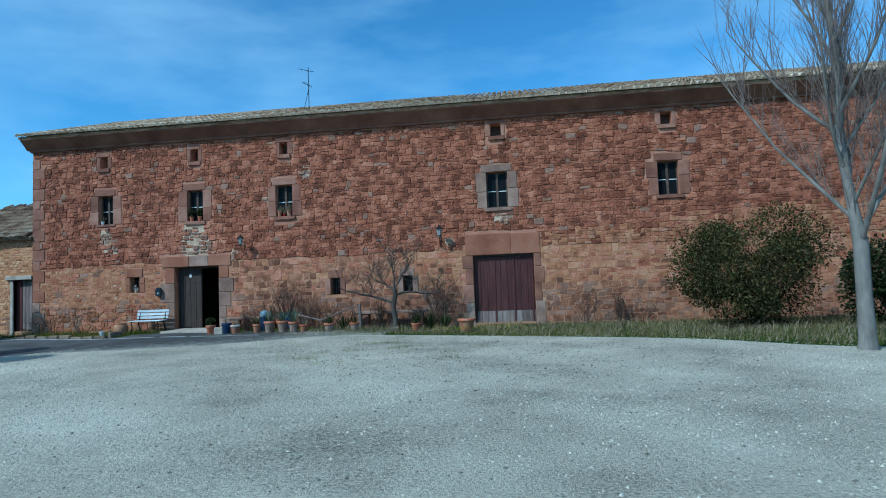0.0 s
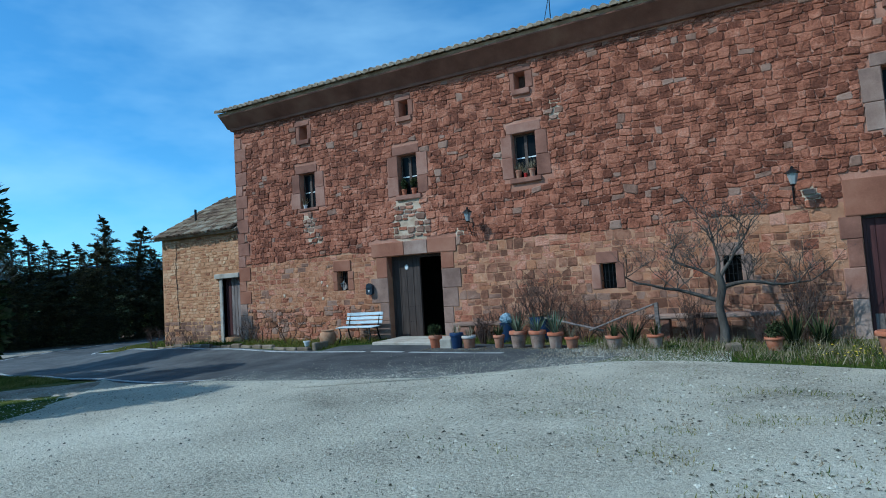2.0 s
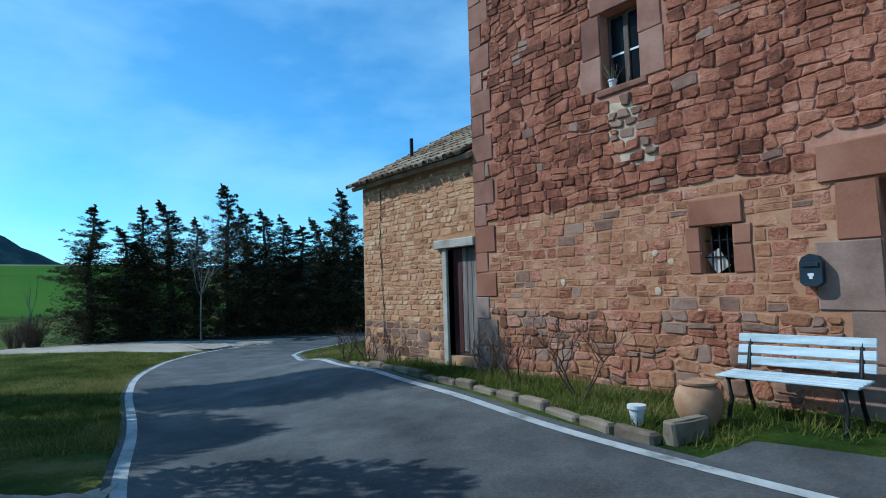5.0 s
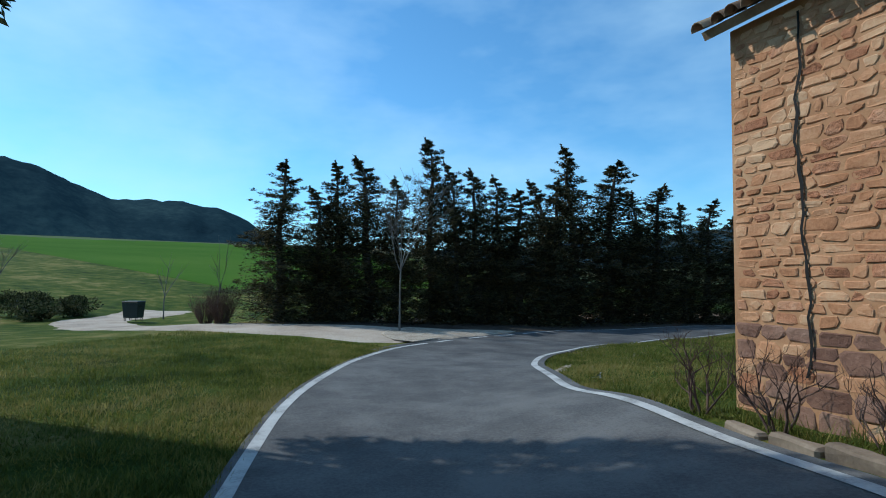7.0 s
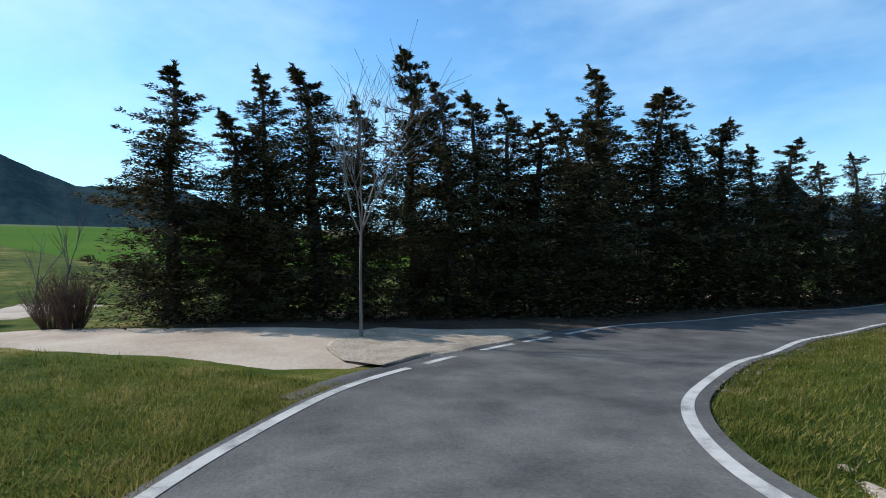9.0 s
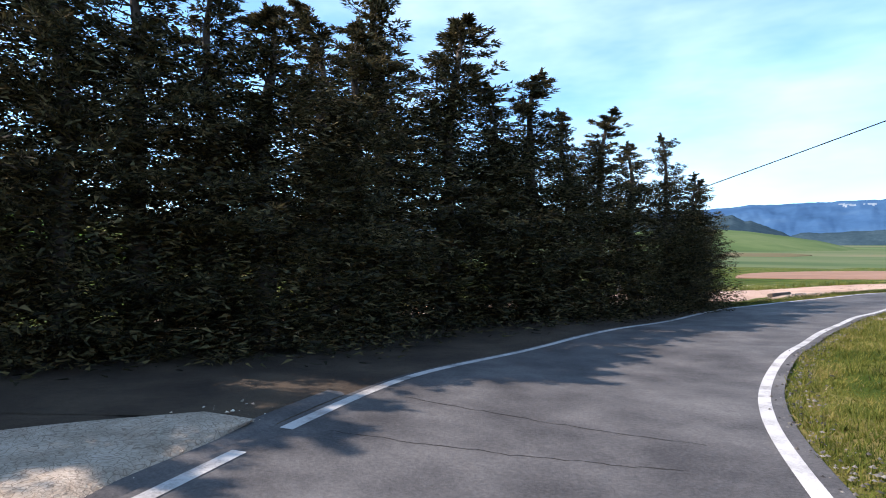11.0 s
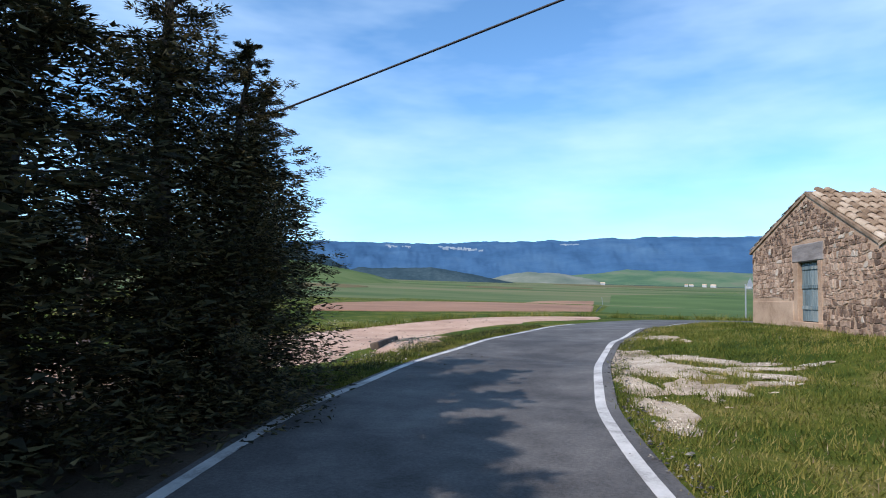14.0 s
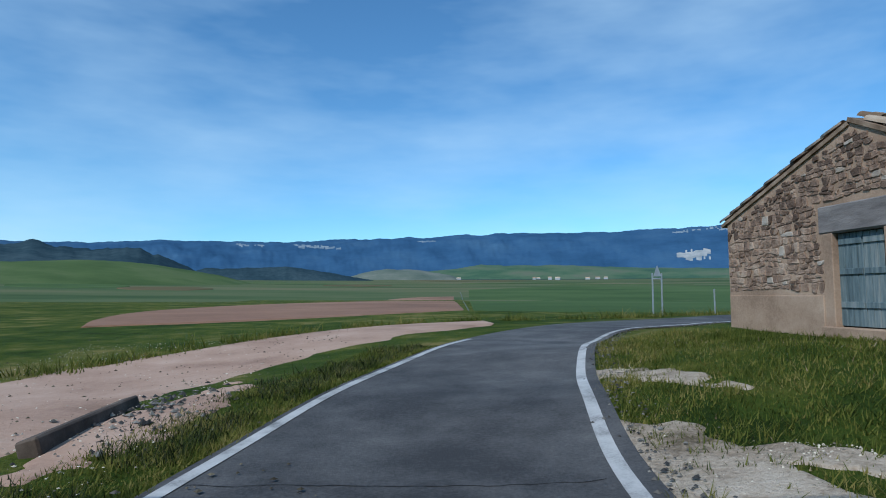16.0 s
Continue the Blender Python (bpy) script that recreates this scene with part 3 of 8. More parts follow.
strip("ploughed_field", [far_place(*q) for q in ((25, -2.85), (12, -2.8), (1.3, -2.25), (-11.1, -1.62))], [far_place(*q) for q in ((25, -2.7), (17.5, -1.4), (6.6, -.85), (-4, -.36), (-10.3, -.1))], 40, 40, 0.06, M_SOILRED, 0, "strip of reddish ploughed soil between green crops", "field", 0.25)
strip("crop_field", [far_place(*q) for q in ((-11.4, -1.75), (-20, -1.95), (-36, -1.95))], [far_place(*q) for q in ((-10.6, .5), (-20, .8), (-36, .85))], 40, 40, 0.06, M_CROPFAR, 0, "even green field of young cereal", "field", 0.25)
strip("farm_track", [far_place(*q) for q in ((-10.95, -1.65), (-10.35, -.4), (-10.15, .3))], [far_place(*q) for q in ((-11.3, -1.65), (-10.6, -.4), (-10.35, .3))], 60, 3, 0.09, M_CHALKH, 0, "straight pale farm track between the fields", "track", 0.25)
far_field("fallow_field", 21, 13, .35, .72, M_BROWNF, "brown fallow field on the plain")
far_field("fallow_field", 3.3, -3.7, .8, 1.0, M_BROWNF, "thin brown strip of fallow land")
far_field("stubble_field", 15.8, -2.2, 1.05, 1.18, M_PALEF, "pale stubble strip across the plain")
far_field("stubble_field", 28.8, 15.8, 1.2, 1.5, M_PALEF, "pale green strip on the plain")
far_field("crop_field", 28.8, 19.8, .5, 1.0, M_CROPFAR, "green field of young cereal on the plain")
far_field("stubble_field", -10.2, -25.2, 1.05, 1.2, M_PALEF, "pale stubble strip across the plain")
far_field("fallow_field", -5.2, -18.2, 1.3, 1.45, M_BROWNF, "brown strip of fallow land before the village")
far_field("hedge_band", 6, -32, 1.48, 1.6, M_WOODSFAR, "dark haze-tinted band of hedges and scrub before the village")
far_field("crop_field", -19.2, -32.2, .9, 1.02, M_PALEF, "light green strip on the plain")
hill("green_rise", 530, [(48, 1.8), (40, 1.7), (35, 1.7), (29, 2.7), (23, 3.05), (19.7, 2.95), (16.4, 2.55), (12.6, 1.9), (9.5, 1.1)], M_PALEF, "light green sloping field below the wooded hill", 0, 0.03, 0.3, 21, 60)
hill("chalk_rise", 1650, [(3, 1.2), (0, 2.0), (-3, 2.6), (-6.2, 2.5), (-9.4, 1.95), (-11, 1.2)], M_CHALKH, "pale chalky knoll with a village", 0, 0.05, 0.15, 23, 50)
hill("green_valley", 2100, [(3, 1.4), (-1, 2.0), (-7, 2.3), (-12, 2.95), (-21, 2.9), (-27, 2.6), (-35, 2.4), (-50, 2.4)], M_VALLEY, "valley of haze-tinted fields at the mountain's foot", 0, 0.04, 0.2, 25, 90)
field("crop_field", 42, 215, 86, 122, M_CROP, "smooth green field of young cereal on a slope", 0.05)


def far_house(yaw, d, w, h, deep, seed):
    x, y = polar(yaw, d)
    ob = empty("far_house", (x, y, height(x, y)), yaw + 10 * math.sin(seed), "small white house of a far village", "house", "houses of the far village")
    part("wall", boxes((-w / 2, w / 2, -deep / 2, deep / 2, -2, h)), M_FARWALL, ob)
    bm = bmesh.new()
    v = [bm.verts.new(p) for p in ((-w / 2 - .4, -deep / 2 - .4, h), (w / 2 + .4, -deep / 2 - .4, h), (w / 2 + .4, deep / 2 + .4, h), (-w / 2 - .4, deep / 2 + .4, h), (-w / 2, 0, h + deep * .3), (w / 2, 0, h + deep * .3))]
    for f in ((0, 1, 5, 4), (2, 3, 4, 5), (1, 2, 5), (3, 0, 4), (3, 2, 1, 0)):
        bm.faces.new([v[k] for k in f])
    part("roof", bm, M_TILE, ob)


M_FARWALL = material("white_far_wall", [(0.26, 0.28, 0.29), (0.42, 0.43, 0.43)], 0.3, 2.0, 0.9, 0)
rnd = random.Random(61)
for i, yaw in enumerate((0.6, -0.3, -1.2, 1.3, -2.3, -2.9, -3.4, -10.2, -17.2, -18.1, -18.9, -19.8, -22.5, -23.6, -24.5, 39.5, 38.6, 40.4)):
    far_house(yaw + rnd.uniform(-.3, .3), rnd.uniform(1500, 1850) if yaw < 30 else rnd.uniform(1280, 1340), rnd.uniform(7, 17), rnd.uniform(3.5, 6.5), 9, i)

# ---- the farmhouse ----
FY = 20.0                                 # the front face
WINDOWS = {"a": (-18.0, -17.37, 4.37, 5.53), "b": (-14.17, -13.52, 4.32, 5.54), "c": (-10.5, -9.84, 4.32, 5.54), "d": (-2.34, -1.57, 4.21, 5.54), "e": (3.77, 4.49, 4.34, 5.56)}
ATTIC = {"a": (-17.91, -17.6, 6.65, 7.12), "b": (-14.0, -13.7, 6.69, 7.18), "c": (-10.3, -10.0, 6.73, 7.2), "d": (-2.11, -1.73, 6.88, 7.33), "e": (3.97, 4.35, 6.88, 7.33)}
LOW = {"a": (-16.64, -16.24, 1.6, 2.2), "b": (-8.39, -8.02, 1.23, 1.86), "c": (-5.6, -5.24, 1.22, 1.84)}
DOOR, GATE = (-14.74, -12.9, 0.08, 2.53), (-2.95, -0.74, 0.0, 2.48)
HOUSE = (-20.95, 16.0, 7.57)
DRESSED = []
farmhouse = empty("farmhouse", (0, 0, 0), 0, "long red sandstone farmhouse with a tiled roof beside the yard", "house")
holes = list(WINDOWS.values()) + list(ATTIC.values()) + list(LOW.values()) + [DOOR, GATE]
part("wall", pierced(HOUSE[0], HOUSE[1], 2.8, HOUSE[2], FY + 0.03, FY + 0.63, [h for h in holes if h[2] > 2.8]), M_MORTAR, farmhouse, "front wall of red rubble stone")
part("wall", pierced(HOUSE[0], HOUSE[1], -0.8, 2.797, FY + 0.03, FY + 0.63, [h for h in holes if h[2] < 2.8]), M_MORTLOW, farmhouse, "foot of the front wall of tan rubble stone")
part("wall", boxes((HOUSE[0], HOUSE[0] + 0.6, FY + 0.632, FY + 11, -0.8, HOUSE[2])), M_MORTAR, farmhouse)
part("wall", boxes((HOUSE[1] - 0.6, HOUSE[1], FY + 0.632, FY + 11, -0.8, HOUSE[2])), M_MORTAR, farmhouse)
part("wall", boxes((HOUSE[0], HOUSE[1], FY + 11.003, FY + 11.6, -0.8, HOUSE[2])), M_MORTAR, farmhouse)
# floors and a backing sheet painted near-black, so the rooms look unlit
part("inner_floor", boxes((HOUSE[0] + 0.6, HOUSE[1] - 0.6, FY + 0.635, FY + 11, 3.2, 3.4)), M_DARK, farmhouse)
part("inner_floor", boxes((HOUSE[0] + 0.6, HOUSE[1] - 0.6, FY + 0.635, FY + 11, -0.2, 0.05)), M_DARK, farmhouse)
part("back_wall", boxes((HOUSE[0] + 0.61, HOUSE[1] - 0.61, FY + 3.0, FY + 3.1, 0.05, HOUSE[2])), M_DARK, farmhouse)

# ---- the lower store at its side ----
STORE = (-25.1, -20.953, 3.98)
STORE_DOOR = (-21.85, -20.98, 0.2, 2.3)
store = empty("stone_store", (0, 0, 0), 0, "low tan sandstone store built against the farmhouse", "outbuilding")
part("wall", pierced(STORE[0], STORE[1], -0.8, STORE[2], FY + 0.08, FY + 0.58, [STORE_DOOR]), M_MORTARY, store)
part("wall", boxes((STORE[0], STORE[0] + 0.5, FY + 0.583, FY + 7, -0.8, STORE[2])), M_MORTARY, store)
part("wall", boxes((STORE[0], STORE[1], FY + 7.003, FY + 7.5, -0.8, STORE[2])), M_MORTARY, store)
# added sheet, its colour standing in for the shade behind the door
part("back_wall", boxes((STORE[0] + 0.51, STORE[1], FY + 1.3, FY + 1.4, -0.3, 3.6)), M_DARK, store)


def roof_plane(bm, x0, x1, y0, z0, y1, z1, thick=0.12):
    n = Vector((0, -(z1 - z0), y1 - y0)).normalized() * thick
    q = [Vector((x0, y0, z0)), Vector((x1, y0, z0)), Vector((x1, y1, z1)), Vector((x0, y1, z1))]
    lo = [bm.verts.new(p) for p in q]
    hi = [bm.verts.new(p + n) for p in q]
    bm.faces.new(lo[::-1])
    bm.faces.new(hi)
    for i in range(4):
        j = (i + 1) % 4
        bm.faces.new((lo[i], lo[j], hi[j], hi[i]))


bm = bmesh.new()
roof_plane(bm, HOUSE[0] - 0.25, HOUSE[1] + 0.2, FY - 0.42, 7.97, FY + 5.8, 10.2, 0.1)
roof_plane(bm, HOUSE[0] - 0.25, HOUSE[1] + 0.2, FY + 12, 7.92, FY + 5.8, 10.2)
bmesh.ops.recalc_face_normals(bm, faces=bm.faces)
roof = part("roof", bm, M_TILE, farmhouse, "pale weathered clay tile roof")
bm = bmesh.new()
roof_plane(bm, STORE[0] - 0.2, STORE[1], FY - 0.08, 3.93, FY + 3.4, 5.83, 0.1)
roof_plane(bm, STORE[0] - 0.2, STORE[1], FY + 7.7, 3.63, FY + 3.4, 5.83, 0.1)
bmesh.ops.recalc_face_normals(bm, faces=bm.faces)
store_roof = part("roof", bm, M_TILEOLD, store, "uneven old clay tile roof")


def gable_fill(x0, x1, rows):
    bm = bmesh.new()
    a, b = [bm.verts.new((x0, y, z)) for y, z in rows], [bm.verts.new((x1, y, z)) for y, z in rows]
    bm.faces.new(a)
    bm.faces.new(b[::-1])
    for i in range(len(rows)):
        j = (i + 1) % len(rows)
        bm.faces.new((a[i], b[i], b[j], a[j]))
    bmesh.ops.recalc_face_normals(bm, faces=bm.faces)
    return bm


for x in (HOUSE[0], HOUSE[1] - .6):
    part("gable", gable_fill(x, x + .6, [(FY + .05, HOUSE[2] + .003), (FY + 11.6, HOUSE[2] + .003), (FY + 5.8, 10.15)]), M_MORTAR, farmhouse)
# the cornice: a fillet and a deep cove that leans out under the eaves
part("cornice", gable_fill(HOUSE[0] - .06, HOUSE[1] + .06, [(FY + .6, 7.5), (FY - .07, 7.5), (FY - .09, 7.58), (FY + .6, 7.58)]), M_CORNICE, farmhouse, "dark red plastered fillet under the cornice")
part("cornice", gable_fill(HOUSE[0] - .16, HOUSE[1] + .16, [(FY + .6, 7.582), (FY - .1, 7.582), (FY - .16, 7.64), (FY - .3, 7.78), (FY - .46, 7.93), (FY - .46, 7.965), (FY + .6, 7.965)]), M_CORNICE, farmhouse, "dark red plastered cornice")
part("gable", gable_fill(STORE[0], STORE[0] + .5, [(FY + .1, STORE[2] + .003), (FY + 7.4, 3.78), (FY + 3.4, 5.78)]), M_MORTARY, store)

# ---- dressed stone round the openings, doors and windows ----
M_DRESS = material("dressed_pink_stone", [(0.16, 0.068, 0.044), (0.27, 0.122, 0.08), (0.38, 0.205, 0.145)], 1.6, 35.0, 0.9, 0.5, 0.008, vary=0.5, fine_mix=0.4)
M_DRESSRED = material("dressed_orange_stone", [(0.2, 0.075, 0.042), (0.29, 0.12, 0.07), (0.36, 0.17, 0.105)], 1.4, 35.0, 0.9, 0.5, 0.008, vary=0.3, fine_mix=0.4)
M_DRESSGREY = material("dressed_grey_stone", [(0.17, 0.1, 0.075), (0.28, 0.175, 0.13), (0.4, 0.275, 0.215)], 1.8, 35.0, 0.9, 0.6, 0.012, vary=0.4, fine_mix=0.4)
M_LIME = material("pale_lime_patch", [(0.36, 0.24, 0.155), (0.53, 0.39, 0.27), (0.65, 0.52, 0.385)], 3.0, 25.0, 0.95, 0.7, 0.015, fine_mix=0.5)
M_DOOR = material("dark_brown_planks", [(0.03, 0.02, 0.016), (0.052, 0.036, 0.029), (0.085, 0.06, 0.047)], 3.0, 40.0, 0.6, 0.4, 0.004, stretch=(6, 6, 0.5))
M_GATE = material("wine_red_planks", [(0.045, 0.014, 0.013), (0.075, 0.024, 0.021), (0.12, 0.05, 0.04)], 2.0, 40.0, 0.6, 0.4, 0.004, stretch=(6, 6, 0.5), vary=0.25)
M_GREYWOOD = material("bare_grey_wood", [(0.09, 0.07, 0.06), (0.2, 0.155, 0.135), (0.32, 0.26, 0.23)], 3.0, 40.0, 0.85, 0.5, 0.005, stretch=(6, 6, 0.4), vary=0.3)
M_FRAME = material("brown_window_frame", [(0.05, 0.03, 0.022), (0.09, 0.06, 0.045), (0.17, 0.13, 0.1)], 4, 40, 0.7, 0.3, 0.003)
M_IRON = material("black_iron", [(0.012, 0.012, 0.013), (0.03, 0.028, 0.027)], 6, 60, 0.55, 0.3, 0.002, metal=0.6)
M_POT = material("terracotta", [(0.25, 0.1, 0.058), (0.37, 0.17, 0.1), (0.46, 0.3, 0.21)], 5, 50, 0.85, 0.3, 0.003, vary=0.5)
M_WHITE = material("white_enamel", [(0.6, 0.6, 0.58), (0.78, 0.78, 0.76)], 5, 50, 0.4, 0.1, 0.002)
M_GLASS = bpy.data.materials.new("window_glass")
M_GLASS.use_nodes = True
g = M_GLASS.node_tree.nodes["Principled BSDF"]
g.inputs["Base Color"].default_value = (0.01, 0.011, 0.012, 1)
g.inputs["Roughness"].default_value, g.inputs["Specular IOR Level"].default_value = 0.15, 0.05


def block(parent, name, mat, x0, x1, z0, z1, proud=-0.014, deep=0.3, label="", y=FY):
    """One dressed stone, set a little proud of the wall with worn edges."""
    bm = boxes((x0 + .004, x1 - .004, y - min(proud, .02) * .6 if proud < .03 else y - proud, y + deep, z0 + .004, z1 - .004), bevel=0.014)
    rnd = random.Random(int((x0 * 71 + z0 * 13) * 10))
    for v in bm.verts:
        v.co += Vector((rnd.uniform(-.007, .007), rnd.uniform(-.006, .003), rnd.uniform(-.007, .007)))
    DRESSED.append((x0, x1, z0, z1))
    return part(name, bm, mat, parent, label)


def surround(rect, jamb=(.3, .42), head=.27, sill=.14, parts=2, seed=1, mat=None, out=.1):
    x0, x1, z0, z1 = rect
    rnd = random.Random(seed)
    m = mat or M_DRESS
    for side in (-1, 1):
        z = z0
        for k in range(parts):
            h = (z1 - z0) / parts if k == parts - 1 else (z1 - z0) / parts * rnd.uniform(.85, 1.15)
            top = z1 if k == parts - 1 else z + h
            w = rnd.uniform(*jamb)
            block(farmhouse, "jamb_stone", m, x0 - w if side < 0 else x1, x0 if side < 0 else x1 + w, z, top)
            z = top
    block(farmhouse, "lintel", m, x0 - out - rnd.uniform(0, .12), x1 + out + rnd.uniform(0, .12), z1, z1 + head, -0.01)
    if sill:
        block(farmhouse, "window_sill", m, x0 - .1, x1 + .12, z0 - sill, z0, 0.05 if sill > .1 else .02)


def casement(rect, seed, open_leaf=False, glass=True):
    """A two-leaf wooden window with one cross bar to a leaf."""
    x0, x1, z0, z1 = rect
    y = FY + 0.22
    win = part("window", boxes((x0, x0 + .05, y, y + .07, z0, z1), (x1 - .05, x1, y, y + .07, z0, z1), (x0 + .05, x1 - .05, y, y + .07, z1 - .05, z1), (x0 + .05, x1 - .05, y, y + .07, z0, z0 + .05), bevel=.006),
               M_FRAME, farmhouse, "small dark wooden casement window")
    c = (x0 + x1) / 2
    part("meeting_stile", boxes((c - .045, c + .045, y - .012, y + .055, z0 + .05, z1 - .05), bevel=.008), M_FRAME, win)
    zb = z0 + (z1 - z0) * .47
    for a, b in ((x0 + .05, c - .045), (c + .045, x1 - .05)):
        part("glazing_bar", boxes((a, b, y + .004, y + .04, zb - .015, zb + .015)), M_WHITE, win)
        part("pane", boxes((a, b, y + .018, y + .024, z0 + .05, zb - .015)), M_GLASS, win)
        part("pane", boxes((a, b, y + .018, y + .024, zb + .015, z1 - .05)), M_GLASS, win)
    return win


for k, r in WINDOWS.items():
    surround(r, seed=ord(k), parts=2, head=.28, sill=(.14 if k != "a" else .1), mat=M_DRESSGREY if k == "d" else M_DRESS)
    casement(r, ord(k))
for k, r in ATTIC.items():
    surround(r, (.14, .24), .16, .16, 1, ord(k) + 40, out=.08)
    x0, x1, z0, z1 = r
    part("shutter", boxes((x0, x1, FY + .4, FY + .43, z0, z1)), M_FRAME, farmhouse, "dark attic shutter set deep in the wall")
for k, r in LOW.items():
    x0, x1, z0, z1 = r
    surround(r, (.16, .26), .3, .0, 2 if k == "a" else 1, ord(k) + 70, mat={"a": M_DRESSRED, "b": M_DRESS, "c": M_DRESSGREY}[k], out=.06)
    grille = part("window_grille", boxes((x0, x1, FY + .118, FY + .126, z0 + .2, z0 + .215)), M_IRON, farmhouse, "iron bars in a small window")
    part("cross_bar", boxes((x0, x1, FY + .118, FY + .126, z0 + .41, z0 + .425)), M_IRON, grille)
    for i in range(3):
        x = x0 + (x1 - x0) * (i + 1) / 4
        part("bar", boxes((x - .008, x + .008, FY + .1, FY + .116, z0, z1)), M_IRON, grille)
    part("pane", boxes((x0, x1, FY + .3, FY + .31, z0, z1)), M_GLASS, farmhouse)
block(farmhouse, "lintel", M_DRESSRED, -16.78, -16.1, 2.2, 2.55, 0.015)

# the house door: jambs, lintel of three stones, one leaf shut and one folded in
x0, x1, z0, z1 = DOOR
for a, b, c, d, m in ((x0 - .5, x0, .05, .6, M_DRESSGREY), (x0 - .33, x0, .6, 1.15, M_DRESSGREY), (x0 - .62, x0, 1.15, 1.9, M_DRESSGREY), (x0 - .4, x0, 1.9, z1, M_DRESSRED),
                      (x1, x1 + .45, .05, .5, M_DRESSGREY), (x1, x1 + .32, .5, .95, M_DRESSGREY), (x1, x1 + .5, .95, 1.5, M_DRESSGREY), (x1, x1 + .62, 1.5, 2.05, M_DRESSGREY), (x1, x1 + .42, 2.05, z1, M_DRESSRED)):
    block(farmhouse, "jamb_stone", m, a, b, c, d)
for a, b, m in ((x0 - .55, x0 + .62, M_DRESSRED), (x0 + .62, x0 + 1.42, M_DRESSGREY), (x0 + 1.42, x1 + .52, M_DRESSRED)):
    block(farmhouse, "lintel", m, a, b, z1, z1 + .42, 0.015)
door = part("door", boxes((x0 + .06, x0 + .98, FY + .3, FY + .35, z0, z1 - .08)), M_DOOR, farmhouse, "dark brown studded plank door leaf, shut")
for i in range(4):
    part("plank", boxes((x0 + .065 + i * .228, x0 + .065 + i * .228 + .22, FY + .284, FY + .302, z0 + .02, z1 - .1), bevel=.005), M_DOOR, door)
for z in (.55, 1.0, 1.45, 1.9):
    for i in range(10):
        bm = bmesh.new()
        bmesh.ops.create_icosphere(bm, subdivisions=1, radius=.013, matrix=pose(x0 + .12 + i * .09, FY + .283, z))
        part("stud", bm, M_IRON, door)
bm = bmesh.new()
bmesh.ops.create_cone(bm, segments=20, radius1=.062, radius2=.055, depth=.02, cap_ends=True, matrix=pose(x0 + .52, FY + .274, 2.19, 90) @ Matrix.Diagonal((1, 1.4, 1, 1)))
part("plaque", bm, M_WHITE, door, "oval white enamel plaque")
part("door_frame", boxes((x0, x0 + .06, FY + .27, FY + .4, z0, z1 - .08), (x1 - .06, x1, FY + .27, FY + .4, z0, z1 - .08), (x0, x1, FY + .27, FY + .4, z1 - .08, z1)), M_DOOR, farmhouse)
part("door_leaf", boxes((x1 - .12, x1 - .07, FY + .4, FY + 1.3, z0, z1 - .08)), M_DOOR, farmhouse, "door leaf folded back inside")
# lime patch of repaired masonry over the door and other pale patches
PATCHES = [(-14.45, -13.28, 2.97, 3.75), (-14.35, -13.5, 3.75, 4.16), (-17.95, -17.45, 3.55, 4.12), (-17.75, -17.2, 3.15, 3.5), (-9.42, -9.1, 5.74, 6.28), (-10.98, -10.82, 4.9, 5.2), (-2.12, -1.45, 3.64, 3.97), (-3.95, -3.6, 2.9, 3.3), (-12.35, -12.1, 2.88, 3.15)]


def patch(x0, x1, z0, z1, seed):
    rnd = random.Random(seed)
    n, cx, cz = 22, (x0 + x1) / 2, (z0 + z1) / 2
    vs = [(cx, FY + .021, cz)]
    for ring, (f, y) in enumerate(((.6, .021), (.95, .022), (1.15, .033))):
        for i in range(n):
            a = 2 * math.pi * i / n
            q = max(abs(math.cos(a)), abs(math.sin(a)))
            r = f / q ** .7 * (1 + .3 * noise.noise((math.cos(a) * 2.2, math.sin(a) * 2.2, seed)))
            vs.append((cx + (x1 - x0) / 2 * r * math.cos(a), FY + y + rnd.uniform(-.002, .002), cz + (z1 - z0) / 2 * r * math.sin(a)))
    fs = [(0, 1 + i, 1 + (i + 1) % n) for i in range(n)]
    for k in range(2):
        fs += [(1 + k * n + i, 1 + (k + 1) * n + i, 1 + (k + 1) * n + (i + 1) % n, 1 + k * n + (i + 1) % n) for i in range(n)]
    ob = new("render_patch", mesh_of("render_patch", vs, fs, M_LIME))
    ob.parent = farmhouse
    ob["label"] = "pale lime repair on the stonework"


for i, p in enumerate(PATCHES):
    patch(*p, i)
# the cart door
x0, x1, z0, z1 = GATE
block(farmhouse, "lintel", M_DRESSRED, x0 - .28, x0 + 1.4, z1, z1 + .78, .012, label="great orange sandstone lintel block")
block(farmhouse, "lintel", M_DRESSRED, x0 + 1.4, x1 + .24, z1, z1 + .76, .016, label="great orange sandstone lintel block")
for s, (a, b) in enumerate(((x0 - .3, x0), (x1, x1 + .26))):
    for i, (c, d) in enumerate(((-.2, .75), (.75, 1.4), (1.4, 2.0), (2.0, z1))):
        w = .1 * ((i + s) % 2)
        block(farmhouse, "jamb_stone", M_DRESS if i else M_DRESSGREY, a - (w if s == 0 else 0), b + (w if s else 0), c, d)
gate = part("gate", boxes((x0, x1, FY + .2, FY + .26, z0, z1 - .06)), M_GATE, farmhouse, "wine red plank cart door bleached at its foot")
n = 9
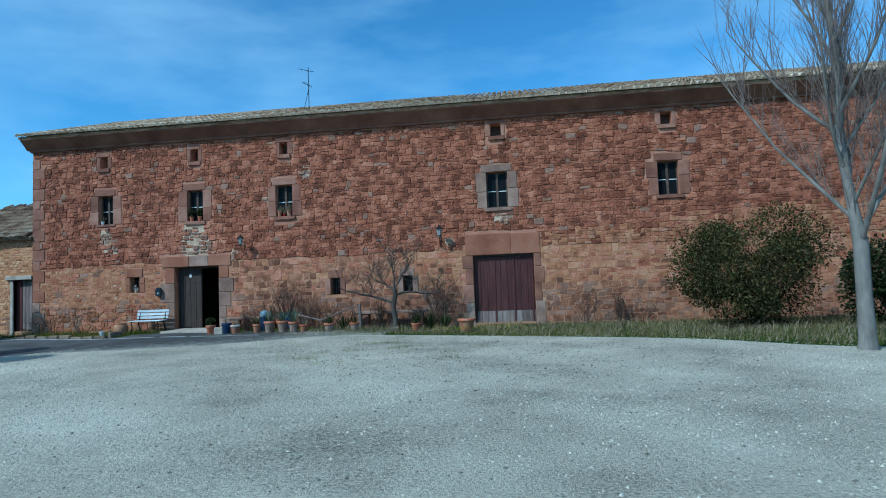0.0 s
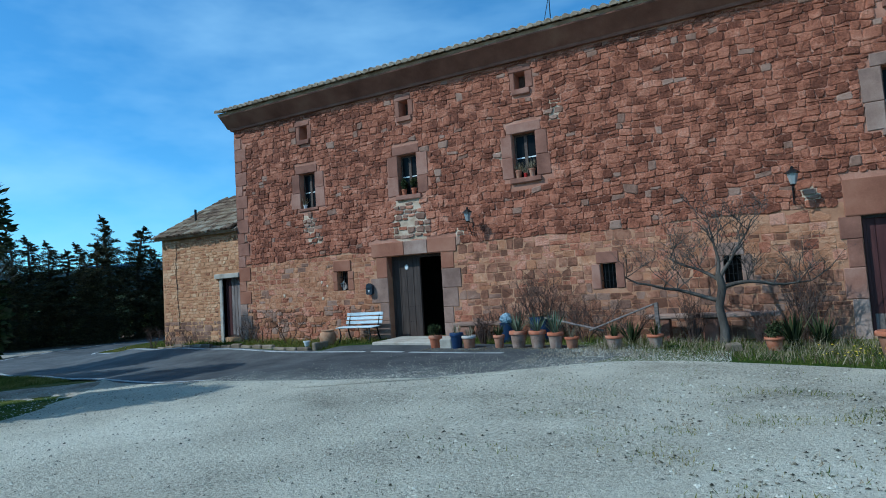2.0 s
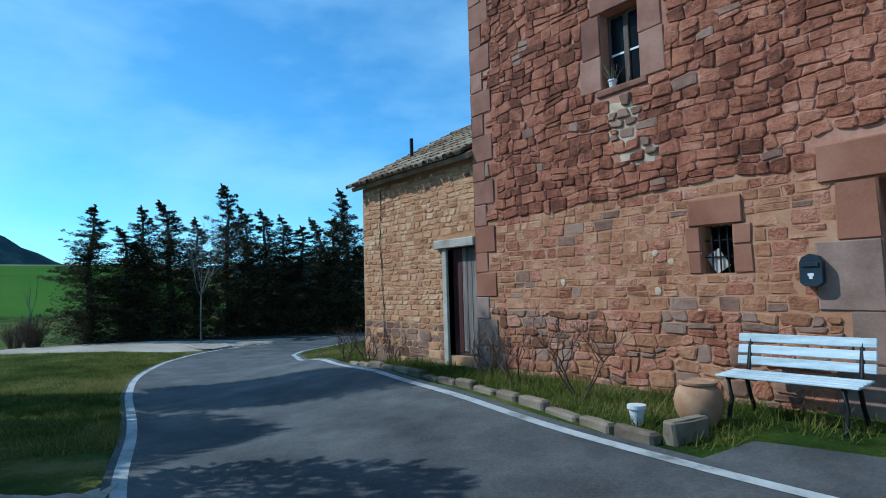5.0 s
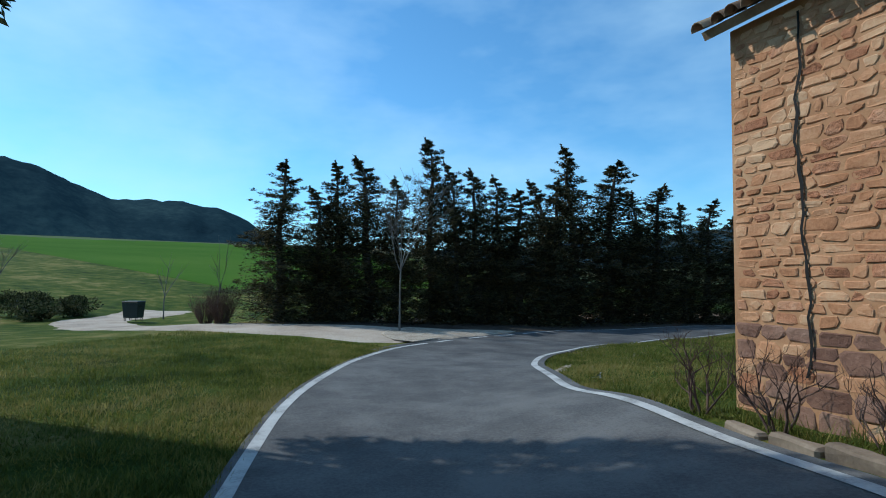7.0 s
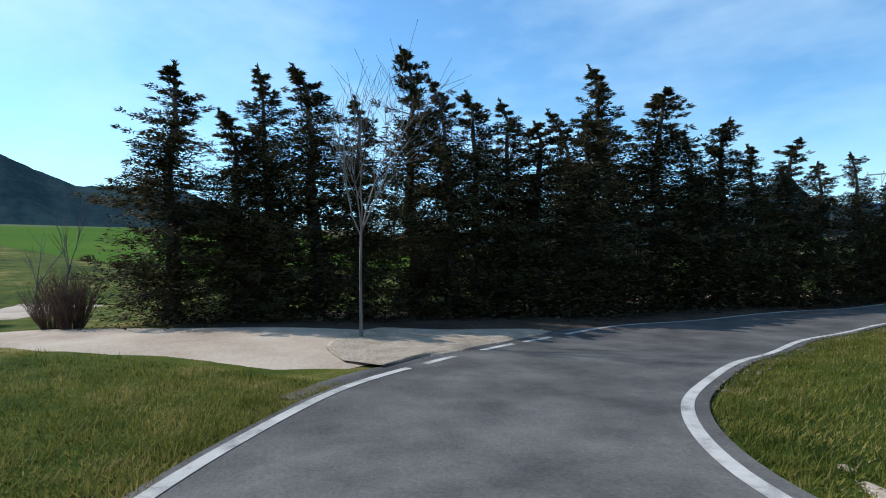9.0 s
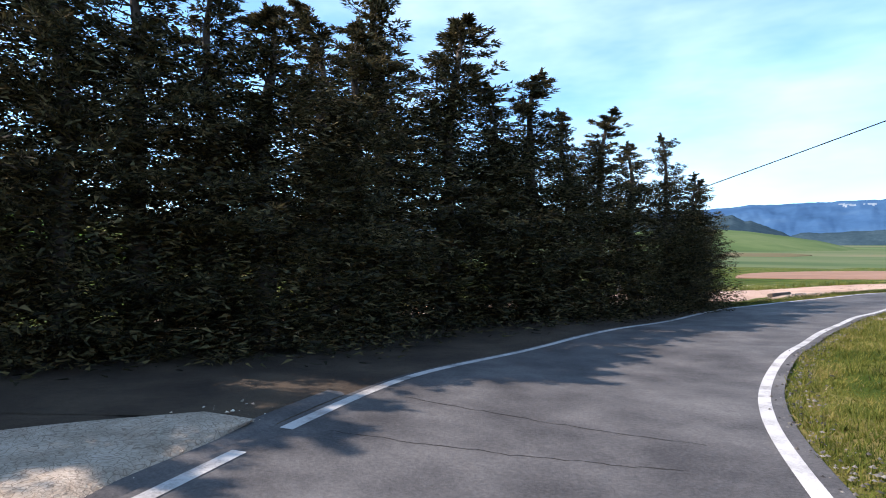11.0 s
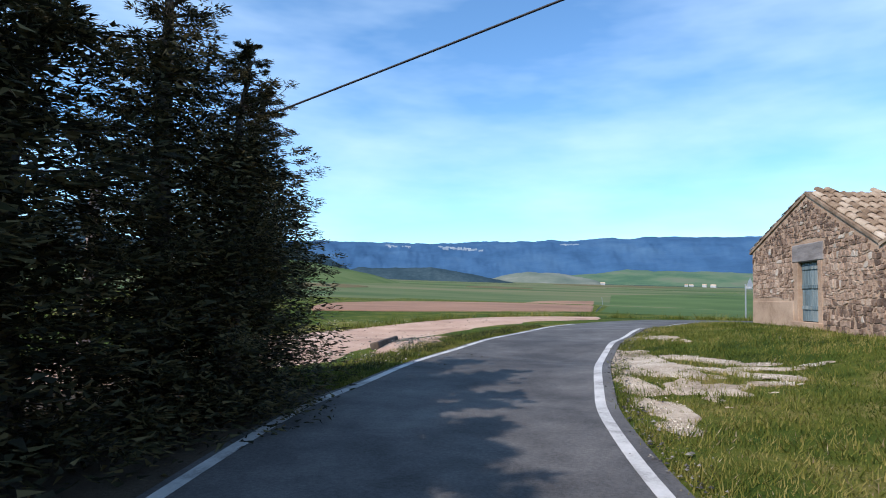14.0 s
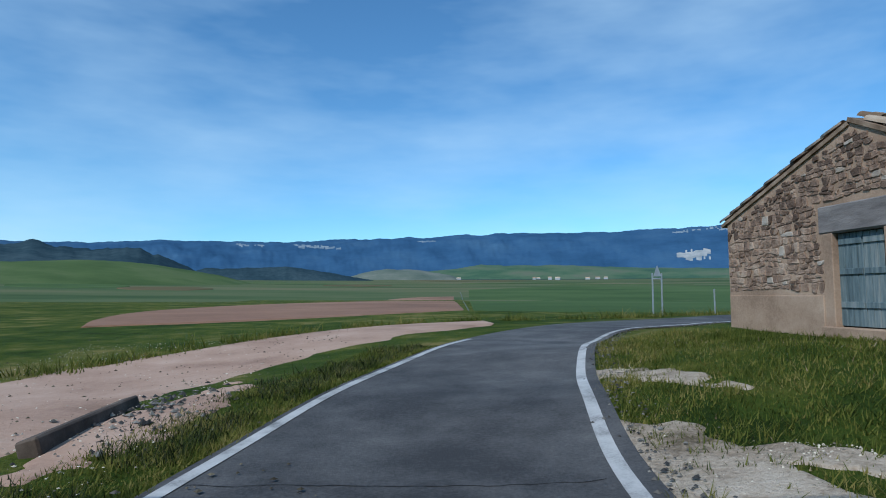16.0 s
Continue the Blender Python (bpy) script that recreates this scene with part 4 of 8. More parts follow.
for i in range(n):
    w = (x1 - x0) / n
    part("plank", boxes((x0 + i * w + .004, x0 + (i + 1) * w - .004, FY + .18, FY + .202, z0 + .42, z1 - .07), bevel=.005), M_GATE, gate)
    part("plank_foot", boxes((x0 + i * w + .004, x0 + (i + 1) * w - .004, FY + .181, FY + .203, z0 - .15, z0 + .42), bevel=.005), M_GREYWOOD, gate, "bleached bare foot of a plank")
for f in (.02, .34, .66, .96):
    part("cover_strip", boxes((x0 + (x1 - x0) * f - .02, x0 + (x1 - x0) * f + .04, FY + .155, FY + .182, z0 - .1, z1 - .07), bevel=.005), M_GATE, gate)
part("gate_frame", boxes((x0, x1, FY + .12, FY + .28, z1 - .06, z1)), M_DOOR, farmhouse)
# the store's door with its pale concrete lintel
x0, x1, z0, z1 = STORE_DOOR
M_CONC = material("pale_concrete", [(0.27, 0.22, 0.165), (0.42, 0.36, 0.29), (0.55, 0.49, 0.41)], 3, 40, 0.9, 0.4, 0.006)
part("lintel", boxes((x0 - .32, x1 + .02, FY - .03, FY + .4, z1, z1 + .17), bevel=.012), M_CONC, store, "pale concrete lintel")
part("jamb", boxes((x0 - .14, x0, FY + .03, FY + .45, z0 - .3, z1 - .003), bevel=.01), M_CONC, store, "pale rendered jamb")
sdoor = part("door", boxes((x0, x1, FY + .22, FY + .26, z0, z1)), M_DOOR, store, "split grey plank door")
for i in range(6):
    w = (x1 - x0) / 6
    part("plank", boxes((x0 + i * w + .005, x0 + (i + 1) * w - .005, FY + .2, FY + .222, z0 + .05 + .02 * (i % 3), z1), bevel=.005), M_GREYWOOD if i > 1 else M_GATE, sdoor)
# corner stones
z = 0.1
for i in range(17):
    h = (.36, .48, .4, .44)[i % 4]
    if z + h > 7.47:
        break
    block(farmhouse, "corner_stone", M_DRESSGREY if z < 1.2 else (M_DRESSRED if z < 2.3 else M_DRESS), HOUSE[0] - .002, HOUSE[0] + (.55 if i % 2 else .34), z, z + h, -.016, .03)
    z += h

# a long crack down the store's wall
rnd = random.Random(3)
cv, cf, x = [], [], -24.25
for i in range(26):
    z = 3.85 - i * .14
    x += rnd.uniform(-.04, .042)
    w = .012 + .02 * abs(noise.noise((z * 2, 3, 1)))
    cv += [(x - w, FY + .058, z), (x + w, FY + .058, z)]
    if i:
        cf.append((2 * i - 2, 2 * i - 1, 2 * i + 1, 2 * i))
ob = new("wall_crack", mesh_of("wall_crack", cv, cf, M_DARK, True))
ob.parent, ob["label"] = store, "dark crack running down the stonework"

# knobs of old lime left on the wall beside the small barred window
for i, (x, z, r) in enumerate(((-17.29, 1.905, .055), (-17.06, 1.78, .05), (-17.27, 1.395, .06), (-16.7, 1.1, .07), (-18.9, 1.55, .06))):
    bm = bmesh.new()
    bmesh.ops.create_icosphere(bm, subdivisions=2, radius=r, matrix=pose(x, FY + .022, z) @ Matrix.Diagonal((.8, .16, .95, 1)))
    for v in bm.verts:
        v.co += .016 * Vector((noise.noise(v.co * 17), 0, noise.noise(v.co * 17 + Vector((5, 1, 2)))))
    part("lime_knob", bm, M_LIME, farmhouse, "knob of pale lime on the stonework")

# ---- trees ----
M_NEEDLE = leafy("dark_needles", [(0.022, 0.022, 0.014), (0.042, 0.042, 0.022), (0.075, 0.07, 0.032), (0.14, 0.112, 0.05)], 0.75, 0.16)
M_TRUNK = material("rough_grey_bark", [(0.035, 0.028, 0.023), (0.085, 0.07, 0.057), (0.15, 0.128, 0.105)], 5, 40, 0.95, 0.7, 0.02, stretch=(1, 1, 0.25))
M_PALEBARK = material("pale_smooth_bark", [(0.09, 0.08, 0.07), (0.18, 0.165, 0.145), (0.28, 0.26, 0.23)], 4, 30, 0.9, 0.4, 0.01, stretch=(1, 1, 0.3))


def tube(verts, faces, pts, radii, sides=5):
    base = len(verts)
    n = len(pts)
    for i, (p, r) in enumerate(zip(pts, radii)):
        d = (pts[min(i + 1, n - 1)] - pts[max(i - 1, 0)]).normalized()
        u = d.orthogonal().normalized()
        v = d.cross(u)
        for k in range(sides):
            a = 2 * math.pi * k / sides
            verts.append(p + r * (math.cos(a) * u + math.sin(a) * v))
    for i in range(n - 1):
        for k in range(sides):
            a, b = base + i * sides + k, base + i * sides + (k + 1) % sides
            faces.append((a, b, b + sides, a + sides))


def conifer_meshes(seed, tall, wide, lean=0.0, hook=0.0, bare=0.0, grain=1.0):
    """Trunk and crown of an old cypress: a pointed leader over uneven limbs that carry separate tufts of small sprays, thin enough above to let the sky through."""
    rnd = random.Random(seed)
    tv, tf = [], []
    axis = [Vector((lean * (i / 9) ** 2 + 0.07 * rnd.uniform(-1, 1), 0.07 * rnd.uniform(-1, 1), tall * i / 9)) for i in range(10)]
    axis[9] += Vector((hook, hook * .4, -abs(hook) * .25))
    tube(tv, tf, axis, [0.14 * (1 - i / 9.4) + 0.006 for i in range(10)], 7)
    cv, cf = [], []

    def spray(p, d, size):
        side = d.cross(Vector((rnd.uniform(-1, 1), rnd.uniform(-1, 1), rnd.uniform(-.3, 1)))).normalized()
        k = len(cv)
        w = size * rnd.uniform(.14, .26)
        cv.extend([p + side * w, p - side * w, p + d * size])
        cf.append((k, k + 1, k + 2))

    def tuft(q, out, r, n):
        for _ in range(n):
            o = Vector((rnd.gauss(0, 1), rnd.gauss(0, 1), rnd.gauss(0, .8))).normalized()
            d = (o * .7 + out * .6 + Vector((0, 0, rnd.uniform(-.3, .5)))).normalized()
            spray(q + o * r * rnd.random() ** .6, d, rnd.uniform(.06, .135) * grain)

    def at(f):
        j = min(8, int(f * 9))
        return axis[j].lerp(axis[j + 1], min(1.0, f * 9 - j))
    count = int(24 * tall)
    for i in range(count):
        f = .015 + .965 * (i + rnd.random()) / count
        a = rnd.uniform(0, 2 * math.pi)
        lump = .85 + .7 * noise.noise((1.3 * math.cos(a), 1.3 * math.sin(a), f * 7 + seed)) + .45 * noise.noise((f * 17, seed, 3))
        reach = wide * min((1 - f) ** .72 * 1.02 + .01, .42 + f * 2.2, (1 - f) * 1.75 + .02) * rnd.uniform(.55, 1.2) * max(.3, lump)
        if rnd.random() < bare * (.3 + 1.3 * f):
            continue
        out = Vector((math.cos(a), math.sin(a), 0))
        c, droop = at(f), rnd.uniform(-.3, .25) + .35 * f
        pts = [c + out * reach * u + Vector((0, 0, reach * (droop * u - .4 * u * u + .45 * u ** 4))) for u in (0, .25, .5, .75, 1.0)]
        tube(tv, tf, pts, [0.02, 0.015, 0.01, 0.006, 0.002], 3)
        n = max(3, int(reach * 6.4))
        for k in range(n):
            g = min(.999, .22 + .78 * (k + rnd.random()) / n)
            m = min(3, int(g * 4))
            q = pts[m].lerp(pts[m + 1], g * 4 - m) + Vector((rnd.uniform(-.08, .08), rnd.uniform(-.08, .08), rnd.uniform(-.06, .06))) * (1.1 - f)
            tuft(q, out, rnd.uniform(.1, .2) * (1.15 - .55 * f - .35 * max(0, f - .8) / .2) * (1.1 - .4 * g), int(30 / grain * rnd.uniform(.6, 1.2)))
    # dead inner growth in the lower half
    for i in range(int(6400 / grain)):
        f = rnd.random() ** 1.2 * .72
        a, g = rnd.uniform(0, 2 * math.pi), rnd.uniform(.05, .85) * wide * (1 - f) ** .8
        spray(at(f) + Vector((math.cos(a) * g, math.sin(a) * g, 0)), Vector((rnd.uniform(-1, 1), rnd.uniform(-1, 1), rnd.uniform(-.8, .5))).normalized(), rnd.uniform(.05, .12))
    for i in range(90):
        spray(at(1 - .0012 * i) + Vector((rnd.uniform(-.015, .015), rnd.uniform(-.015, .015), 0)), Vector((rnd.uniform(-.6, .6), rnd.uniform(-.6, .6), .8)).normalized(), rnd.uniform(.05, .12))
    return mesh_of("trunk", tv, tf, M_TRUNK), mesh_of("crown", cv, cf, M_NEEDLE, True)


CONIFERS = [(-43.37, 16.56, 5.82, 1.24), (-43.47, 18.06, 4.94, 1.04), (-43.52, 18.79, 5.92, 1.15), (-43.60, 20.04, 6.39, 1.20), (-43.73, 21.30, 5.56, 1.05), (-44.60, 23.10, 7.70, 1.15), (-43.80, 24.00, 6.40, 1.08), (-43.90, 24.95, 6.35, 1.10), (-43.85, 26.10, 6.00, 1.00), (-43.60, 26.85, 5.45, 1.00), (-44.10, 28.50, 6.05, 1.10), (-44.50, 29.40, 6.30, 1.10), (-45.30, 30.75, 8.20, 1.30), (-45.00, 32.75, 7.50, 1.40), (-44.30, 33.90, 5.90, 1.25), (-44.00, 34.75, 6.25, 1.20), (-43.70, 36.20, 5.30, 1.20), (-43.40, 37.45, 5.45, 1.15), (-43.00, 38.70, 4.70, 1.00), (-42.45, 40.10, 4.95, 1.05), (-41.85, 40.50, 3.70, 0.85), (-42.60, 42.15, 3.65, 1.24)]
nearest_kinds = [conifer_meshes(18, 8.0, 1.55, 0.1, 0.1, 0.0, 0.42), conifer_meshes(19, 8.0, 1.6, -0.1, -0.1, 0.0, 0.42)]
fine_kinds = [conifer_meshes(16, 8.0, 1.55, 0.15, 0.1, 0.1, 0.7), conifer_meshes(17, 8.0, 1.6, -0.1, -0.15, 0.12, 0.7), conifer_meshes(13, 8.0, 1.5, -0.25, -0.25, 0.14, 0.7), conifer_meshes(12, 8.0, 1.6, 0.2, 0.18, 0.1, 0.7)]
for i, (x, y, top, girth) in enumerate(CONIFERS):
    z = height(x, y)
    s = (top - z) / 8.0
    tree = tagged(empty("conifer_tree", (x, y, z - 0.05), 77 * i), "tall dark cypress with drooping sprays in a roadside row", "tree", "conifers along the road")
    girth *= (1.0, 1.12, .92, 1.2, .88, 1.08)[i % 6] * (1.18 if y > 26 else 1) if y < 39.5 else 1
    tree.scale = (girth * (1.3 if y < 33 else 1.15), girth * (1.3 if y < 33 else 1.15), s)
    for nm, me in zip(("trunk", "crown"), (fine_kinds[i % 4] if y < 39.5 else nearest_kinds[i % 2])):
        ob = new(nm, me)
        ob.parent = tree


def bare_tree_mesh(seed, stem, fork, top, spread, limbs=6, depth=4, twig=0.004, rise=0.75, thin=0.62, sides=5):
    """A leafless tree: a tapered stem that forks into limbs, branches and twigs."""
    rnd = random.Random(seed)
    tv, tf = [], []

    def grow(p, d, length, r, level):
        n = 4 if level < 2 else 3
        pts, q, e = [p], p, d
        for i in range(n):
            e = (e + Vector((rnd.uniform(-.16, .16), rnd.uniform(-.16, .16), rnd.uniform(-.02, .16) * rise))).normalized()
            q = q + e * length / n
            pts.append(q)
        r1 = max(twig, r * .45)
        tube(tv, tf, pts, [r + (r1 - r) * i / n for i in range(n + 1)], sides if level < 2 else 3)
        if level >= depth:
            return
        for i in range(rnd.randint(4, 6) if level else limbs):
            u = rnd.uniform(.3, 1.0)
            k = min(n - 1, int(u * n))
            b = pts[k].lerp(pts[k + 1], u * n - k)
            a = rnd.uniform(0, 2 * math.pi)
            o = d.orthogonal().normalized()
            w = d.cross(o)
            side = math.cos(a) * o + math.sin(a) * w
            nd = (d * rise + side * rnd.uniform(.35, .8) * spread).normalized()
            grow(b, nd, length * rnd.uniform(.45, .75), max(twig, r * thin * (1 - .4 * u)), level + 1)
    base = [Vector((0, 0, -.15)), Vector((0, 0, fork * .3)), Vector((rnd.uniform(-.05, .05), 0, fork * .65)), Vector((rnd.uniform(-.08, .08), rnd.uniform(-.05, .05), fork))]
    bv, bf = [], []
    tube(bv, bf, base, [stem * 1.5, stem * 1.05, stem * .95, stem * .9], 9)
    for i in range(limbs):
        a = 2 * math.pi * (i + rnd.uniform(-.3, .3)) / limbs
        tilt = spread * rnd.uniform(.35, 1.0) * (0.25 if i == 0 else 1)
        d = Vector((math.cos(a) * tilt, math.sin(a) * tilt, 1.0)).normalized()
        grow(base[3] - Vector((0, 0, rnd.uniform(0, .2))), d, (top - fork) * rnd.uniform(.5, .75), stem * rnd.uniform(.2, .36) if limbs > 5 else stem * rnd.uniform(.5, .7), 1)
    return mesh_of("trunk", bv, bf, M_PALEBARK), mesh_of("crown", tv, tf, M_PALEBARK)


def bare_tree(name, at, label, rz=0, mat=None, **kw):
    tree = empty(name, (at[0], at[1], height(*at)), rz, label, "tree")
    for nm, me in zip(("trunk", "crown"), bare_tree_mesh(**kw)):
        if mat:
            me.materials[0] = mat
        new(nm, me).parent = tree
    return tree


def whip_tree(at, label, rz, seed, stem, fork, top, limbs=17, whips=34):
    """A leafless tree with a leader, rising limbs and a haze of straight upright whips."""
    rnd = random.Random(seed)
    tree = empty("bare_tree", (at[0], at[1], height(*at)), rz, label, "tree")
    bv, bf, tv, tf = [], [], [], []
    lead = [Vector((0, 0, -.15)), Vector((0, 0, .25)), Vector((.02, 0, fork * .5)), Vector((-.03, .02, fork))]
    while lead[-1].z < top:
        lead.append(lead[-1] + Vector((rnd.uniform(-.16, .12), rnd.uniform(-.1, .1), .8)))
    n = len(lead)
    rad = [stem * 1.45, stem * 1.05, stem * .95, stem * .92] + [stem * .66 * (1 - (i - 3) / (n - 3)) ** .9 + .006 for i in range(4, n)]
    tube(bv, bf, lead, rad, 10)

    def on(pts, u):
        k = min(len(pts) - 2, int(u * (len(pts) - 1)))
        return pts[k].lerp(pts[k + 1], u * (len(pts) - 1) - k), (pts[k + 1] - pts[k]).normalized()

    def sprout(pts, count, low, far):
        for _ in range(count):
            q, d = on(pts, rnd.uniform(low, 1))
            a = rnd.uniform(0, 6.28)
            e = (d * .5 + Vector((math.cos(a) * .38, math.sin(a) * .38, .75))).normalized()
            ln = far * rnd.uniform(.45, 1.1)
            w = [q]
            for k in range(3):
                e = (e + Vector((rnd.uniform(-.1, .1), rnd.uniform(-.1, .1), .06))).normalized()
                w.append(w[-1] + e * ln / 3)
            tube(tv, tf, w, [.009, .0065, .0045, .0022], 3)
            for k in range(5):
                q2, d2 = on(w, rnd.uniform(.15, .9))
                b = rnd.uniform(0, 6.28)
                e2 = (d2 * .8 + Vector((math.cos(b), math.sin(b), .35)) * .45).normalized()
                tube(tv, tf, [q2, q2 + e2 * ln * rnd.uniform(.2, .42)], [.0042, .002], 3)
    for i in range(limbs):
        u = (3 + (n - 6) * (i / limbs) ** 1.3) / (n - 1)
        q, d = on(lead, u)
        a = 2.4 * i + rnd.uniform(-.4, .4)
        out = Vector((math.cos(a), math.sin(a), 0))
        e, ln = (out * rnd.uniform(.5, .85) + Vector((0, 0, .75))).normalized(), (top - q.z) * rnd.uniform(.45, .62)
        pts = [q]
        for k in range(6):
            e = (e + Vector((rnd.uniform(-.13, .13), rnd.uniform(-.13, .13), .11))).normalized()
            pts.append(pts[-1] + e * ln / 6)
        r = stem * rnd.uniform(.26, .4) * (1.1 - .6 * i / limbs)
        tube(bv, bf, pts, [r * (1 - .145 * k) + .003 for k in range(7)], 6)
        sprout(pts, whips, .08, 2.0)
    sprout(lead[3:], whips * 2, 0, 2.2)
    new("trunk", mesh_of("trunk", bv, bf, M_PALEBARK)).parent = tree
    new("crown", mesh_of("crown", tv, tf, M_TWIGPALE)).parent = tree
    return tree


M_TWIGPALE = material("grey_brown_twigs", [(0.09, 0.065, 0.055), (0.17, 0.13, 0.11), (0.26, 0.21, 0.18)], 6, 40, 0.9, 0.2, 0.003)
whip_tree((5.3, 11.0), "tall bare tree with a pale trunk and upswept branches", 250, 4, .145, 2.1, 10.5)
whip_tree((11.5, 11.5), "bare tree with upswept branches at the edge of the yard", 100, 9, .15, 2.3, 11)
bare_tree("young_tree", (-39.2, 20.2), "slender leafless young tree before the conifers", 0, seed=12, stem=.028, fork=2.2, top=5.4, spread=.62, limbs=5, depth=3, twig=.004, rise=.7)
bare_tree("sapling", (-52.8, 11.5), "leafless forked sapling by the dirt track", 0, seed=15, stem=.03, fork=1.3, top=3.4, spread=.5, limbs=3, depth=2, twig=.004)
bare_tree("sapling", (-43.5, 14.35), "thin leafless sapling growing from a shrub", 40, seed=17, stem=.024, fork=1.5, top=3.3, spread=.35, limbs=3, depth=2, twig=.004)
bare_tree("sapling", (-51.3, 4.5), "leafless sapling on the scrubby bank", 40, seed=19, stem=.05, fork=1.2, top=4.0, spread=.6, limbs=4, depth=3, twig=.004)


def gnarled_tree(at, label, seed):
    """A pruned fruit tree: a leaning trunk, crooked limbs trained flat along the wall and a haze of upright twigs."""
    rnd = random.Random(seed)
    tree = empty("pruned_fruit_tree", (at[0], at[1], height(*at)), 0, label, "tree")
    bv, bf, tv, tf = [], [], [], []
    trunk = [Vector((0, 0, -.15)), Vector((.03, 0, .35)), Vector((-.04, .02, .8)), Vector((.05, 0, 1.2)), Vector((0, 0, 1.5))]
    tube(bv, bf, trunk, [.12, .09, .082, .085, .07], 9)

    def shoot(p, d, ln, r, depth):
        pts = [p]
        for k in range(4):
            d = (d + Vector((rnd.uniform(-.28, .28), rnd.uniform(-.28, .28), rnd.uniform(-.1, .2)))).normalized()
            pts.append(pts[-1] + d * ln / 4)
        tube(tv, tf, pts, [max(.003, r * (1 - .17 * k)) for k in range(5)], 4 if depth else 3)
        for k in range(5 if depth else 0):
            a = rnd.uniform(0, 6.28)
            shoot(pts[rnd.randint(1, 4)], (d * .5 + Vector((math.cos(a), math.sin(a) * .6, rnd.uniform(.1, .9)))).normalized(), ln * rnd.uniform(.4, .75), r * .55, depth - 1)
    for start, along_x, along_y, lift, ln, r in ((2.3, -1, -.15, .42, 2.0, .05), (3, 1, .1, .42, 1.75, .05), (3.4, -.55, .3, .85, 1.3, .045), (3.6, .6, -.3, .8, 1.35, .042), (4, .05, .1, 1, 1.1, .04)):
        k = min(3, int(start))
        q = trunk[k].lerp(trunk[k + 1], start - k)
        d, pts = Vector((along_x, along_y, lift)).normalized(), [q]
        for n in range(7):
            d = (d + Vector((rnd.uniform(-.2, .2), rnd.uniform(-.2, .2), rnd.uniform(-.22, .16) - (.05 if n < 4 else -.1)))).normalized()
            pts.append(pts[-1] + d * ln / 7)
        tube(bv, bf, pts, [r * (1 - .1 * n) for n in range(8)], 6)
        for n in range(9):
            a = rnd.uniform(0, 6.28)
            shoot(pts[rnd.randint(2, 7)], Vector((math.cos(a) * .7, math.sin(a) * .4, rnd.uniform(.2, 1))).normalized(), rnd.uniform(.4, .8), .014, 2)
    new("trunk", mesh_of("trunk", bv, bf, M_TRUNK)).parent = tree
    new("crown", mesh_of("crown", tv, tf, M_TRUNK)).parent = tree


gnarled_tree((-5.68, 18.7), "gnarled pruned fruit tree trained before the wall", 21)


def leafy_mesh(seed, rx, ry, h, count, size, low=0.0, lumps=9):
    """A crown of small leaves gathered in uneven clumps."""
    rng = np.random.default_rng(seed)
    cen = rng.normal(size=(lumps, 3))
    cen /= np.linalg.norm(cen, axis=1)[:, None]
    cen = cen * [rx * (.55 if lumps < 12 else .68), ry * .55, h * (.25 if lumps < 12 else .36)] + [0, 0, low + (h - low) * (.55 if lumps < 12 else .5)]
    rad = rng.uniform(.3, .6, lumps) * (9 / lumps) ** .3
    k = rng.integers(0, lumps, count)
    d = rng.normal(size=(count, 3))
    d /= np.linalg.norm(d, axis=1)[:, None]
    p = cen[k] + d * (rng.uniform(.35, 1.0, (count, 1)) ** .6) * rad[k][:, None] * [rx, ry, (h - low) * .62]
    p[:, 2] = np.maximum(p[:, 2], low * rng.uniform(.6, 1.2, count) + .03)
    e = d + rng.normal(size=(count, 3)) * .7
    e /= np.linalg.norm(e, axis=1)[:, None]
    s = np.cross(e, rng.normal(size=(count, 3)))
    s /= np.linalg.norm(s, axis=1)[:, None]
    ln = size * rng.uniform(.6, 1.3, (count, 1))
    v = np.stack([p, p + e * ln * .5 + s * ln * .24, p + e * ln, p + e * ln * .45 - s * ln * .24], 1).reshape(-1, 3)
    return v, [(4 * i, 4 * i + 1, 4 * i + 2, 4 * i + 3) for i in range(count)]


M_LEAF = leafy("dull_green_leaves", [(0.014, 0.02, 0.008), (0.03, 0.042, 0.014), (0.055, 0.07, 0.024), (0.1, 0.1, 0.045)], 0.8, 0.2)
M_OLIVE = leafy("olive_green_leaves", [(0.02, 0.021, 0.008), (0.045, 0.045, 0.015), (0.085, 0.08, 0.026), (0.15, 0.135, 0.055)], 0.8, 0.25)
M_STRAW = leafy("dry_straw_leaves", [(0.16, 0.12, 0.07), (0.27, 0.21, 0.13), (0.38, 0.31, 0.2)], 0.8, 0.2)
M_TWIG = material("brown_twigs", [(0.05, 0.03, 0.024), (0.1, 0.06, 0.045), (0.17, 0.11, 0.08)], 6, 40, 0.9, 0.2, 0.003)


def bush(name, at, label, seed, rx, ry, h, count, size, mat, stem=.05, low=.0, lumps=9):
    tv, tf = [], []
    rnd = random.Random(seed)
    for i in range(7):
        a = rnd.uniform(0, 6.28)
        o = Vector((math.cos(a) * rx * .5, math.sin(a) * ry * .5, h * rnd.uniform(.5, .8)))
        tube(tv, tf, [Vector((0, 0, -.1)), o * .35 + Vector((0, 0, h * .1)), o], [stem, stem * .6, stem * .2], 5)
    ob = empty(name, (at[0], at[1], height(*at)), 0, label, "shrub" if h < 3.6 else "tree")
    stems = new("stems", mesh_of("stems", tv, tf, M_TRUNK))
    stems.parent = ob
    v, f = leafy_mesh(seed, rx, ry, h, count, size, low, lumps)
    crown = new("crown", mesh_of("crown", v, f, mat, True))
    crown.parent = ob
    return ob


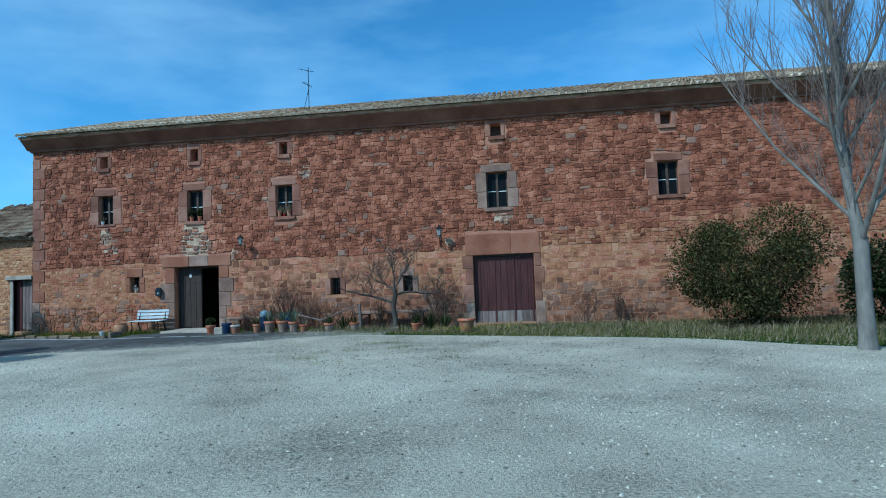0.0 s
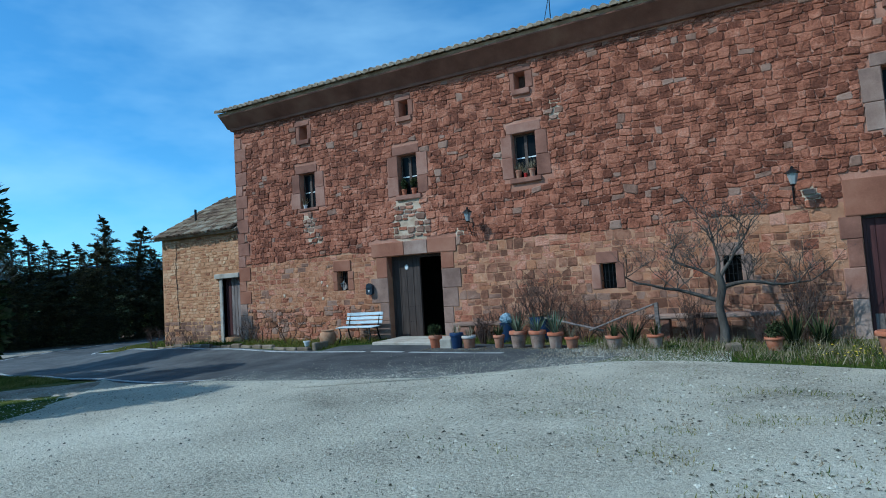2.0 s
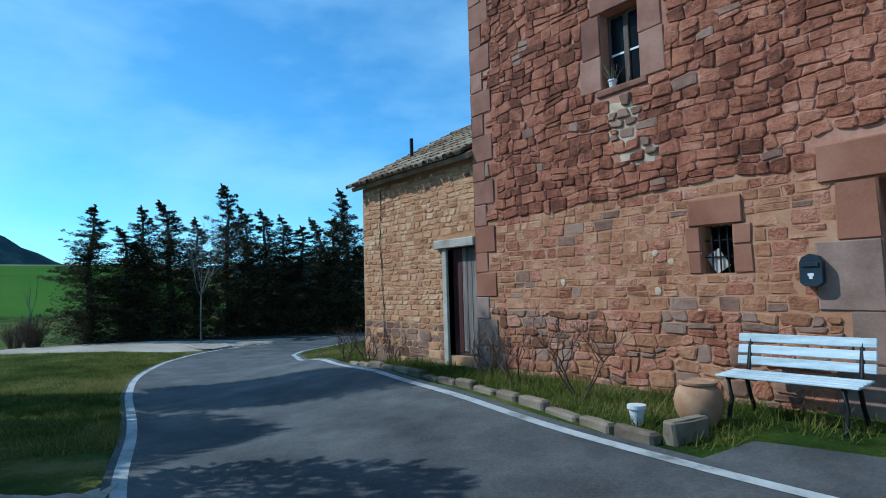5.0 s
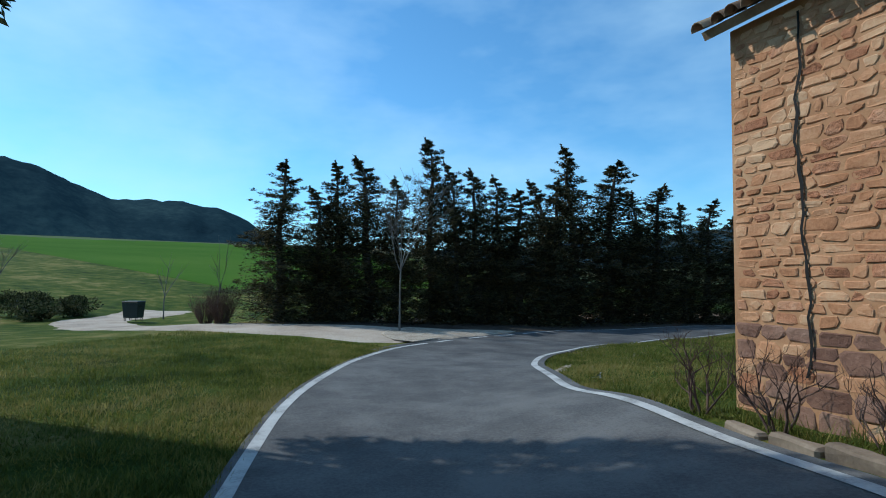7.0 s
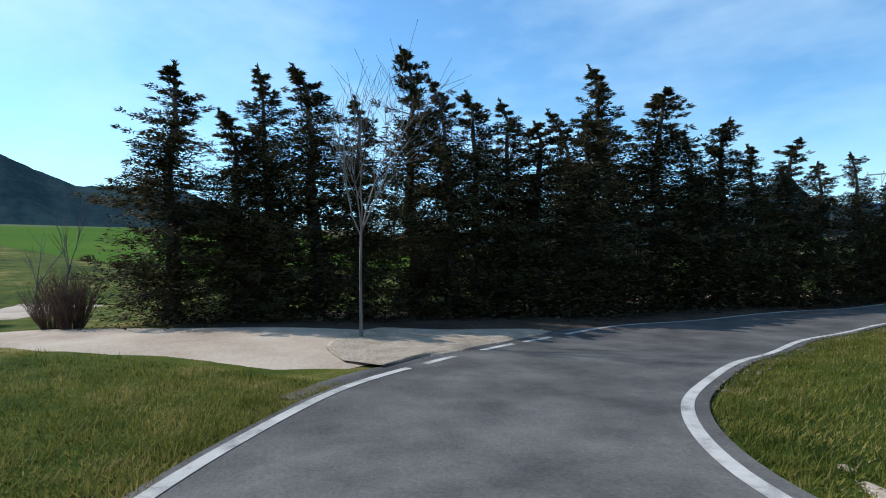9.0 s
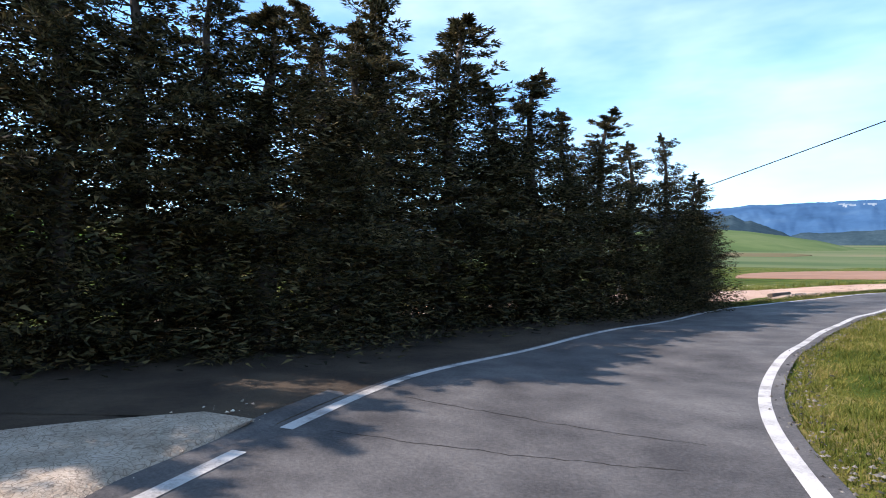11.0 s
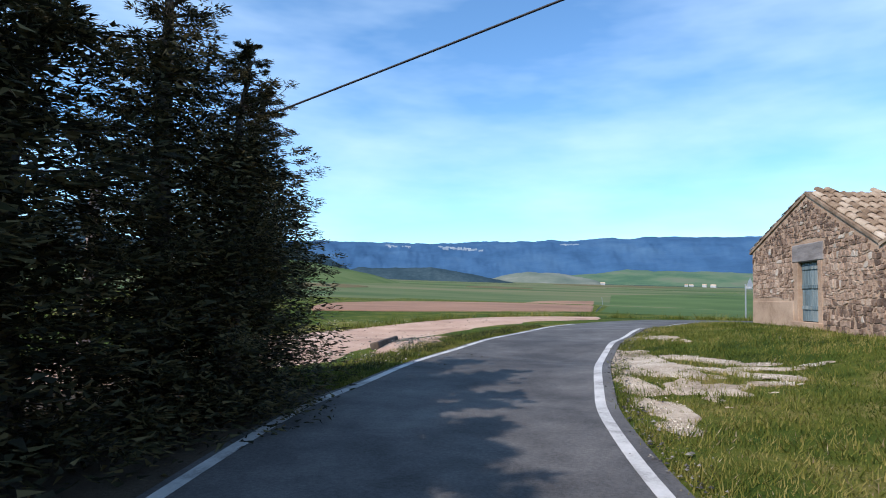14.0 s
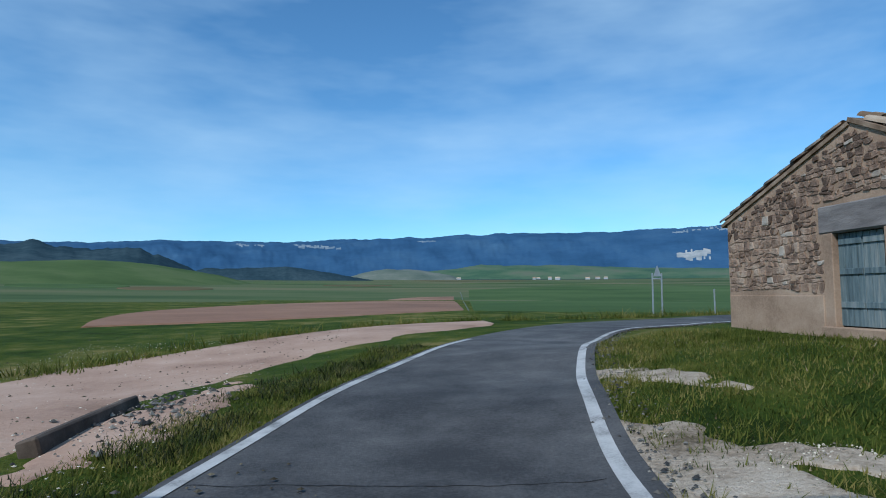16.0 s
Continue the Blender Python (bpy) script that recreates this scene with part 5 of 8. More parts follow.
bush("evergreen_bush", (5.6, 16.9), "large dense olive-green evergreen bush against the farmhouse wall", 31, 2.6, 1.6, 3.5, 38000, .085, M_OLIVE, lumps=34)
bush("evergreen_bush", (9.0, 16.4), "dark evergreen bush in the shade of the bare tree", 32, 1.7, 1.4, 2.3, 13000, .12, M_LEAF)
bush("evergreen_tree", (-20.6, 11.5), "bushy dark evergreen tree beside the road", 33, 1.6, 1.6, 4.6, 15000, .2, M_LEAF, .09, .5)
bush("evergreen_tree", (-25.4, 9.2), "bushy dark evergreen tree beside the road", 34, 2.4, 2.4, 7.0, 22000, .2, M_LEAF, .1, .6)
bush("evergreen_tree", (-18.9, 7.9), "bushy dark evergreen tree at the yard's edge", 35, 1.75, 1.75, 6.3, 20000, .2, M_LEAF, .1, .6)
bush("evergreen_tree", (-29.7, 10.7), "tall dark evergreen tree on the verge", 38, 1.8, 1.8, 12.3, 24000, .2, M_LEAF, .12, 1.5)
bush("scrub_bush", (-52.5, 6.0), "grey-green scrub on the bank of the track", 36, 2.2, 1.2, .9, 4000, .14, M_LEAF)
bush("scrub_bush", (-55.0, 4.6), "dark green scrub on the bank of the track", 39, 2.4, 1.6, 1.4, 6000, .12, M_LEAF)
bush("scrub_bush", (-57.5, 6.6), "grey-green scrub on the bank of the track", 37, 2.4, 1.4, 1.1, 4000, .14, M_LEAF)


def twig_bush(name, at, label, seed, h, wide, stems=14, mat=None):
    """A leafless shrub of many thin forking shoots."""
    rnd = random.Random(seed)
    tv, tf = [], []
    for i in range(stems):
        a, t = rnd.uniform(0, 6.28), rnd.uniform(.1, 1)
        o = Vector((math.cos(a) * wide * t, math.sin(a) * wide * t * .7, h * rnd.uniform(.55, 1.0)))
        b = Vector((math.cos(a) * wide * .15, math.sin(a) * wide * .15, -.03))
        m = b.lerp(o, .5) + Vector((rnd.uniform(-.06, .06), rnd.uniform(-.06, .06), .05))
        tube(tv, tf, [b, m, o], [.009, .006, .002], 4)
        for k in range(5):
            u = rnd.uniform(.3, .9)
            q = b.lerp(m, u * 2) if u < .5 else m.lerp(o, u * 2 - 1)
            e = q + Vector((rnd.uniform(-.25, .25), rnd.uniform(-.25, .25), rnd.uniform(.05, .3))) * h * .6
            tube(tv, tf, [q, q.lerp(e, .5) + Vector((0, 0, .02)), e], [.005, .0035, .0015], 3)
    ob = new(name, mesh_of(name, tv, tf, mat or M_TWIG))
    ob.matrix_basis = pose(at[0], at[1], height(*at))
    return tagged(ob, label, "shrub")


def woody_bush(name, at, label, seed, h, wide, stems=5):
    """A low bush of crooked woody stems that fork and spread wide, with few fine twigs."""
    rnd = random.Random(seed)
    tv, tf = [], []

    def limb(p, d, length, r, depth):
        pts, n = [p], 4
        for k in range(n):
            d = (d + Vector((rnd.uniform(-.3, .3), rnd.uniform(-.3, .3), rnd.uniform(-.12, .22)))).normalized()
            pts.append(pts[-1] + d * length / n)
        tube(tv, tf, pts, [r * (1 - .13 * k) for k in range(n + 1)], 5 if depth > 1 else 3)
        if depth == 0:
            return
        for k in range(3 if depth > 1 else 4):
            q = pts[rnd.choice((2, 3, 4)) if k else 4]
            a = rnd.uniform(0, 6.28)
            limb(q, (d * .7 + Vector((math.cos(a), math.sin(a) * .6, rnd.uniform(-.1, .7))) * .75).normalized(), length * rnd.uniform(.5, .8), r * .52, depth - 1)
    for i in range(stems):
        a = 6.28 * i / stems + rnd.uniform(-.5, .5)
        t = rnd.uniform(.5, 1)
        d = Vector((math.cos(a) * wide * t, math.sin(a) * wide * .5 * t, h * .8))
        limb(Vector((math.cos(a) * .06, math.sin(a) * .06, -.04)), d.normalized(), d.length * .55, rnd.uniform(.012, .019), 3)
    ob = new(name, mesh_of(name, tv, tf, M_TWIG))
    ob.matrix_basis = pose(at[0], at[1], height(*at))
    return tagged(ob, label, "shrub")


for i, (x, y, h, w) in enumerate(((-25.0, 19.5, .95, .5), (-24.2, 19.6, .8, .45), (-20.0, 19.3, .85, .6), (-19.2, 19.2, .95, .7), (-17.9, 19.05, 1.15, .85), (-23.2, 19.6, .7, .4))):
    woody_bush("rose_bush", (x, y), "leafless brown rose bush in the bed along the wall", 60 + i, h, w)
for i, (x, y, h, w) in enumerate(((-10.0, 19.5, 2.1, .6), (-9.8, 19.4, 1.9, .7), (-9.2, 19.5, 1.5, .7), (-10.6, 19.5, 1.3, .5), (-11.3, 19.5, 1.0, .35), (-11.2, 18.85, .8, .3), (-8.2, 19.3, 1.2, .6), (-6.3, 19.1, 1.3, .5), (-8.7, 19.2, 1.1, .6), (-4.1, 19.4, 1.7, .6), (-7.6, 19.2, .9, .5), (-4.9, 19.0, .8, .5), (0.9, 19.6, 1.5, .25), (2.1, 19.6, 1.2, .25), (2.9, 19.5, 1.1, .3))):
    if i % 2 == 0:
        woody_bush("dry_shrub", (x, y), "crooked leafless shrub against the house wall", 80 + i, h, w, 6)
    else:
        twig_bush("dry_shrub", (x, y), "dry leafless shrub against the house wall", 80 + i, h, w, 38)
twig_bush("dry_shrub", (-43.4, 14.5), "round dry brown shrub beside the track", 95, 1.5, 1.2, 170)
twig_bush("dry_shrub", (-44.3, 13.9), "round dry brown shrub beside the track", 96, 1.2, 1.1, 120)

# ---- things along the farmhouse ----
def lathe(profile, segments=24, wob=0.0, seed=0):
    bm = bmesh.new()
    rings = []
    for r, z in profile:
        rings.append([bm.verts.new((r * math.cos(2 * math.pi * k / segments) * (1 + wob * noise.noise((k * .5, z * 3, seed))), r * math.sin(2 * math.pi * k / segments) * (1 + wob * noise.noise((k * .5, z * 3, seed))), z)) for k in range(segments)])
    for a, b in zip(rings, rings[1:]):
        for k in range(segments):
            j = (k + 1) % segments
            bm.faces.new((a[k], a[j], b[j], b[k]))
    bm.faces.new(rings[0][::-1])
    bm.faces.new(rings[-1])
    return bm


M_POTOLD = material("weathered_clay", [(0.2, 0.12, 0.085), (0.33, 0.22, 0.165), (0.45, 0.35, 0.28)], 6, 45, 0.92, 0.4, 0.004, vary=0.3)
M_POTNEW = material("orange_clay", [(0.3, 0.085, 0.038), (0.42, 0.14, 0.07), (0.5, 0.24, 0.15)], 6, 45, 0.88, 0.3, 0.003, vary=0.3)
M_RIMPALE = material("limed_clay", [(0.3, 0.2, 0.15), (0.5, 0.42, 0.36), (0.62, 0.56, 0.5)], 6, 45, 0.92, 0.4, 0.004)
M_EARTH = material("dark_potting_soil", [(0.03, 0.022, 0.016), (0.07, 0.05, 0.035)], 10, 60, 0.95, 0.6, 0.01)
M_BLUEPL = material("blue_plastic", [(0.012, 0.025, 0.06), (0.022, 0.045, 0.11)], 3, 30, 0.45, 0.1, 0.002)
M_REDPL = material("red_plastic", [(0.3, 0.012, 0.01), (0.42, 0.022, 0.016)], 5, 40, 0.5, 0.1, 0.002)
M_BLADEGREY = leafy("fleshy_leaves", [(0.05, 0.07, 0.04), (0.11, 0.14, 0.085), (0.2, 0.215, 0.14)], 0.5, 0.1)


def blades(seed, count, length, spread, width, z0, stiff=.7):
    """Long pointed leaves fanning out of a pot."""
    rnd = random.Random(seed)
    vs, fs = [], []
    for i in range(count):
        a, t = rnd.uniform(0, 6.28), rnd.uniform(.15, 1) * spread
        d = Vector((math.cos(a) * t, math.sin(a) * t, stiff)).normalized()
        s = Vector((-math.sin(a), math.cos(a), 0)) * width
        ln = length * rnd.uniform(.6, 1.1)
        b = Vector((math.cos(a) * .04, math.sin(a) * .04, z0))
        m, e = b + d * ln * .5, b + d * ln + Vector((0, 0, -ln * .18 * t))
        k = len(vs)
        vs += [b - s * .6, b + s * .6, m + s, m - s, e]
        fs += [(k, k + 1, k + 2, k + 3), (k + 3, k + 2, k + 4)]
    return vs, fs


def flowerpot(at, r, h, plant, seed, label, mat=None, group="flower pots along the wall"):
    r, h = r * .82, h * .9
    ob = empty("flower_pot", (at[0], at[1], height(*at) + .005), seed * 40, label, "flower pot", group)
    old = r > .15 and mat is None and plant in ("agave", "grass")
    pot = part("pot", lathe([(r * .66, 0), (r * .7, .01), (r * .9, h * .8), (r * .93, h * .86)], 24, .01, seed), mat or (M_POTOLD if old else M_POTNEW if plant == "leafy" else M_POT), ob, smooth_faces=True)
    for k in range(2 if "stacked" in label else 1):
        z = .035 * k
        part("rim", lathe([(r * .95, h * .79 + z), (r * 1.02, h * .8 + z), (r * 1.05, h * .82 + z), (r * 1.04, h * .97 + z), (r * 1.0, h + z), (r * .93, h + z), (r * .9, h * .9 + z)], 24, .01, seed + k), mat or (M_RIMPALE if "pale rim" in label else M_POTNEW), pot, "" if mat else "clean orange rim" if "pale rim" not in label else "pale limed rim", smooth_faces=True)
    part("soil", lathe([(r * .86, h * .88), (r * .84, h * .91)], 16), M_EARTH, ob)
    if plant == "agave":
        v, f = blades(seed, 46, .58, .75, .012, h * .9)
        m = M_BLADEGREY
    elif plant == "grass":
        v, f = blades(seed, 60, .38, .8, .007, h * .9, .8)
        m = M_LEAF
    elif plant == "dry":
        v, f = blades(seed, 40, .34, .7, .005, h * .9, .9)
        m = M_STRAW
    else:
        v, f = leafy_mesh(seed, r * 1.1, r * 1.1, .34, 500, .06)
        v[:, 2] += h * .85
        m = M_LEAF
    new("plant", mesh_of("plant", v, f, m, True)).parent = ob
    return ob


POTS = [((-12.15, 18.05), .2, .34, "leafy", "stacked orange clay pots with a small green plant"), ((-11.2, 18.0), .21, .36, "dry", "clay pot with dry stems and a pale rim"),
        ((-10.4, 17.95), .16, .36, "grass", "slim clay pot with a grassy green plant"), ((-9.9, 17.9), .24, .46, "agave", "large weathered clay pot with a spiky agave"),
        ((-9.42, 17.85), .23, .46, "agave", "large weathered clay pot with a spiky agave"), ((-8.98, 17.75), .21, .42, "agave", "weathered clay pot with a spiky agave"),
        ((-8.62, 17.75), .18, .3, "dry", "orange clay pot with dry stems"), ((-7.72, 17.75), .22, .32, "grass", "round orange clay pot with a dark plant"),
        ((-6.95, 18.1), .2, .3, "grass", "clay pot with blue-green leaves"), ((-4.8, 18.0), .2, .28, "leafy", "red clay pot with a low green plant"), ((-3.05, 17.4), .33, .46, "dry", "big orange clay pot with dry twigs before the cart door")]
for i, (at, r, h, plant, label) in enumerate(POTS):
    flowerpot(at, r, h, plant, i + 1, label)
flowerpot((-11.52, 17.98), .2, .44, "dry", 31, "dark blue glazed pot with dry stems", M_BLUEPL)
for i, (x, r) in enumerate(((-14.02, .1), (-13.68, .1))):
    p = flowerpot((x, 20.0), r, .2, "leafy", 40 + i, "small clay pot on the upper window sill", group="pots on the window sills")
    p.location = (x, FY + .08, WINDOWS["b"][2] + .002)
for i, (x, r, m) in enumerate(((-10.38, .11, M_POT), (-10.19, .06, M_REDPL), (-10.0, .11, M_POT))):
    p = flowerpot((x, 20.0), r, .24 if r > .1 else .13, "dry", 44 + i, "clay pot on the upper window sill", m, "pots on the window sills")
    p.location = (x, FY + .08, WINDOWS["c"][2] + .002)
p = flowerpot((-17.86, 20), .08, .14, "dry", 48, "small white pot on the upper window sill", M_WHITE, "pots on the window sills")
p.location = (-17.86, FY + .08, WINDOWS["a"][2] + .002)

# urn, small pot, stone block
M_URN = material("sandy_clay", [(0.27, 0.135, 0.07), (0.37, 0.2, 0.11), (0.45, 0.28, 0.17)], 4, 45, 0.85, 0.3, 0.004)
urn = empty("clay_urn", (-16.08, 18.72, height(-16.08, 18.72)), 0, "round sandy clay urn with a rolled rim in the bed", "urn")
urn.scale = (.8, .8, .8)
part("body", lathe([(.17, 0), (.2, .02), (.29, .2), (.31, .34), (.27, .47), (.2, .54)], 32, .01), M_URN, urn, smooth_faces=True)
part("rim", lathe([(.2, .53), (.235, .545), (.24, .575), (.2, .59), (.17, .57)], 32), M_URN, urn)
sp = empty("small_pot", (-16.62, 18.42, height(-16.62, 18.42)), 0, "small white plastic pot on the kerb", "flower pot")
part("pot", lathe([(.06, 0), (.085, .17), (.1, .17), (.1, .21), (.085, .21)], 20), M_WHITE, sp)
M_KERB = material("rough_kerb_stone", [(0.11, 0.08, 0.056), (0.2, 0.15, 0.105), (0.3, 0.235, 0.17)], 3, 35, 0.95, 0.6, 0.012, vary=.5)


def rough_block(name, at, size, rz, label, mat, seed, group=""):
    bm = boxes((-size[0] / 2, size[0] / 2, -size[1] / 2, size[1] / 2, 0, size[2]), bevel=.025)
    bmesh.ops.subdivide_edges(bm, edges=bm.edges[:], cuts=1)
    for v in bm.verts:
        v.co += .018 * Vector((noise.noise(v.co * 6 + Vector((seed, 0, 0))), noise.noise(v.co * 6 + Vector((0, seed, 0))), noise.noise(v.co * 6 + Vector((0, 0, seed)))))
    ob = obj(name, bm, mat)
    ob.matrix_basis = pose(at[0], at[1], height(*at[:2]) - .06 + (at[2] if len(at) > 2 else 0), 0, 0, rz)
    return tagged(ob, label, "stone", group)


kc = along([(-24.6, 19.4), (-21.0, 18.9), (-18.9, 18.5), (-17.0, 18.12), (-16.05, 17.9)], 16)
for i in range(15):
    a, b = kc[i], kc[i + 1]
    rough_block("kerb_stone", (*(a + b) / 2,), (np.linalg.norm(b - a) * (.8 + .15 * (i * 7 % 5) / 4), .14, .12 + .05 * (i % 3) / 2), math.degrees(math.atan2(b[1] - a[1], b[0] - a[0])), "rough pale kerb stone edging the flower bed", M_KERB, i, "kerb stones of the flower bed")
rough_block("kerb_stone", (-15.95, 18.2), (.5, .16, .27), 80, "rough pale kerb stone edging the flower bed", M_KERB, 33, "kerb stones of the flower bed")
rough_block("stone_block", (-11.83, 18.05), (.3, .24, .32), 8, "pale squared stone block among the pots", M_CONC, 20)
rough_block("door_step", (-13.35, 19.2), (2.0, 1.5, .15), 0, "worn pale concrete step before the house door", M_CONC, 22)
rough_block("field_stone", (-5.5, 17.9), (.26, .2, .2), 20, "pale rounded stone in the grass", M_KERB, 23)

# bench of white slats on iron legs
M_SLAT = material("flaking_white_blue_paint", [(0.3, 0.34, 0.35), (0.5, 0.56, 0.58), (0.66, 0.7, 0.71)], 4, 50, 0.6, 0.3, 0.003, stretch=(1, 5, 5), vary=.2)
bx, by = -15.42, 19.4
bench = empty("garden_bench", (bx, by, height(bx, by)), 0, "white painted slatted garden bench on iron legs", "bench")
for i in range(3):
    z = .5 + i * .115
    part("back_slat", boxes((-.52, .52, -.012, .012, -.045, .045), bevel=.006), M_SLAT, bench).matrix_basis = pose(0, .2 + i * .03, z + .03, -14)
for i in range(4):
    part("seat_slat", boxes((-.52, .52, -.045, .045, -.012, .012), bevel=.006), M_SLAT, bench).matrix_basis = pose(0, -.25 + i * .105, .42 + .004 * i)
for x in (-.42, .42):
    tv, tf = [], []
    tube(tv, tf, [Vector((x, -.3, 0)), Vector((x, -.22, .2)), Vector((x, -.27, .4)), Vector((x, .1, .405)), Vector((x, .17, .45)), Vector((x, .28, .8))], [.02] * 6, 6)
    tube(tv, tf, [Vector((x, .1, .4)), Vector((x, .16, .2)), Vector((x, .27, 0))], [.02] * 3, 6)
    new("leg", mesh_of("leg", tv, tf, M_IRON)).parent = bench

bench.scale = (1.26, 1.1, 1.06)
# letter box
mail = empty("letter_box", (-15.37, FY - .012, 1.46), 0, "dark blue-grey metal letter box on the wall", "letter box")
M_MAIL = material("dark_green_enamel", [(0.014, 0.022, 0.032), (0.028, 0.042, 0.056)], 4, 40, 0.45, 0.2, 0.002)
bm = bmesh.new()
prof = [(-.17, 0), (-.17, .28), (-.12, .36), (0, .4), (.12, .36), (.17, .28), (.17, 0), (.1, -.05), (-.1, -.05)]
f = [bm.verts.new((x, -.13, z)) for x, z in prof]
b = [bm.verts.new((x, 0, z)) for x, z in prof]
bm.faces.new(f)
bm.faces.new(b[::-1])
for i in range(9):
    bm.faces.new((f[i], b[i], b[(i + 1) % 9], f[(i + 1) % 9]))
bmesh.ops.recalc_face_normals(bm, faces=bm.faces)
part("box", bm, M_MAIL, mail)
part("flap", boxes((-.13, .13, -.15, -.132, .22, .28), bevel=.004), M_MAIL, mail)
part("badge", boxes((-.045, .045, -.137, -.1305, .09, .13), (-.025, .025, -.137, -.1305, .05, .09)), M_WHITE, mail, "small worn white badge")

mail.scale = (.64, .8, .78)
paper = obj("paper_sheet", boxes((-.1, .1, -.002, .002, -.13, .13)), M_RIMPALE)
paper.matrix_basis = pose(LOW["a"][0] + .15, FY + .14, LOW["a"][2] + .155, 0, -32, 0)
tagged(paper, "pale sheet of card tucked behind the window bars", "paper")
for i, (x, y, n, ln) in enumerate(((-4.45, 18.75, 60, .8), (-3.95, 18.9, 50, .7), (-7.55, 18.75, 40, .6))):
    v, f = blades(90 + i, n, ln, .6, .02, 0)
    ob = new("agave_plant", mesh_of("agave_plant", v, f, M_LEAF, True))
    ob.matrix_basis = pose(x, y, height(x, y))
    tagged(ob, "dark green clump of upright sword-shaped leaves by the wall", "plant")
# wall lanterns on scrolled brackets
M_LAMPGLASS = bpy.data.materials.new("milky_lamp_glass")
M_LAMPGLASS.use_nodes = True
q = M_LAMPGLASS.node_tree.nodes["Principled BSDF"]
q.inputs["Base Color"].default_value, q.inputs["Roughness"].default_value = (0.3, 0.31, 0.3, 1), 0.35
lantern = empty("wall_lantern", (-11.78, FY - .02, 2.98), 0, "black iron lantern with milky glass on a wall bracket", "lantern", "lanterns on the house front")
tv, tf = [], []
tube(tv, tf, [Vector((0, 0, -.1)), Vector((0, 0, .3))], [.012] * 2, 6)
tube(tv, tf, [Vector((0, 0, .0)), Vector((0, -.16, -.02)), Vector((0, -.3, .1)), Vector((0, -.36, .28))], [.012] * 4, 6)
tube(tv, tf, [Vector((0, 0, .22)), Vector((0, -.1, .14)), Vector((0, -.2, .06)), Vector((0, -.26, .12))], [.008] * 4, 5)
tube(tv, tf, [Vector((0, 0, -.08)), Vector((0, -.12, -.1)), Vector((0, -.18, -.02)), Vector((0, -.1, .03))], [.008] * 4, 5)
new("bracket", mesh_of("bracket", tv, tf, M_IRON)).parent = lantern
part("glass", lathe([(.055, .3), (.11, .53)], 6), M_LAMPGLASS, lantern)
part("roof", lathe([(.15, .53), (.145, .545), (.06, .61), (.03, .63), (.035, .66), (.008, .69)], 6), M_IRON, lantern).location = (0, 0, 0)
part("base", lathe([(.02, .27), (.065, .285), (.065, .3)], 6), M_IRON, lantern)
for c in lantern.children:
    if c.name.split(".")[0] in ("glass", "roof", "base"):
        c.matrix_basis = pose(0, -.36, 0)
copy_thing(lantern, pose(-4.12, FY - .02, 2.95))

# aerial on the roof, pipe on the store
ax, ay = -9.5, FY + 1.2
aerial = empty("roof_aerial", (ax, ay, 8.82), 0, "thin television aerial on the tiled roof", "aerial")
tv, tf = [], []
tube(tv, tf, [Vector((0, 0, -.4)), Vector((0, 0, 1.75))], [.018, .014], 6)
tube(tv, tf, [Vector((0, 0, .85)), Vector((-.25, .1, .05))], [.01, .01], 4)
new("mast", mesh_of("mast", tv, tf, M_IRON)).parent = aerial
for z, ln, a in ((1.6, .55, 20), (1.0, .4, 60)):
    tv, tf = [], []
    tube(tv, tf, [Vector((-ln * .7, 0, 0)), Vector((ln * .4, 0, .02))], [.01] * 2, 4)
    for i in range(6):
        x = -ln * .7 + ln * 1.1 * i / 5
        tube(tv, tf, [Vector((x, -.13 + .012 * i, 0)), Vector((x, .13 - .012 * i, 0))], [.005] * 2, 4)
    o = new("antenna", mesh_of("antenna", tv, tf, M_IRON))
    o.parent, o.matrix_basis = aerial, pose(0, 0, z, 0, 12, a)
pipe = empty("vent_pipe", (-24.15, FY + .9, 4.2), 0, "thin dark vent pipe on the store's roof", "pipe")
tv, tf = [], []
tube(tv, tf, [Vector((0, 0, 0)), Vector((0, 0, .95))], [.045, .045], 8)
new("pipe", mesh_of("pipe", tv, tf, M_IRON)).parent = pipe
# iron hooks on the corner, board and slab seat by the wall, blue tubs
def board(name, a, b, w, t, mat, label, roll=0):
    a, b = Vector(a), Vector(b)
    ln = (b - a).length
    ob = obj(name, boxes((0, ln, -w / 2, w / 2, -t / 2, t / 2), bevel=min(.01, t * .3)), mat)
    ob.matrix_basis = Matrix.Translation(a) @ (b - a).to_track_quat("X", "Z").to_matrix().to_4x4() @ pose(0, 0, 0, roll)
    return tagged(ob, label, "board")


seat = empty("slab_bench", (-5.95, 19.55, height(-5.95, 19.55)), 0, "long stone slab seat on low supports by the wall", "bench")
part("slab", boxes((-1.35, 1.35, -.22, .22, .52, .62), bevel=.02), M_DRESSGREY, seat)
for x in (-1.0, 0, 1.0):
    part("support", boxes((x - .16, x + .16, -.18, .18, -.1, .518), bevel=.02), M_DRESS, seat)
seat2 = empty("slab_bench", (-11.4, 19.6, height(-11.4, 19.6)), 0, "stone slab seat beside the house door", "bench")
part("slab", boxes((-.9, .9, -.2, .2, .42, .52), bevel=.02), M_DRESSGREY, seat2)
for x in (-.6, .6):
    part("support", boxes((x - .15, x + .15, -.16, .16, -.1, .418), bevel=.02), M_DRESS, seat2)
hz = height(-7.5, 18.9)
board("old_board", (-8.5, 18.9, hz + .3), (-7.05, 18.95, hz + .85), .16, .04, M_GREYWOOD, "split grey board leaning on a post")
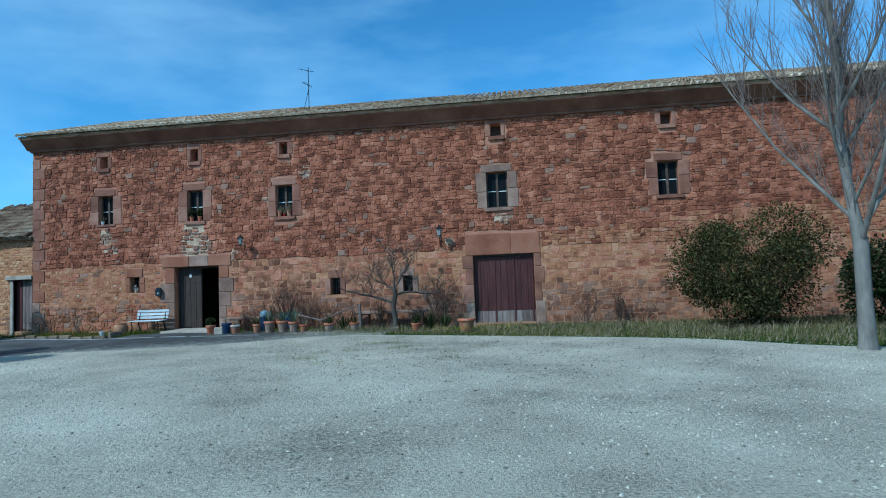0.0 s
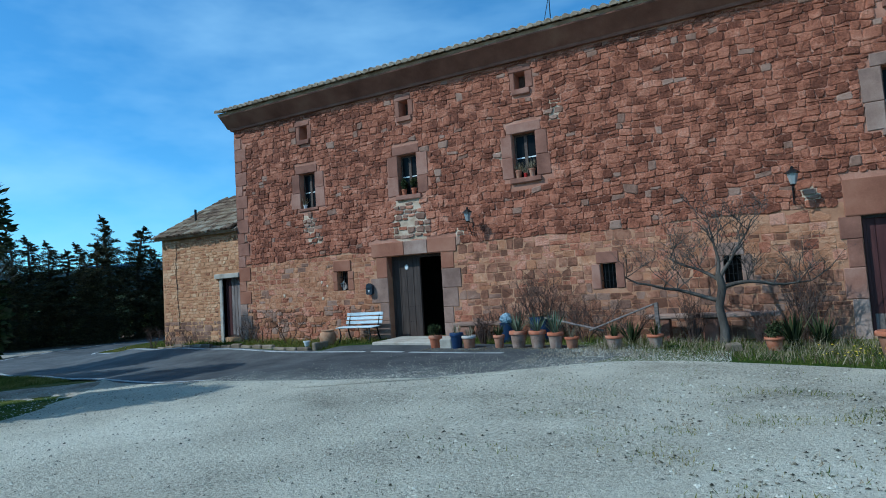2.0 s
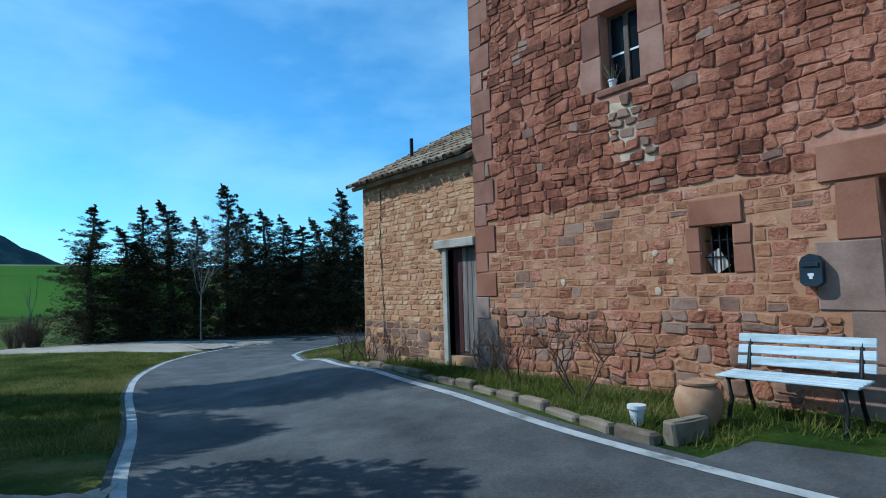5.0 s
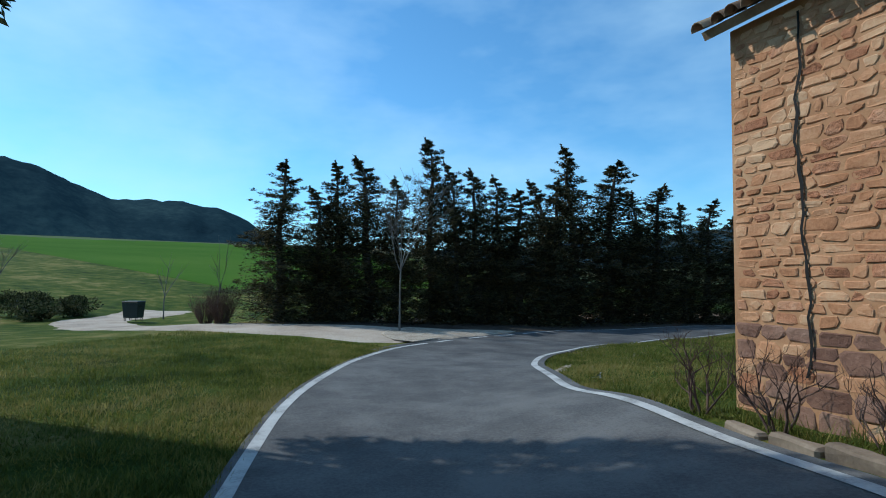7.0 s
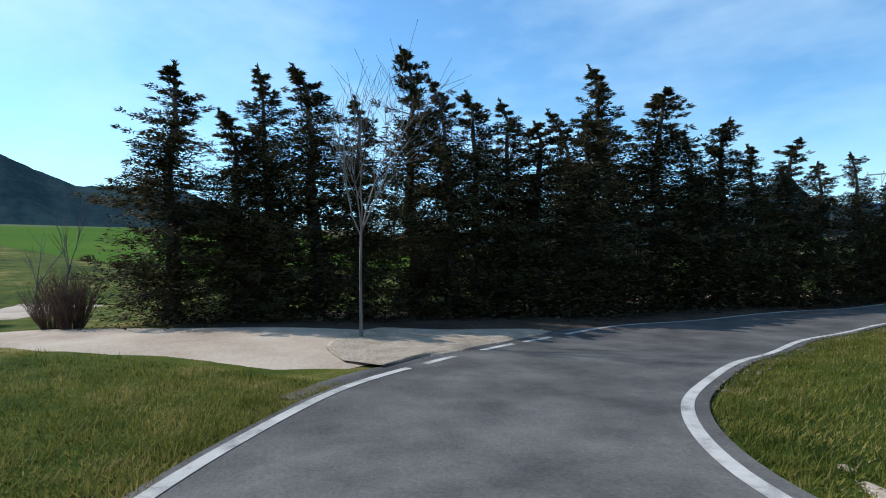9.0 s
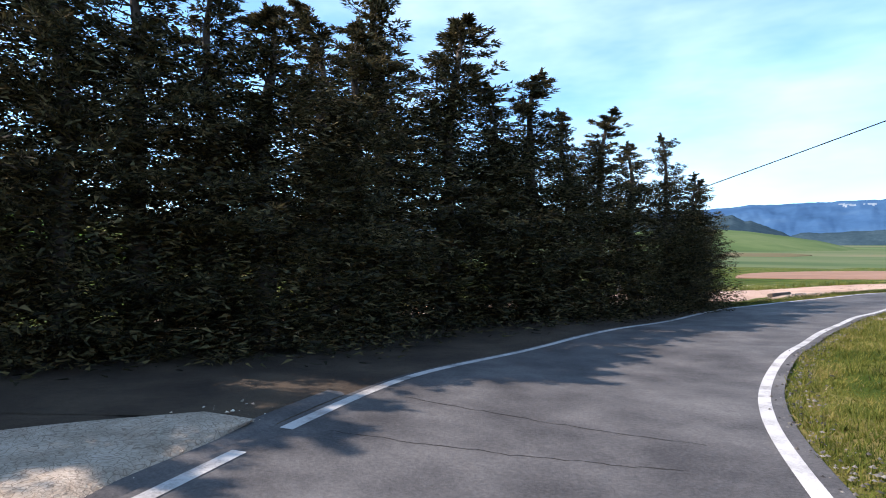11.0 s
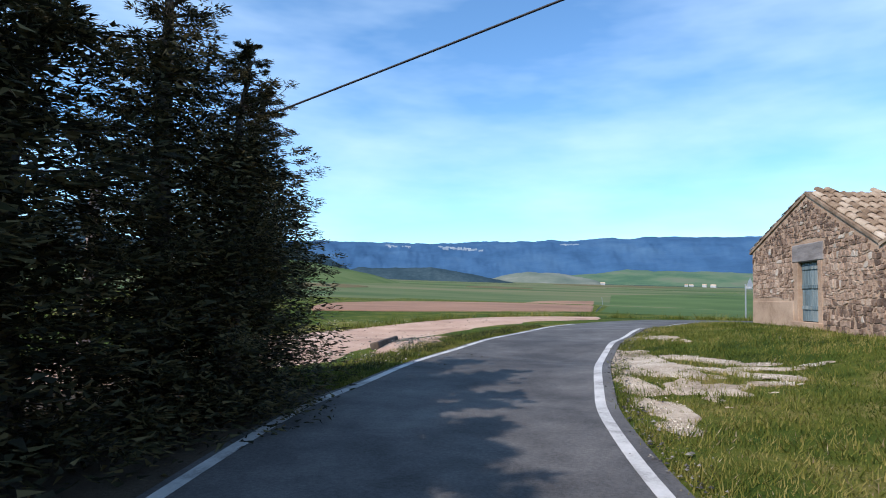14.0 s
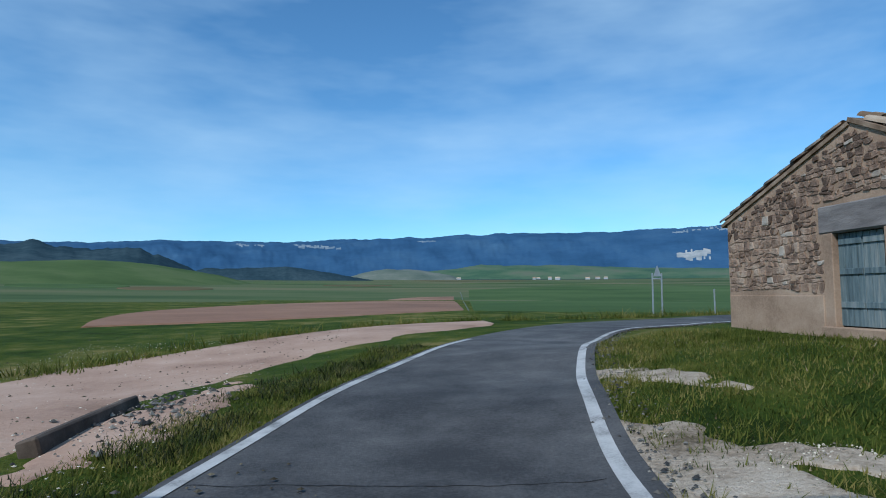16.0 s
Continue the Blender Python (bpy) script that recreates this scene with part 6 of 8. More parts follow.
board("old_board", (-9.6, 19.0, hz + .62), (-8.2, 19.0, hz + .28), .14, .035, M_GREYWOOD, "grey weathered board among the pots")
board("wooden_post", (-6.98, 18.95, hz - .1), (-7.0, 18.95, hz + .88), .1, .09, M_GREYWOOD, "short grey wooden post")
for i, (x, y, r, h, lb) in enumerate(((-10.75, 19.35, .17, .5, "blue plastic barrel behind the pots"), (-9.85, 19.4, .26, .62, "blue plastic tub holding dry stems"))):
    ob = empty("blue_barrel", (x, y, height(x, y)), 0, lb, "barrel")
    part("body", lathe([(r * .9, 0), (r, .05), (r * 1.03, h * .5), (r, h * .95), (r * .96, h)], 24), M_BLUEPL, ob)
    part("rim", lathe([(r * .99, h * .94), (r * 1.06, h * .95), (r * 1.06, h * 1.0), (r * .97, h * 1.0)], 24), M_BLUEPL, ob)
M_SACK = material("pale_blue_plastic_film", [(0.14, 0.21, 0.27), (0.27, 0.35, 0.4), (0.46, 0.51, 0.52)], 9, 40, 0.35, 0.3, 0.004)
bm = bmesh.new()
bmesh.ops.create_icosphere(bm, subdivisions=4, radius=1)
for v in bm.verts:
    c = v.co.copy()
    fold = abs(noise.noise(c * 2.1 + Vector((4, 0, 1)))) * .55 + abs(noise.noise(c * 5.5)) * .3
    v.co = Vector((c.x * .21, c.y * .17, c.z * .17 + max(0, c.z) ** 3 * .07)) * (1.12 - fold)
sack = obj("white_sack", bm, M_SACK)
sack.matrix_basis = pose(-10.75, 19.35, height(-10.75, 19.35) + .58, 0, 14, 30) @ Matrix.Diagonal((.82, .82, .75, 1))
tagged(sack, "crumpled pale blue and white plastic sack on a barrel", "sack")

# ---- the twin-gabled hut ----
M_HUTM = material("hut_mortar", [(0.2, 0.135, 0.09), (0.34, 0.24, 0.165), (0.45, 0.335, 0.24)], 1.0, 20.0, 0.95, 0.7, 0.02, fine_mix=0.6)
M_TILEHUT = material("faded_hut_tile", [(0.14, 0.095, 0.06), (0.26, 0.19, 0.13), (0.36, 0.29, 0.215), (0.44, 0.38, 0.3)], 2.0, 30.0, 0.9, 0.4, 0.006, vary=0.5, island=0.6)
hut = empty("stone_hut", (-31.15, 49.55, 0.22), 0, "small rubble stone field hut with two gables and tiled roofs", "hut")
def gable(y0, y1, ridge_y, ridge_z, eave0, eave1, hole, x0=0.0, x1=0.5):
    bm = bmesh.new()
    pr = [(y0, -0.6), (y1, -0.6), (y1, eave1), (ridge_y, ridge_z), (y0, eave0)]
    h0, h1, hz0, hz1 = hole
    def cut(x):
        o = [bm.verts.new((x, a, b)) for a, b in pr]
        d = [bm.verts.new((x, a, b)) for a, b in ((h0, -0.6), (h1, -0.6), (h1, hz1), (h0, hz1))]
        return o, d
    (o, d), (p, e) = cut(x0), cut(x1)
    for q, h, flip in ((o, d, 1), (p, e, -1)):
        for f in ((q[0], h[0], h[3], q[4]), (h[1], q[1], q[2], h[2]), (h[3], h[2], q[2], q[3], q[4])):
            bm.faces.new(f[::flip])
    for i in range(5):
        j = (i + 1) % 5
        if i:
            bm.faces.new((o[i], o[j], p[j], p[i]))
    for i in (1, 2, 3):
        j = (i + 1) % 4
        bm.faces.new((d[i], d[j], e[j], e[i]))
    bmesh.ops.recalc_face_normals(bm, faces=bm.faces)
    return bm
part("wall", gable(-3.2, 3.5, 0, 3.44, 1.85, 2.2, (-0.58, 0.5, 0.3, 1.66)), M_HUTM, hut)
part("wall", gable(-12.8, -3.203, -8.2, 3.58, 1.95, 1.85, (-6.0, -4.57, 0.2, 1.4)), M_HUTM, hut)
part("wall", boxes((0.5, 6, 3.02, 3.5, -0.6, 2.15)), M_HUTM, hut)
part("wall", boxes((0.5, 6, -12.8, -12.3, -0.6, 1.95)), M_HUTM, hut)
part("wall", boxes((6.0, 6.4, -12.8, 3.5, -0.6, 1.85)), M_HUTM, hut)
# added near-black sheet paints the gloom behind the hut doors
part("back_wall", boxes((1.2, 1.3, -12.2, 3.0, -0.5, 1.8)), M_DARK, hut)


def slope(y0, z0, y1, z1):
    bm = bmesh.new()
    roof_plane(bm, -0.04, 6.5, y0, z0, y1, z1, 0.07)
    bmesh.ops.recalc_face_normals(bm, faces=bm.faces)
    return bm


SLOPES = ((3.68, 2.14, 0, 3.45), (-3.2, 1.87, 0, 3.45), (-3.2, 1.87, -8.2, 3.59), (-13.0, 1.88, -8.2, 3.59))
for q in SLOPES:
    part("roof", slope(*q), M_TILEHUT, hut, "sagging clay tile roof")
M_LINTEL = material("weathered_grey_lintel", [(0.1, 0.09, 0.085), (0.19, 0.175, 0.165), (0.28, 0.26, 0.24)], 2.5, 25, 0.92, 0.7, 0.02, stretch=(1, .4, 1.5))
M_BLUEDOOR = material("faded_blue_planks", [(0.06, 0.09, 0.1), (0.13, 0.18, 0.19), (0.24, 0.27, 0.26)], 3, 40, 0.8, 0.4, 0.004, stretch=(6, 6, .5), vary=.3)
M_GREENDOOR = material("faded_green_planks", [(0.03, 0.08, 0.06), (0.06, 0.14, 0.11), (0.13, 0.2, 0.16)], 3, 40, 0.8, 0.4, 0.004, stretch=(6, 6, .5), vary=.3)
for (a, b, top), m, lb in (((-.58, .5, 1.66), M_BLUEDOOR, "faded blue double plank door, shut"), ((-6.0, -4.57, 1.4), M_GREENDOOR, "faded green double plank door, shut")):
    d = part("door", boxes((.13, .17, a, b, .05, top)), M_DARK, hut, lb)
    n = 8
    for i in range(n):
        w = (b - a) / n
        part("plank", boxes((.105, .132, a + i * w + .004, a + (i + 1) * w - .004, .1, top - .02), bevel=.004), m, d)
    for z in (.45, 1.0, 1.5):
        for e, f in ((a + .03, (a + b) / 2 - .02), ((a + b) / 2 + .02, b - .03)):
            part("rail", boxes((.08, .106, e, f, z - .05, z + .05), bevel=.005), m, d)
    part("lintel", boxes((-.02, .5, a - .3, b + .3, top - .01, top + .48), bevel=.03), M_LINTEL, hut, "rough grey lintel")
    for e, f in ((a - .2, a + .008), (b - .008, b + .2)):
        part("jamb", boxes((-.012, .5, e, f, -.3, top - .003), bevel=.012), M_HUTM, hut)
    part("door_sill", boxes((-.12, .5, a - .2, b + .2, -.3, .08), bevel=.015), M_HUTM, hut)
part("plaster_band", boxes((-.02, .1, .74, 3.48, -.4, .6), bevel=.01), M_HUTM, hut, "patch of grey plaster at the foot of the wall")

hut.scale = (1, .88, .96)
# ---- things by the road ----
M_BIN = material("dark_green_plastic", [(0.008, 0.016, 0.014), (0.016, 0.03, 0.026)], 2, 30, 0.5, 0.2, 0.003)
wx, wy = -50.4, 10.5
waste = empty("waste_container", (wx, wy, height(wx, wy) + .06), 65, "dark green wheeled waste container on the track", "waste container")
bm = bmesh.new()
lo = [(-.5, -.36), (.5, -.36), (.5, .36), (-.5, .36)]
a = [bm.verts.new((x, y, .18)) for x, y in lo]
b = [bm.verts.new((x * 1.16, y * 1.16, .98)) for x, y in lo]
bm.faces.new(a[::-1])
bm.faces.new(b)
for i in range(4):
    bm.faces.new((a[i], a[(i + 1) % 4], b[(i + 1) % 4], b[i]))
part("body", bm, M_BIN, waste)
part("lid", boxes((-.62, .62, -.46, .46, .985, 1.09), bevel=.05), M_BIN, waste)
for x in (-.42, .42):
    for y in (-.28, .28):
        tv, tf = [], []
        tube(tv, tf, [Vector((x - .025, y, .09)), Vector((x + .025, y, .09))], [.09] * 2, 14)
        w = new("wheel", mesh_of("wheel", tv, tf, M_IRON))
        w.parent = waste
waste.scale = (.66, .7, .85)
for x in (-.62, .62):
    part("handle", boxes((x - .02, x + .02, -.25, .25, .8, .84)), M_IRON, waste)

M_GALV = material("galvanised_steel", [(0.3, 0.33, 0.35), (0.45, 0.48, 0.5)], 5, 50, 0.5, 0.1, 0.002, metal=.5)
sx, sy = -26.6, 63.8
sign = empty("road_sign", (sx, sy, height(sx, sy)), 0, "back of a small road sign on two steel posts", "road sign")
for x in (-.2, .2):
    part("post", boxes((x - .03, x + .03, -.02, .02, -.2, 1.75), bevel=.006), M_GALV, sign)
bm = bmesh.new()
tri = [(-.17, 1.62), (.17, 1.62), (0, 2.08)]
rim = [[bm.verts.new((x, y, z)) for x, z in tri] for y in (-.04, -.022)]
bm.faces.new(rim[0])
bm.faces.new(rim[1][::-1])
for i in range(3):
    bm.faces.new((rim[0][i], rim[1][i], rim[1][(i + 1) % 3], rim[0][(i + 1) % 3]))
part("plate", bm, M_GALV, sign)
part("crosspiece", boxes((-.2, .2, -.022, .0, 1.5, 1.56), bevel=.004), M_GALV, sign)
mk = empty("marker_post", (-24.2, 63.6, height(-24.2, 63.6)), 0, "thin pale marker post by the road", "post")
part("post", boxes((-.025, .025, -.025, .025, -.2, 1.05), bevel=.006), M_GALV, mk)

# lattice power pole far off, and the wire over the road
px_, py_ = -24.7 - 115 * math.sin(radians(32.2)), 16.3 + 115 * math.cos(radians(32.2))
pole = empty("power_pole", (px_, py_, height(px_, py_)), 30, "steel lattice power pole in the fields", "power pole")
H = 13.6 - height(px_, py_)
for x in (-.45, .45):
    for y in (-.3, .3):
        tv, tf = [], []
        tube(tv, tf, [Vector((x, y, -.5)), Vector((x * .6, y * .6, H))], [.06, .05], 4)
        new("leg", mesh_of("leg", tv, tf, M_GALV)).parent = pole
tv, tf = [], []
for i in range(9):
    z0, z1 = H * i / 9, H * (i + 1) / 9
    s = -1 if i % 2 else 1
    for y in (-.3, .3):
        tube(tv, tf, [Vector((-.45 * s * (1 - .4 * z0 / H), y * .9, z0)), Vector((.45 * s * (1 - .4 * z1 / H), y * .8, z1))], [.035, .035], 4)
new("bracing", mesh_of("bracing", tv, tf, M_GALV)).parent = pole
part("cross_arm", boxes((-2.2, 2.2, -.09, .09, H - .1, H + .1)), M_GALV, pole)
for x in (-2.0, 0, 2.0):
    part("insulator", lathe([(.06, H + .1), (.1, H + .2), (.06, H + .3), (.1, H + .4), (.04, H + .5)], 8), M_GALV, pole).location = (x, 0, 0)
M_WIRE = material("black_wire", [(0.01, 0.01, 0.012), (0.02, 0.02, 0.022)], 3, 20, 0.6, 0)
A, B = Vector((-16.5, 31.7, 9.02)), Vector((-46.5, 44.4, 2.59))
tv, tf = [], []
tube(tv, tf, [A.lerp(B, i / 30) - Vector((0, 0, .25 * math.sin(math.pi * i / 30))) for i in range(31)], [.016] * 31, 6)
tagged(new("overhead_wire", mesh_of("overhead_wire", tv, tf, M_WIRE)), "black wire slung across the road", "wire")
for at, top, lb in (((-16.5, 31.7), 9.5, "tall wooden pole behind the farmhouse"), ((-46.5, 44.4), 2.7, "short wooden anchor post behind the conifers")):
    tv, tf = [], []
    tube(tv, tf, [Vector((0, 0, -.4)), Vector((0, 0, top - height(*at)))], [.12, .09], 10)
    ob = new("wooden_pole", mesh_of("wooden_pole", tv, tf, M_GREYWOOD))
    ob.matrix_basis = pose(at[0], at[1], height(*at))
    tagged(ob, lb, "pole")

def thin_line(a, b, seed, label):
    """A thin dark line across the asphalt."""
    rnd, vs, fs = random.Random(seed), [], []
    for i in range(41):
        p = Vector(a).lerp(Vector(b), i / 40) + Vector((rnd.uniform(-.02, .02), .05 * noise.noise((i * .25, seed, 0)) + rnd.uniform(-.008, .008)))
        w = .003 + .005 * rnd.random()
        z = height(p.x, p.y) + .0385
        vs += [(p.x, p.y - w, z), (p.x, p.y + w, z)]
        if i:
            fs.append((2 * i - 2, 2 * i - 1, 2 * i + 1, 2 * i))
    tagged(new("road_crack", mesh_of("road_crack", vs, fs, M_DARK, True)), label, "crack", kind="structure")


# this first line paints a wire's cast shadow on the road
thin_line((-40.1, 46.2), (-37.0, 45.7), 1, "thin dark line across the asphalt")
thin_line((-38.7, 25.0), (-36.2, 26.5), 2, "thin dark line across the asphalt")
thin_line((-39.3, 26.3), (-36.3, 27.2), 3, "thin dark line across the asphalt")
base = empty("pole_footing", (-44.9, 47.0, height(-44.9, 47.0)), 20, "concrete footing with short steel stays beside the dirt lane", "footing")
part("block", boxes((-.5, .35, -.4, .4, -.2, .22), bevel=.03), M_DRESSGREY, base)
for x, y, dx in ((-.3, .1, 0), (-.1, -.2, .12), (.1, .2, -.1)):
    tv, tf = [], []
    tube(tv, tf, [Vector((x, y, .1)), Vector((x + dx, y, 1.5))], [.025, .02], 6)
    new("stay", mesh_of("stay", tv, tf, M_GALV)).parent = base

# the slab and rubble on the verge, chalky bare ground, litter
M_DARKCONC = material("dark_weathered_concrete", [(0.035, 0.026, 0.019), (0.075, 0.056, 0.042), (0.14, 0.11, 0.085)], 2.5, 25, 0.92, 0.7, 0.02)
slab = obj("concrete_slab", boxes((-1.1, 1.1, -.1, .1, -.1, .12), bevel=.02), M_DARKCONC)
slab.matrix_basis = pose(-41.6, 48.5, height(-41.6, 48.5), -16, 0, 88)
tagged(slab, "long broken concrete slab lying at the edge of the dirt lane", "slab")


def bareness(x, y, cx, cy, rx, ry, turn, seed):
    """Below nought where the ground is bare."""
    ca, sa = math.cos(radians(turn)), math.sin(radians(turn))
    u, v = ((x - cx) * ca + (y - cy) * sa) / rx, (-(x - cx) * sa + (y - cy) * ca) / ry
    return math.hypot(u, v) - 1 + .75 * noise.noise((x * 1.1, y * 1.1, seed)) + .5 * noise.noise((x * 3.3, y * 3.3, seed + 3))


def bare_patch(cx, cy, rx, ry, turn, seed, label, mat, rise=.022):
    """Bare ground showing through the grass in a ragged shape."""
    vs, fs, idx, n = [], [], {}, 46
    ca, sa = math.cos(radians(turn)), math.sin(radians(turn))
    for i in range(n):
        for j in range(n):
            u, v = 2.8 * i / (n - 1) - 1.4, 2.8 * j / (n - 1) - 1.4
            x, y = cx + rx * u * ca - ry * v * sa, cy + rx * u * sa + ry * v * ca
            e = bareness(x, y, cx, cy, rx, ry, turn, seed)
            if e < .5:
                idx[i, j] = len(vs)
                vs.append((x, y, height(x, y) + rise - .022 + max(-.09, min(.022, -.22 * e))))
    for i in range(n - 1):
        for j in range(n - 1):
            q = [(i, j), (i + 1, j), (i + 1, j + 1), (i, j + 1)]
            if all(k in idx for k in q):
                fs.append(tuple(idx[k] for k in q))
    return tagged(new("bare_ground", mesh_of("bare_ground", vs, fs, mat)), label, "ground", kind="structure")


CHALKY = ((-36.4, 44.9, 2.6, .66, 98, 3), (-35.3, 48.8, 1.3, .3, 112, 13), (-30.3, 21.2, .8, .11, -38, 11))
# broken streaks of chalk running from the bend towards the hut and along the kerb
CHALKY += ((-35.51, 45.60, 0.53, 0.22, -44, 70), (-35.03, 44.88, 0.53, 0.2, -44, 71), (-34.39, 44.48, 0.55, 0.18, -7, 72), (-35.59, 43.90, 0.64, 0.22, -28, 73), (-34.78, 44.00, 0.58, 0.14, -6, 74), (-34.87, 43.16, 0.42, 0.2, -26, 75), (-35.04, 42.56, 0.35, 0.18, -10, 76), (-33.83, 44.14, 0.35, 0.12, 8, 77), (-36.86, 42.96, 0.77, 0.22, -86, 78), (-36.90, 41.61, 0.72, 0.24, -81, 79), (-36.94, 40.55, 0.35, 0.18, -75, 80))
for p in CHALKY:
    bare_patch(*p, "chalky bare ground beside the road bend", M_CHALK)
bare_patch(-17.8, 12.8, 3.0, .95, 14, 31, "trodden earth between the gravel and the grass", M_CHALK, .033)
bare_patch(-41.0, 48.6, 1.9, .5, 80, 9, "stony bare ground on the verge", M_DIRT)
rnd = random.Random(77)
lit = [(rnd.uniform(-.1, .1), rnd.uniform(-.08, .08), rnd.uniform(.02, .13)) for _ in range(9)]
ob = new("paper_litter", mesh_of("paper_litter", lit, [(0, 1, 2), (2, 3, 4), (4, 5, 6), (6, 7, 8), (1, 4, 7)], M_WHITE, True))
ob.matrix_basis = pose(-27.7, 20.15, height(-27.7, 20.15) + .04) @ Matrix.Scale(1.35, 4)
tagged(ob, "scrap of crumpled white paper in the grass", "litter")

M_CLOD = material("dark_clods", [(0.03, 0.025, 0.016), (0.07, 0.06, 0.04), (0.14, 0.12, 0.08)], 3.0, 30.0, 0.95, 0.3, island=1.0)
M_ASPHALTBITS = material("crumbled_asphalt", [(0.03, 0.03, 0.03), (0.09, 0.085, 0.075), (0.2, 0.19, 0.165)], 3.0, 30.0, 0.9, 0.3, island=1.0)
# ---- roof tiles, grass, loose stones ----
def tile_rows(parent, x0, x1, y0, z0, y1, z1, pitch, fronts, seed, run=.42, mat=None, plugs=False):
    """Curved cover tiles over channels: the lowest two of each row as parts, the rest joined."""
    rnd = random.Random(seed)
    up = Vector((0, y1 - y0, z1 - z0))
    ln = up.length
    up.normalize()
    nrm = Vector((0, -up.z, up.y)) if up.y > 0 else Vector((0, up.z, -up.y))
    if nrm.z < 0:
        nrm = -nrm
    gv, gf, made = [], [], 0
    pv, pf = [], []

    def tile(c, r, length, lift0, lift1, flip=1):
        vs, fs = [], []
        n = 6
        for s, (u, l, k) in enumerate(((0, lift0, 1.0), (length, lift1, .86))):
            for t in (1.0, .88):
                for i in range(n + 1):
                    a = math.pi * i / n
                    vs.append(c + up * u + Vector((-r * k * t * math.cos(a), 0, 0)) + nrm * (l + flip * r * k * t * 1.0 * math.sin(a)))
        m = n + 1
        for i in range(n):
            fs += [(i, i + 1, 2 * m + i + 1, 2 * m + i), (m + i, 3 * m + i, 3 * m + i + 1, m + i + 1), (i, m + i, m + i + 1, i + 1)]
        return vs, fs
    count = int((x1 - x0) / pitch)
    for j in range(count):
        x = x0 + pitch * (j + .5) + rnd.uniform(-.012, .012)
        k, d = 0, -.13 + rnd.uniform(-.03, .03)
        while d < ln - .34:
            c = Vector((x + rnd.uniform(-.01, .01), y0, z0)) + up * d
            vs, fs = tile(c, pitch * .43, run + .06, .035 + rnd.uniform(0, .012), .02)
            if k < fronts and made < 300:
                ob = new("tile", mesh_of("tile", vs, fs, mat or M_TILE))
                ob.parent = parent
                made += 1
            else:
                q = len(gv)
                gv += vs
                gf += [tuple(i + q for i in f) for f in fs]
            k, d = k + 1, d + run
        if plugs:
            e = Vector((x, y0, z0)) + up * (-.15) + nrm * .035
            n0 = len(pv)
            pv.extend([e + up * (.02 * rnd.random())] + [e + Vector((-pitch * .37 * math.cos(math.pi * i / 6), 0, 0)) + nrm * pitch * .37 * math.sin(math.pi * i / 6) for i in range(7)])
            pf.extend((n0, n0 + i + 2, n0 + i + 1) for i in range(6))
        c = Vector((x + pitch * .5, y0, z0)) + up * (-.03)
        vs, fs = tile(c, pitch * .36, .8, .1, .1, -1)
        q = len(gv)
        gv += vs
        gf += [tuple(i + q for i in f) for f in fs]
    ob = new("tiles", mesh_of("tiles", gv, gf, mat or M_TILE))
    ob.parent = parent
    ob["kind"] = "stuff"
    if plugs:
        ob = new("tile_mortar", mesh_of("tile_mortar", pv, pf, M_LIME))
        ob.parent = parent
        ob["kind"], ob["label"] = "stuff", "pale mortar in the mouths of the eaves tiles"


tile_rows(farmhouse, HOUSE[0] - .25, HOUSE[1] + .2, FY - .46, 8.07, FY + 5.8, 10.34, .235, 2, 3, plugs=True)
tile_rows(store, STORE[0] - .2, STORE[1], FY - .12, 4.02, FY + 3.4, 5.93, .22, 3, 4, mat=M_TILEOLD)
for k, (y0, z0, y1, z1) in enumerate(SLOPES):
    tile_rows(hut, .0, 6.45, y0, z0 + .07, y1, z1 + .07, .22, 1, 50 + k, mat=M_TILEHUT)
def scatter_blades(name, points, h0, h1, seed, mat, label, width=.0065, lean=1.5):
    """Grass blades, each a thin pointed leaf, in one object."""
    rng = np.random.default_rng(seed)
    p = np.array(points, float)
    n = len(p)
    a = rng.uniform(0, 2 * math.pi, n)
    h = rng.uniform(h0, h1, n) * (0.6 + 0.8 * rng.random(n)) * np.array([.85 + .7 * noise.noise((q[0] * 1.6, q[1] * 1.6, 6)) + .4 * noise.noise((q[0] * 6, q[1] * 6, 2)) for q in p])
    w = width * rng.uniform(.6, 1.4, n)
    s = np.stack([np.cos(a), np.sin(a), 0 * a], 1) * w[:, None]
    o = np.stack([np.cos(a + 1.3), np.sin(a + 1.3), 0 * a], 1) * (h * lean * rng.random(n))[:, None]
    top = p + o + np.stack([0 * h, 0 * h, h], 1)
    v = np.stack([p - s, p + s, top], 1).reshape(-1, 3)
    me = bpy.data.meshes.new(name)
    me.from_pydata(v.tolist(), [], np.arange(3 * n).reshape(-1, 3).tolist())
    me.materials.append(mat)
    return tagged(new(name, me), label, "grass", kind="stuff")


def lattice_height(pts):
    """Heights for many places at once."""
    c = np.array(CONTROL)
    out = np.zeros(len(pts))
    for i in range(0, len(pts), 20000):
        q = pts[i:i + 20000]
        w = 1 / ((q[:, None, 0] - c[None, :, 0]) ** 2 + (q[:, None, 1] - c[None, :, 1]) ** 2 + 2.0) ** 1.5
        out[i:i + 20000] = (w * c[None, :, 2]).sum(1) / w.sum(1)
    return out


